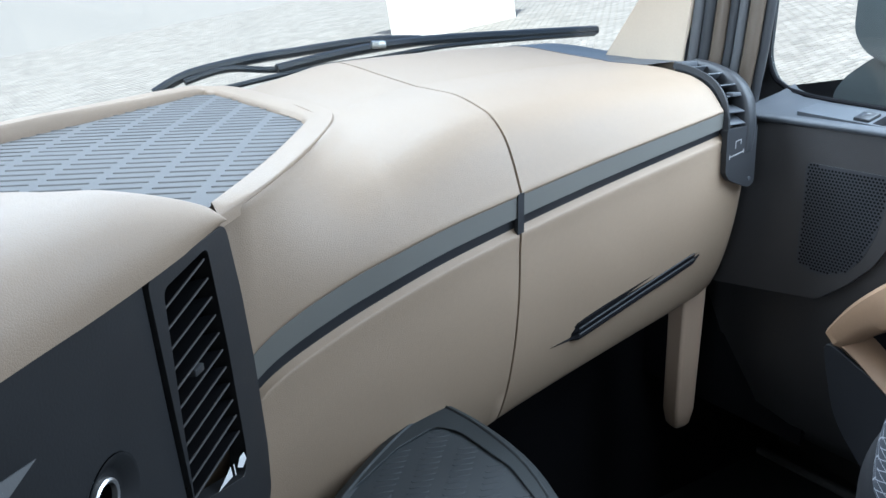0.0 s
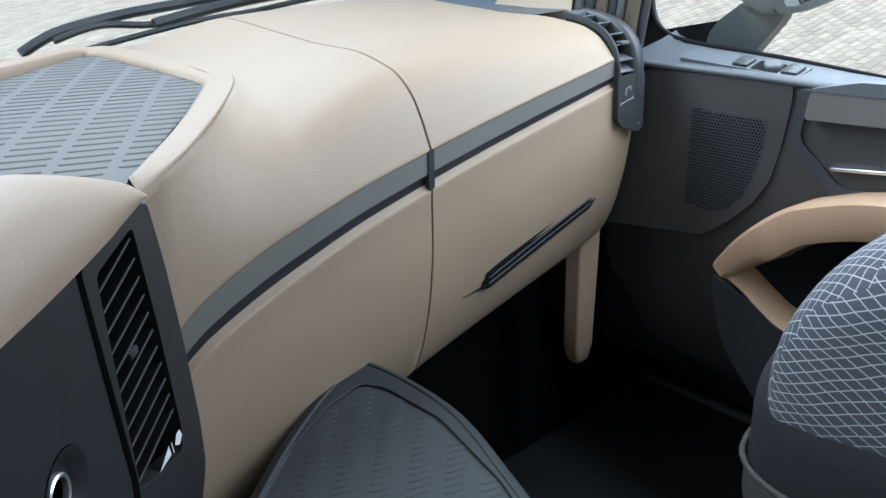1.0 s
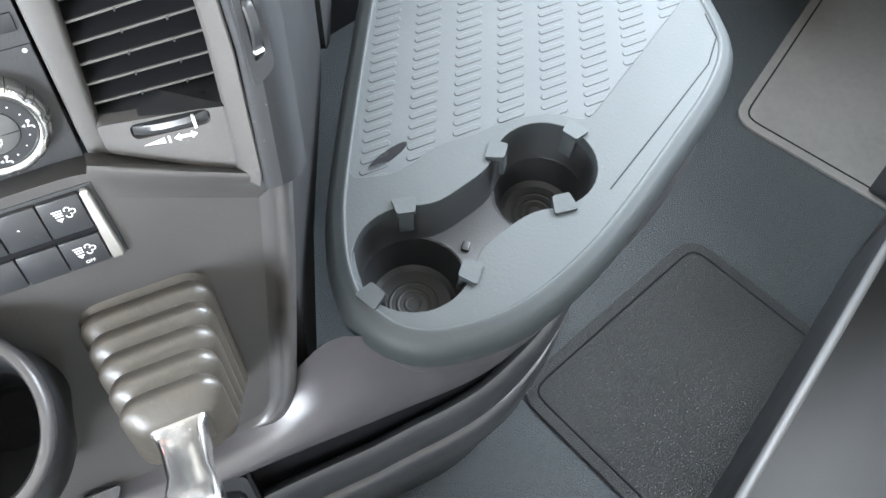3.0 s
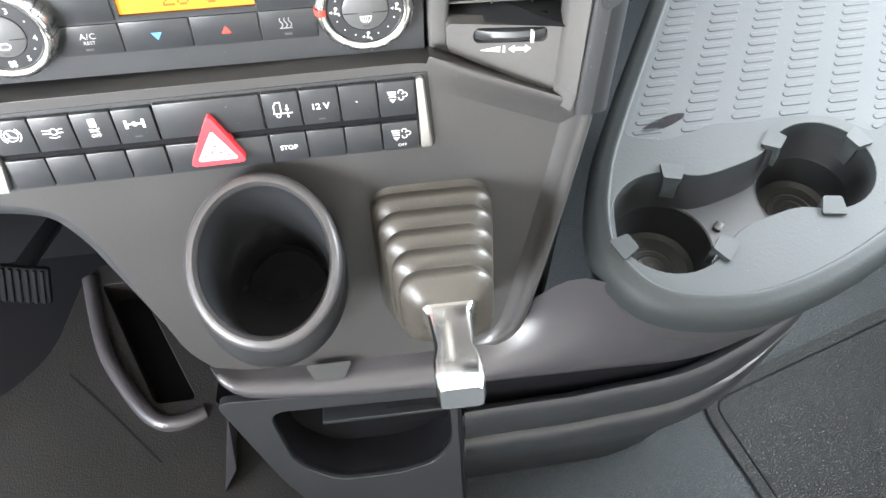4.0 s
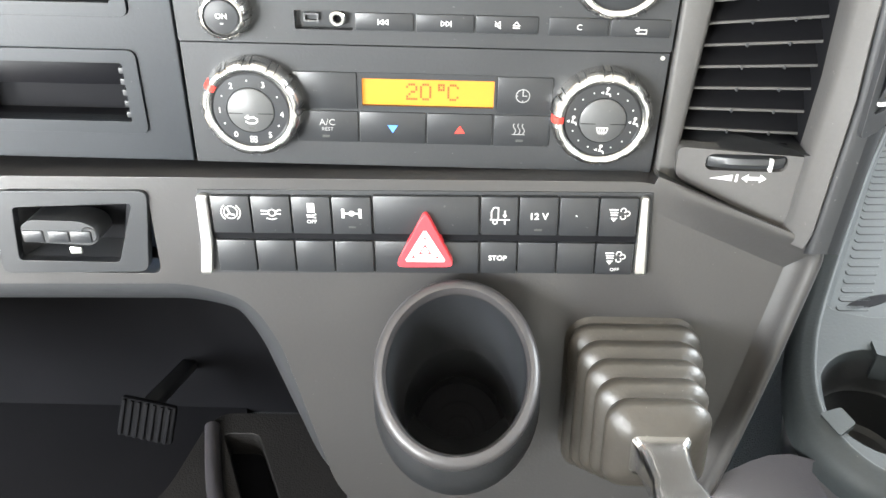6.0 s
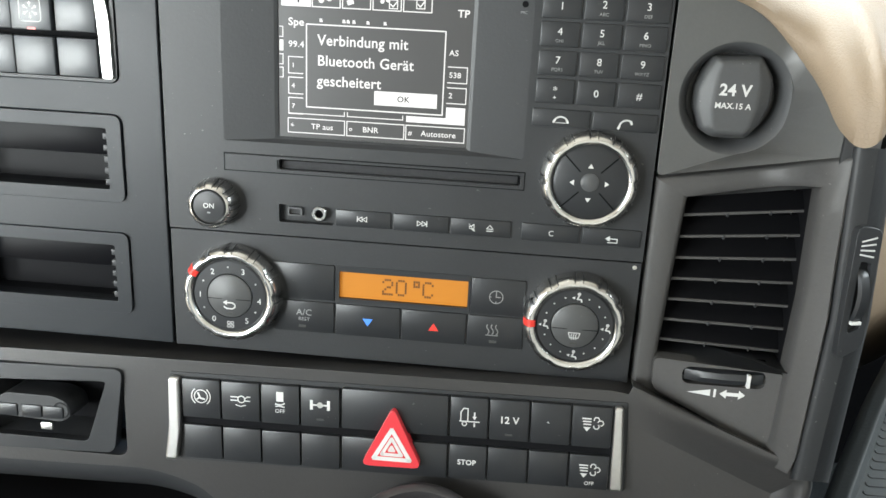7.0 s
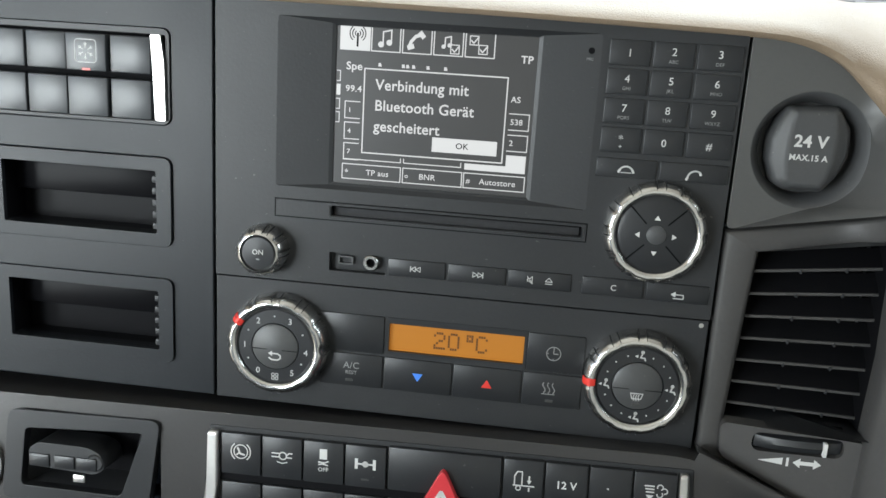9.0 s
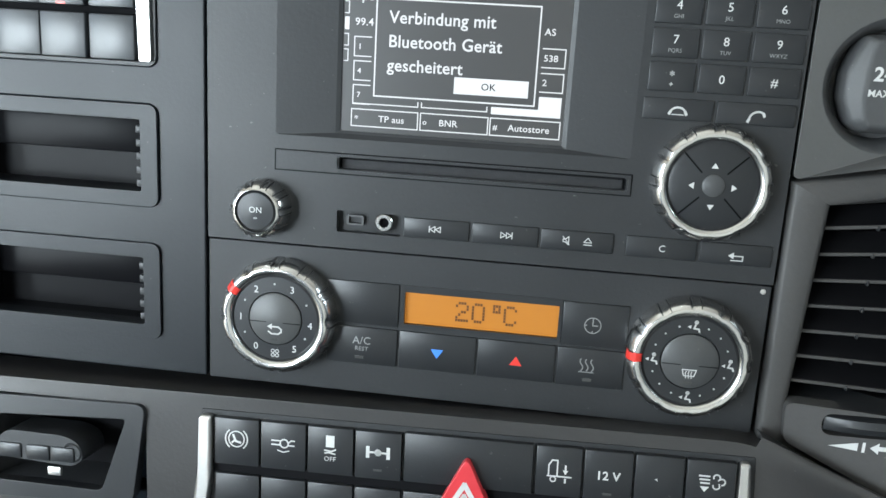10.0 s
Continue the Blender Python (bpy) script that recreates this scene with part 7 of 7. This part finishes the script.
wl_ = rounded([(215, -460), (-720, -460), (-720, 820), (60, 820), (235, 300)], 60, 5)
wall("wall_left", M_L, [(-1750, -620), (900, -620), (900, 1250), (-1750, 1250)], [wl_], PILLAR)
# rear wall and ceiling are unseen, kept light to bounce light forward
wall("wall_rear", frame_matrix((0, REAR, 0), (-1, 0, 0), (0, 0, 1)), [(-1850, -620), (1200, -620), (1200, 1250), (-1850, 1250)], [], HEADLINER)
ce = part("ceiling", slab([(-1200, -1800), (1450, -1800), (1450, 700), (-1200, 700)], [], 1250, 1290), HEADLINER)
ce.matrix_world = MCAB
tagged(ce, "unseen light headliner closing the cab and bouncing light", "ceiling", kind="structure")
M_F = MCAB @ frame_matrix((0, .92, .20), (1, 0, 0), (0, -.22, 1))
fr_ = part("wall_front", slab([(-1250, -900), (2000, -900), (2000, 1100), (-1250, 1100)], [rounded([(-1080, -170), (1850, -170), (1830, 880), (-1060, 880)], 60, 5)], 0, 40), PILLAR)
fr_.matrix_world = M_F
tagged(fr_, "windscreen surround of the cab", "wall", kind="structure")
ws_ = part("windscreen", slab([(-1100, -190), (1870, -190), (1850, 900), (-1080, 900)], [], 14, 18), GLASS, smooth=0)
ws_.matrix_world = M_F
ws_.visible_shadow = False
tagged(ws_, "clear curved windscreen glass", "window", kind="structure")
wd = part("window_passenger", slab(win, [], -7, -4), GLASS, smooth=0)
wd.matrix_world = MCAB @ M_R
wd.visible_shadow = False
tagged(wd, "clear passenger door window", "window", kind="structure")
# painted near-black for the shade under the dash end
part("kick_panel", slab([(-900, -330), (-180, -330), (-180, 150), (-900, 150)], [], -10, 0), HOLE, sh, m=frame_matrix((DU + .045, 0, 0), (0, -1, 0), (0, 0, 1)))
# A-pillar covers and the dark door seals beside them
ap = thing("windscreen_pillar", MCAB, "beige windscreen pillar trim with black door seals", "pillar", kind="structure")
rings = []
for z in (.16, .21, .26, .32, .40, .55, .8, 1.25):
    vl = max(.50 - .8 * (z - .243), .1 - .12 * (z - .8))
    vr = .378 - .12 * (z - .26) - max(0, z - .36) * .55
    vr = min(vr, vl - .06)
    rings.append([Vector((1.285, vl, z)), Vector((1.298, (vl * .6 + vr * .4), z)), Vector((1.312, vr, z)), Vector((1.36, vr, z)), Vector((1.42, vl + .05, z))])
part("trim", loft(rings, caps=False), PILLAR, ap, smooth=50)
# grey and brown tubes: reflections on the black seals, put into the colour
for u, v, r, mat_ in ((1.320, .388, .009, BLACK), (1.325, .372, .009, PLUG), (1.330, .356, .009, BLACK), (1.336, .340, .010, SEALM), (1.342, .325, .007, BLACK), (1.346, .313, .007, PLUG), (1.353, .297, .0105, SEALM), (1.363, .284, .007, BLACK)):
    part("door_seal", tube([(u, v + .02, .10), (u, v, .24), (u + .004, v - .03, .6), (u + .01, v - .1, 1.2)], r, 12), mat_, ap)

# ---- outside ----
GZ = -2.30
m, nt, bs = nodes("pale_paving_sett")
n_, ln = nt.nodes, nt.links.new
tc, oi, mr, nz = (n_.new("ShaderNode" + s) for s in ("TexCoord", "NewGeometry", "MapRange", "TexNoise"))
nz.inputs["Scale"].default_value, nz.inputs["Detail"].default_value = 1.6, 6
ln(tc.outputs["Object"], nz.inputs["Vector"])
mr.inputs["To Min"].default_value, mr.inputs["To Max"].default_value = .80, 1.12
ln(oi.outputs["Random Per Island"], mr.inputs["Value"])
mu = n_.new("ShaderNodeMath")
mu.operation = "MULTIPLY"
m2 = n_.new("ShaderNodeMapRange")
m2.inputs["To Min"].default_value, m2.inputs["To Max"].default_value = .75, 1.2
ln(nz.outputs["Fac"], m2.inputs["Value"])
ln(mr.outputs[0], mu.inputs[0])
ln(m2.outputs[0], mu.inputs[1])
sc = n_.new("ShaderNodeVectorMath")
sc.operation = "SCALE"
sc.inputs[0].default_value = (.305, .275, .232)
ln(mu.outputs[0], sc.inputs["Scale"])
ln(sc.outputs[0], bs.inputs["Base Color"])
bs.inputs["Roughness"].default_value = .85
SETT = m
GROUT = surface("sandy_joint", (.255, .231, .196), .95, vary=.2, spot=.4)
YARD = MCAB @ Matrix.Rotation(-math.atan(.15), 4, "Y") @ MCAB.inverted()      # the yard slopes across the truck
gd = part("ground", slab([(-400, -400), (400, -400), (400, 400), (-400, 400)], [], GZ - .2, GZ, unit=1.0), GROUT, smooth=0)
gd.matrix_world = YARD
tagged(gd, "pale sandy yard ground", "ground", kind="structure")


def paving(u0, u1, v0, v1, du, dv):
    """Rows of setts, joined."""
    verts, faces = [], []
    v, r = v0, 0
    rnd = random.Random(5)
    while v < v1:
        u = u0 + (du / 2 if r % 2 else 0)
        while u < u1:
            h = GZ + .006 + rnd.random() * .006
            x0, x1, y0, y1 = u + .012, u + du - .012, v + .012, v + dv - .012
            k = len(verts)
            for (a, b) in ((x0, y0), (x1, y0), (x1, y1), (x0, y1)):
                p = cab(a, b)
                verts.append((p.x, p.y, h))
            for (a, b) in ((x0 - .004, y0 - .004), (x1 + .004, y0 - .004), (x1 + .004, y1 + .004), (x0 - .004, y1 + .004)):
                p = cab(a, b)
                verts.append((p.x, p.y, GZ - .01))
            faces.append((k, k + 1, k + 2, k + 3))
            for i in range(4):
                faces.append((k + i, k + 4 + i, k + 4 + (i + 1) % 4, k + (i + 1) % 4))
            u += du
        v += dv
        r += 1
    me = bpy.data.meshes.new("setts")
    me.from_pydata(verts, [], faces)
    return me


pv = part("paving", paving(-10, 16, 2.2, 38, .22, .11), SETT)
tagged(pv, "pale grey paving setts in the yard", "paving", kind="stuff")
pv.matrix_world = YARD
pv2 = part("paving", paving(2.0, 17, -4, 2.2, .22, .11), SETT)
tagged(pv2, "pale grey paving setts beside the truck", "paving", kind="stuff")
pv2.matrix_world = YARD
hs = thing("warehouse", YARD @ MCAB, "white flat-walled warehouse across the yard", "building")
part("wall", box(10100, 13500, 17000, 17400, GZ * 1000, 300), PAINT, hs)
part("roof", box(10000, 13600, 16900, 19000, 300, 420), PAINT, hs)

# wipers lie along the windscreen base
def wiper(pts, name, r):
    return tube([cab(*p) for p in spline(pts, 6)], r, 8)


wp_ = thing("wiper", None, "black windscreen wiper with linkage arm and blade", "wiper")
part("arm", wiper([(.715, 1.0, .172), (.775, 1.0, .199), (.875, 1.0, .217), (.975, 1.0, .227), (1.13, 1.0, .240), (1.24, .995, .238)], "arm", .009), WIPER, wp_)
part("link", wiper([(.765, .99, .188), (.84, .99, .205), (.925, .99, .199), (.99, .985, .203)], "link", .006), WIPER, wp_)
part("blade_spine", wiper([(.93, .98, .200), (1.06, .98, .221), (1.18, .98, .233), (1.32, .98, .238), (1.69, .975, .240)], "spine", .010), WIPER, wp_)
part("rubber_blade", wiper([(.80, .972, .170), (.99, .972, .198), (1.12, .972, .208), (1.32, .972, .226), (1.68, .97, .232)], "rubber", .005), WIPER, wp_)
part("spine_clip", box(-14, 14, -8, 8, -4, 10, 3), SATIN, wp_, m=Matrix.Translation(cab(1.13, .965, .232)))
# door mirror
mi = thing("door_mirror", MCAB, "dark grey door mirror housing on its arm", "mirror")
MM_ = frame_matrix((1.62, 0, 0), (0, -1, 0), (0, 0, 1))
o = part("arm", slab(rounded([(-340, 110), (-341, 160), (-323, 186), (-279, 219), (-207, 206), (-215, 188), (-250, 143), (-280, 100)], 10), [], -34, -4), SHELL, mi, m=MM_)
bevel_mod(o, .010, 4, 30)
o = part("housing", slab(rounded([(-313, 640), (-313, 258), (-298, 232), (-278, 218), (-240, 202), (-218, 206), (-217, 640)], 12), [], -60, 4), SHELL, mi, m=MM_)
bevel_mod(o, .016, 5, 30)
o = part("glass_frame", slab(rounded([(-226, 640), (-221, 222), (-213, 206), (-203, 203), (-181, 207), (-140, 225), (-60, 260), (-60, 640)], 6), [rounded([(-200, 632), (-204, 224), (-199, 215), (-182, 217), (-141, 235), (-68, 264), (-68, 632)], 4)], -24, 12), SHELL, mi, m=MM_)
bevel_mod(o, .004, 3, 30)
part("mirror_glass", slab([(-212, 636), (-212, 212), (-182, 212), (-141, 230), (-64, 262), (-64, 636)], [], -14, -10), MIRROR, mi, m=MM_)
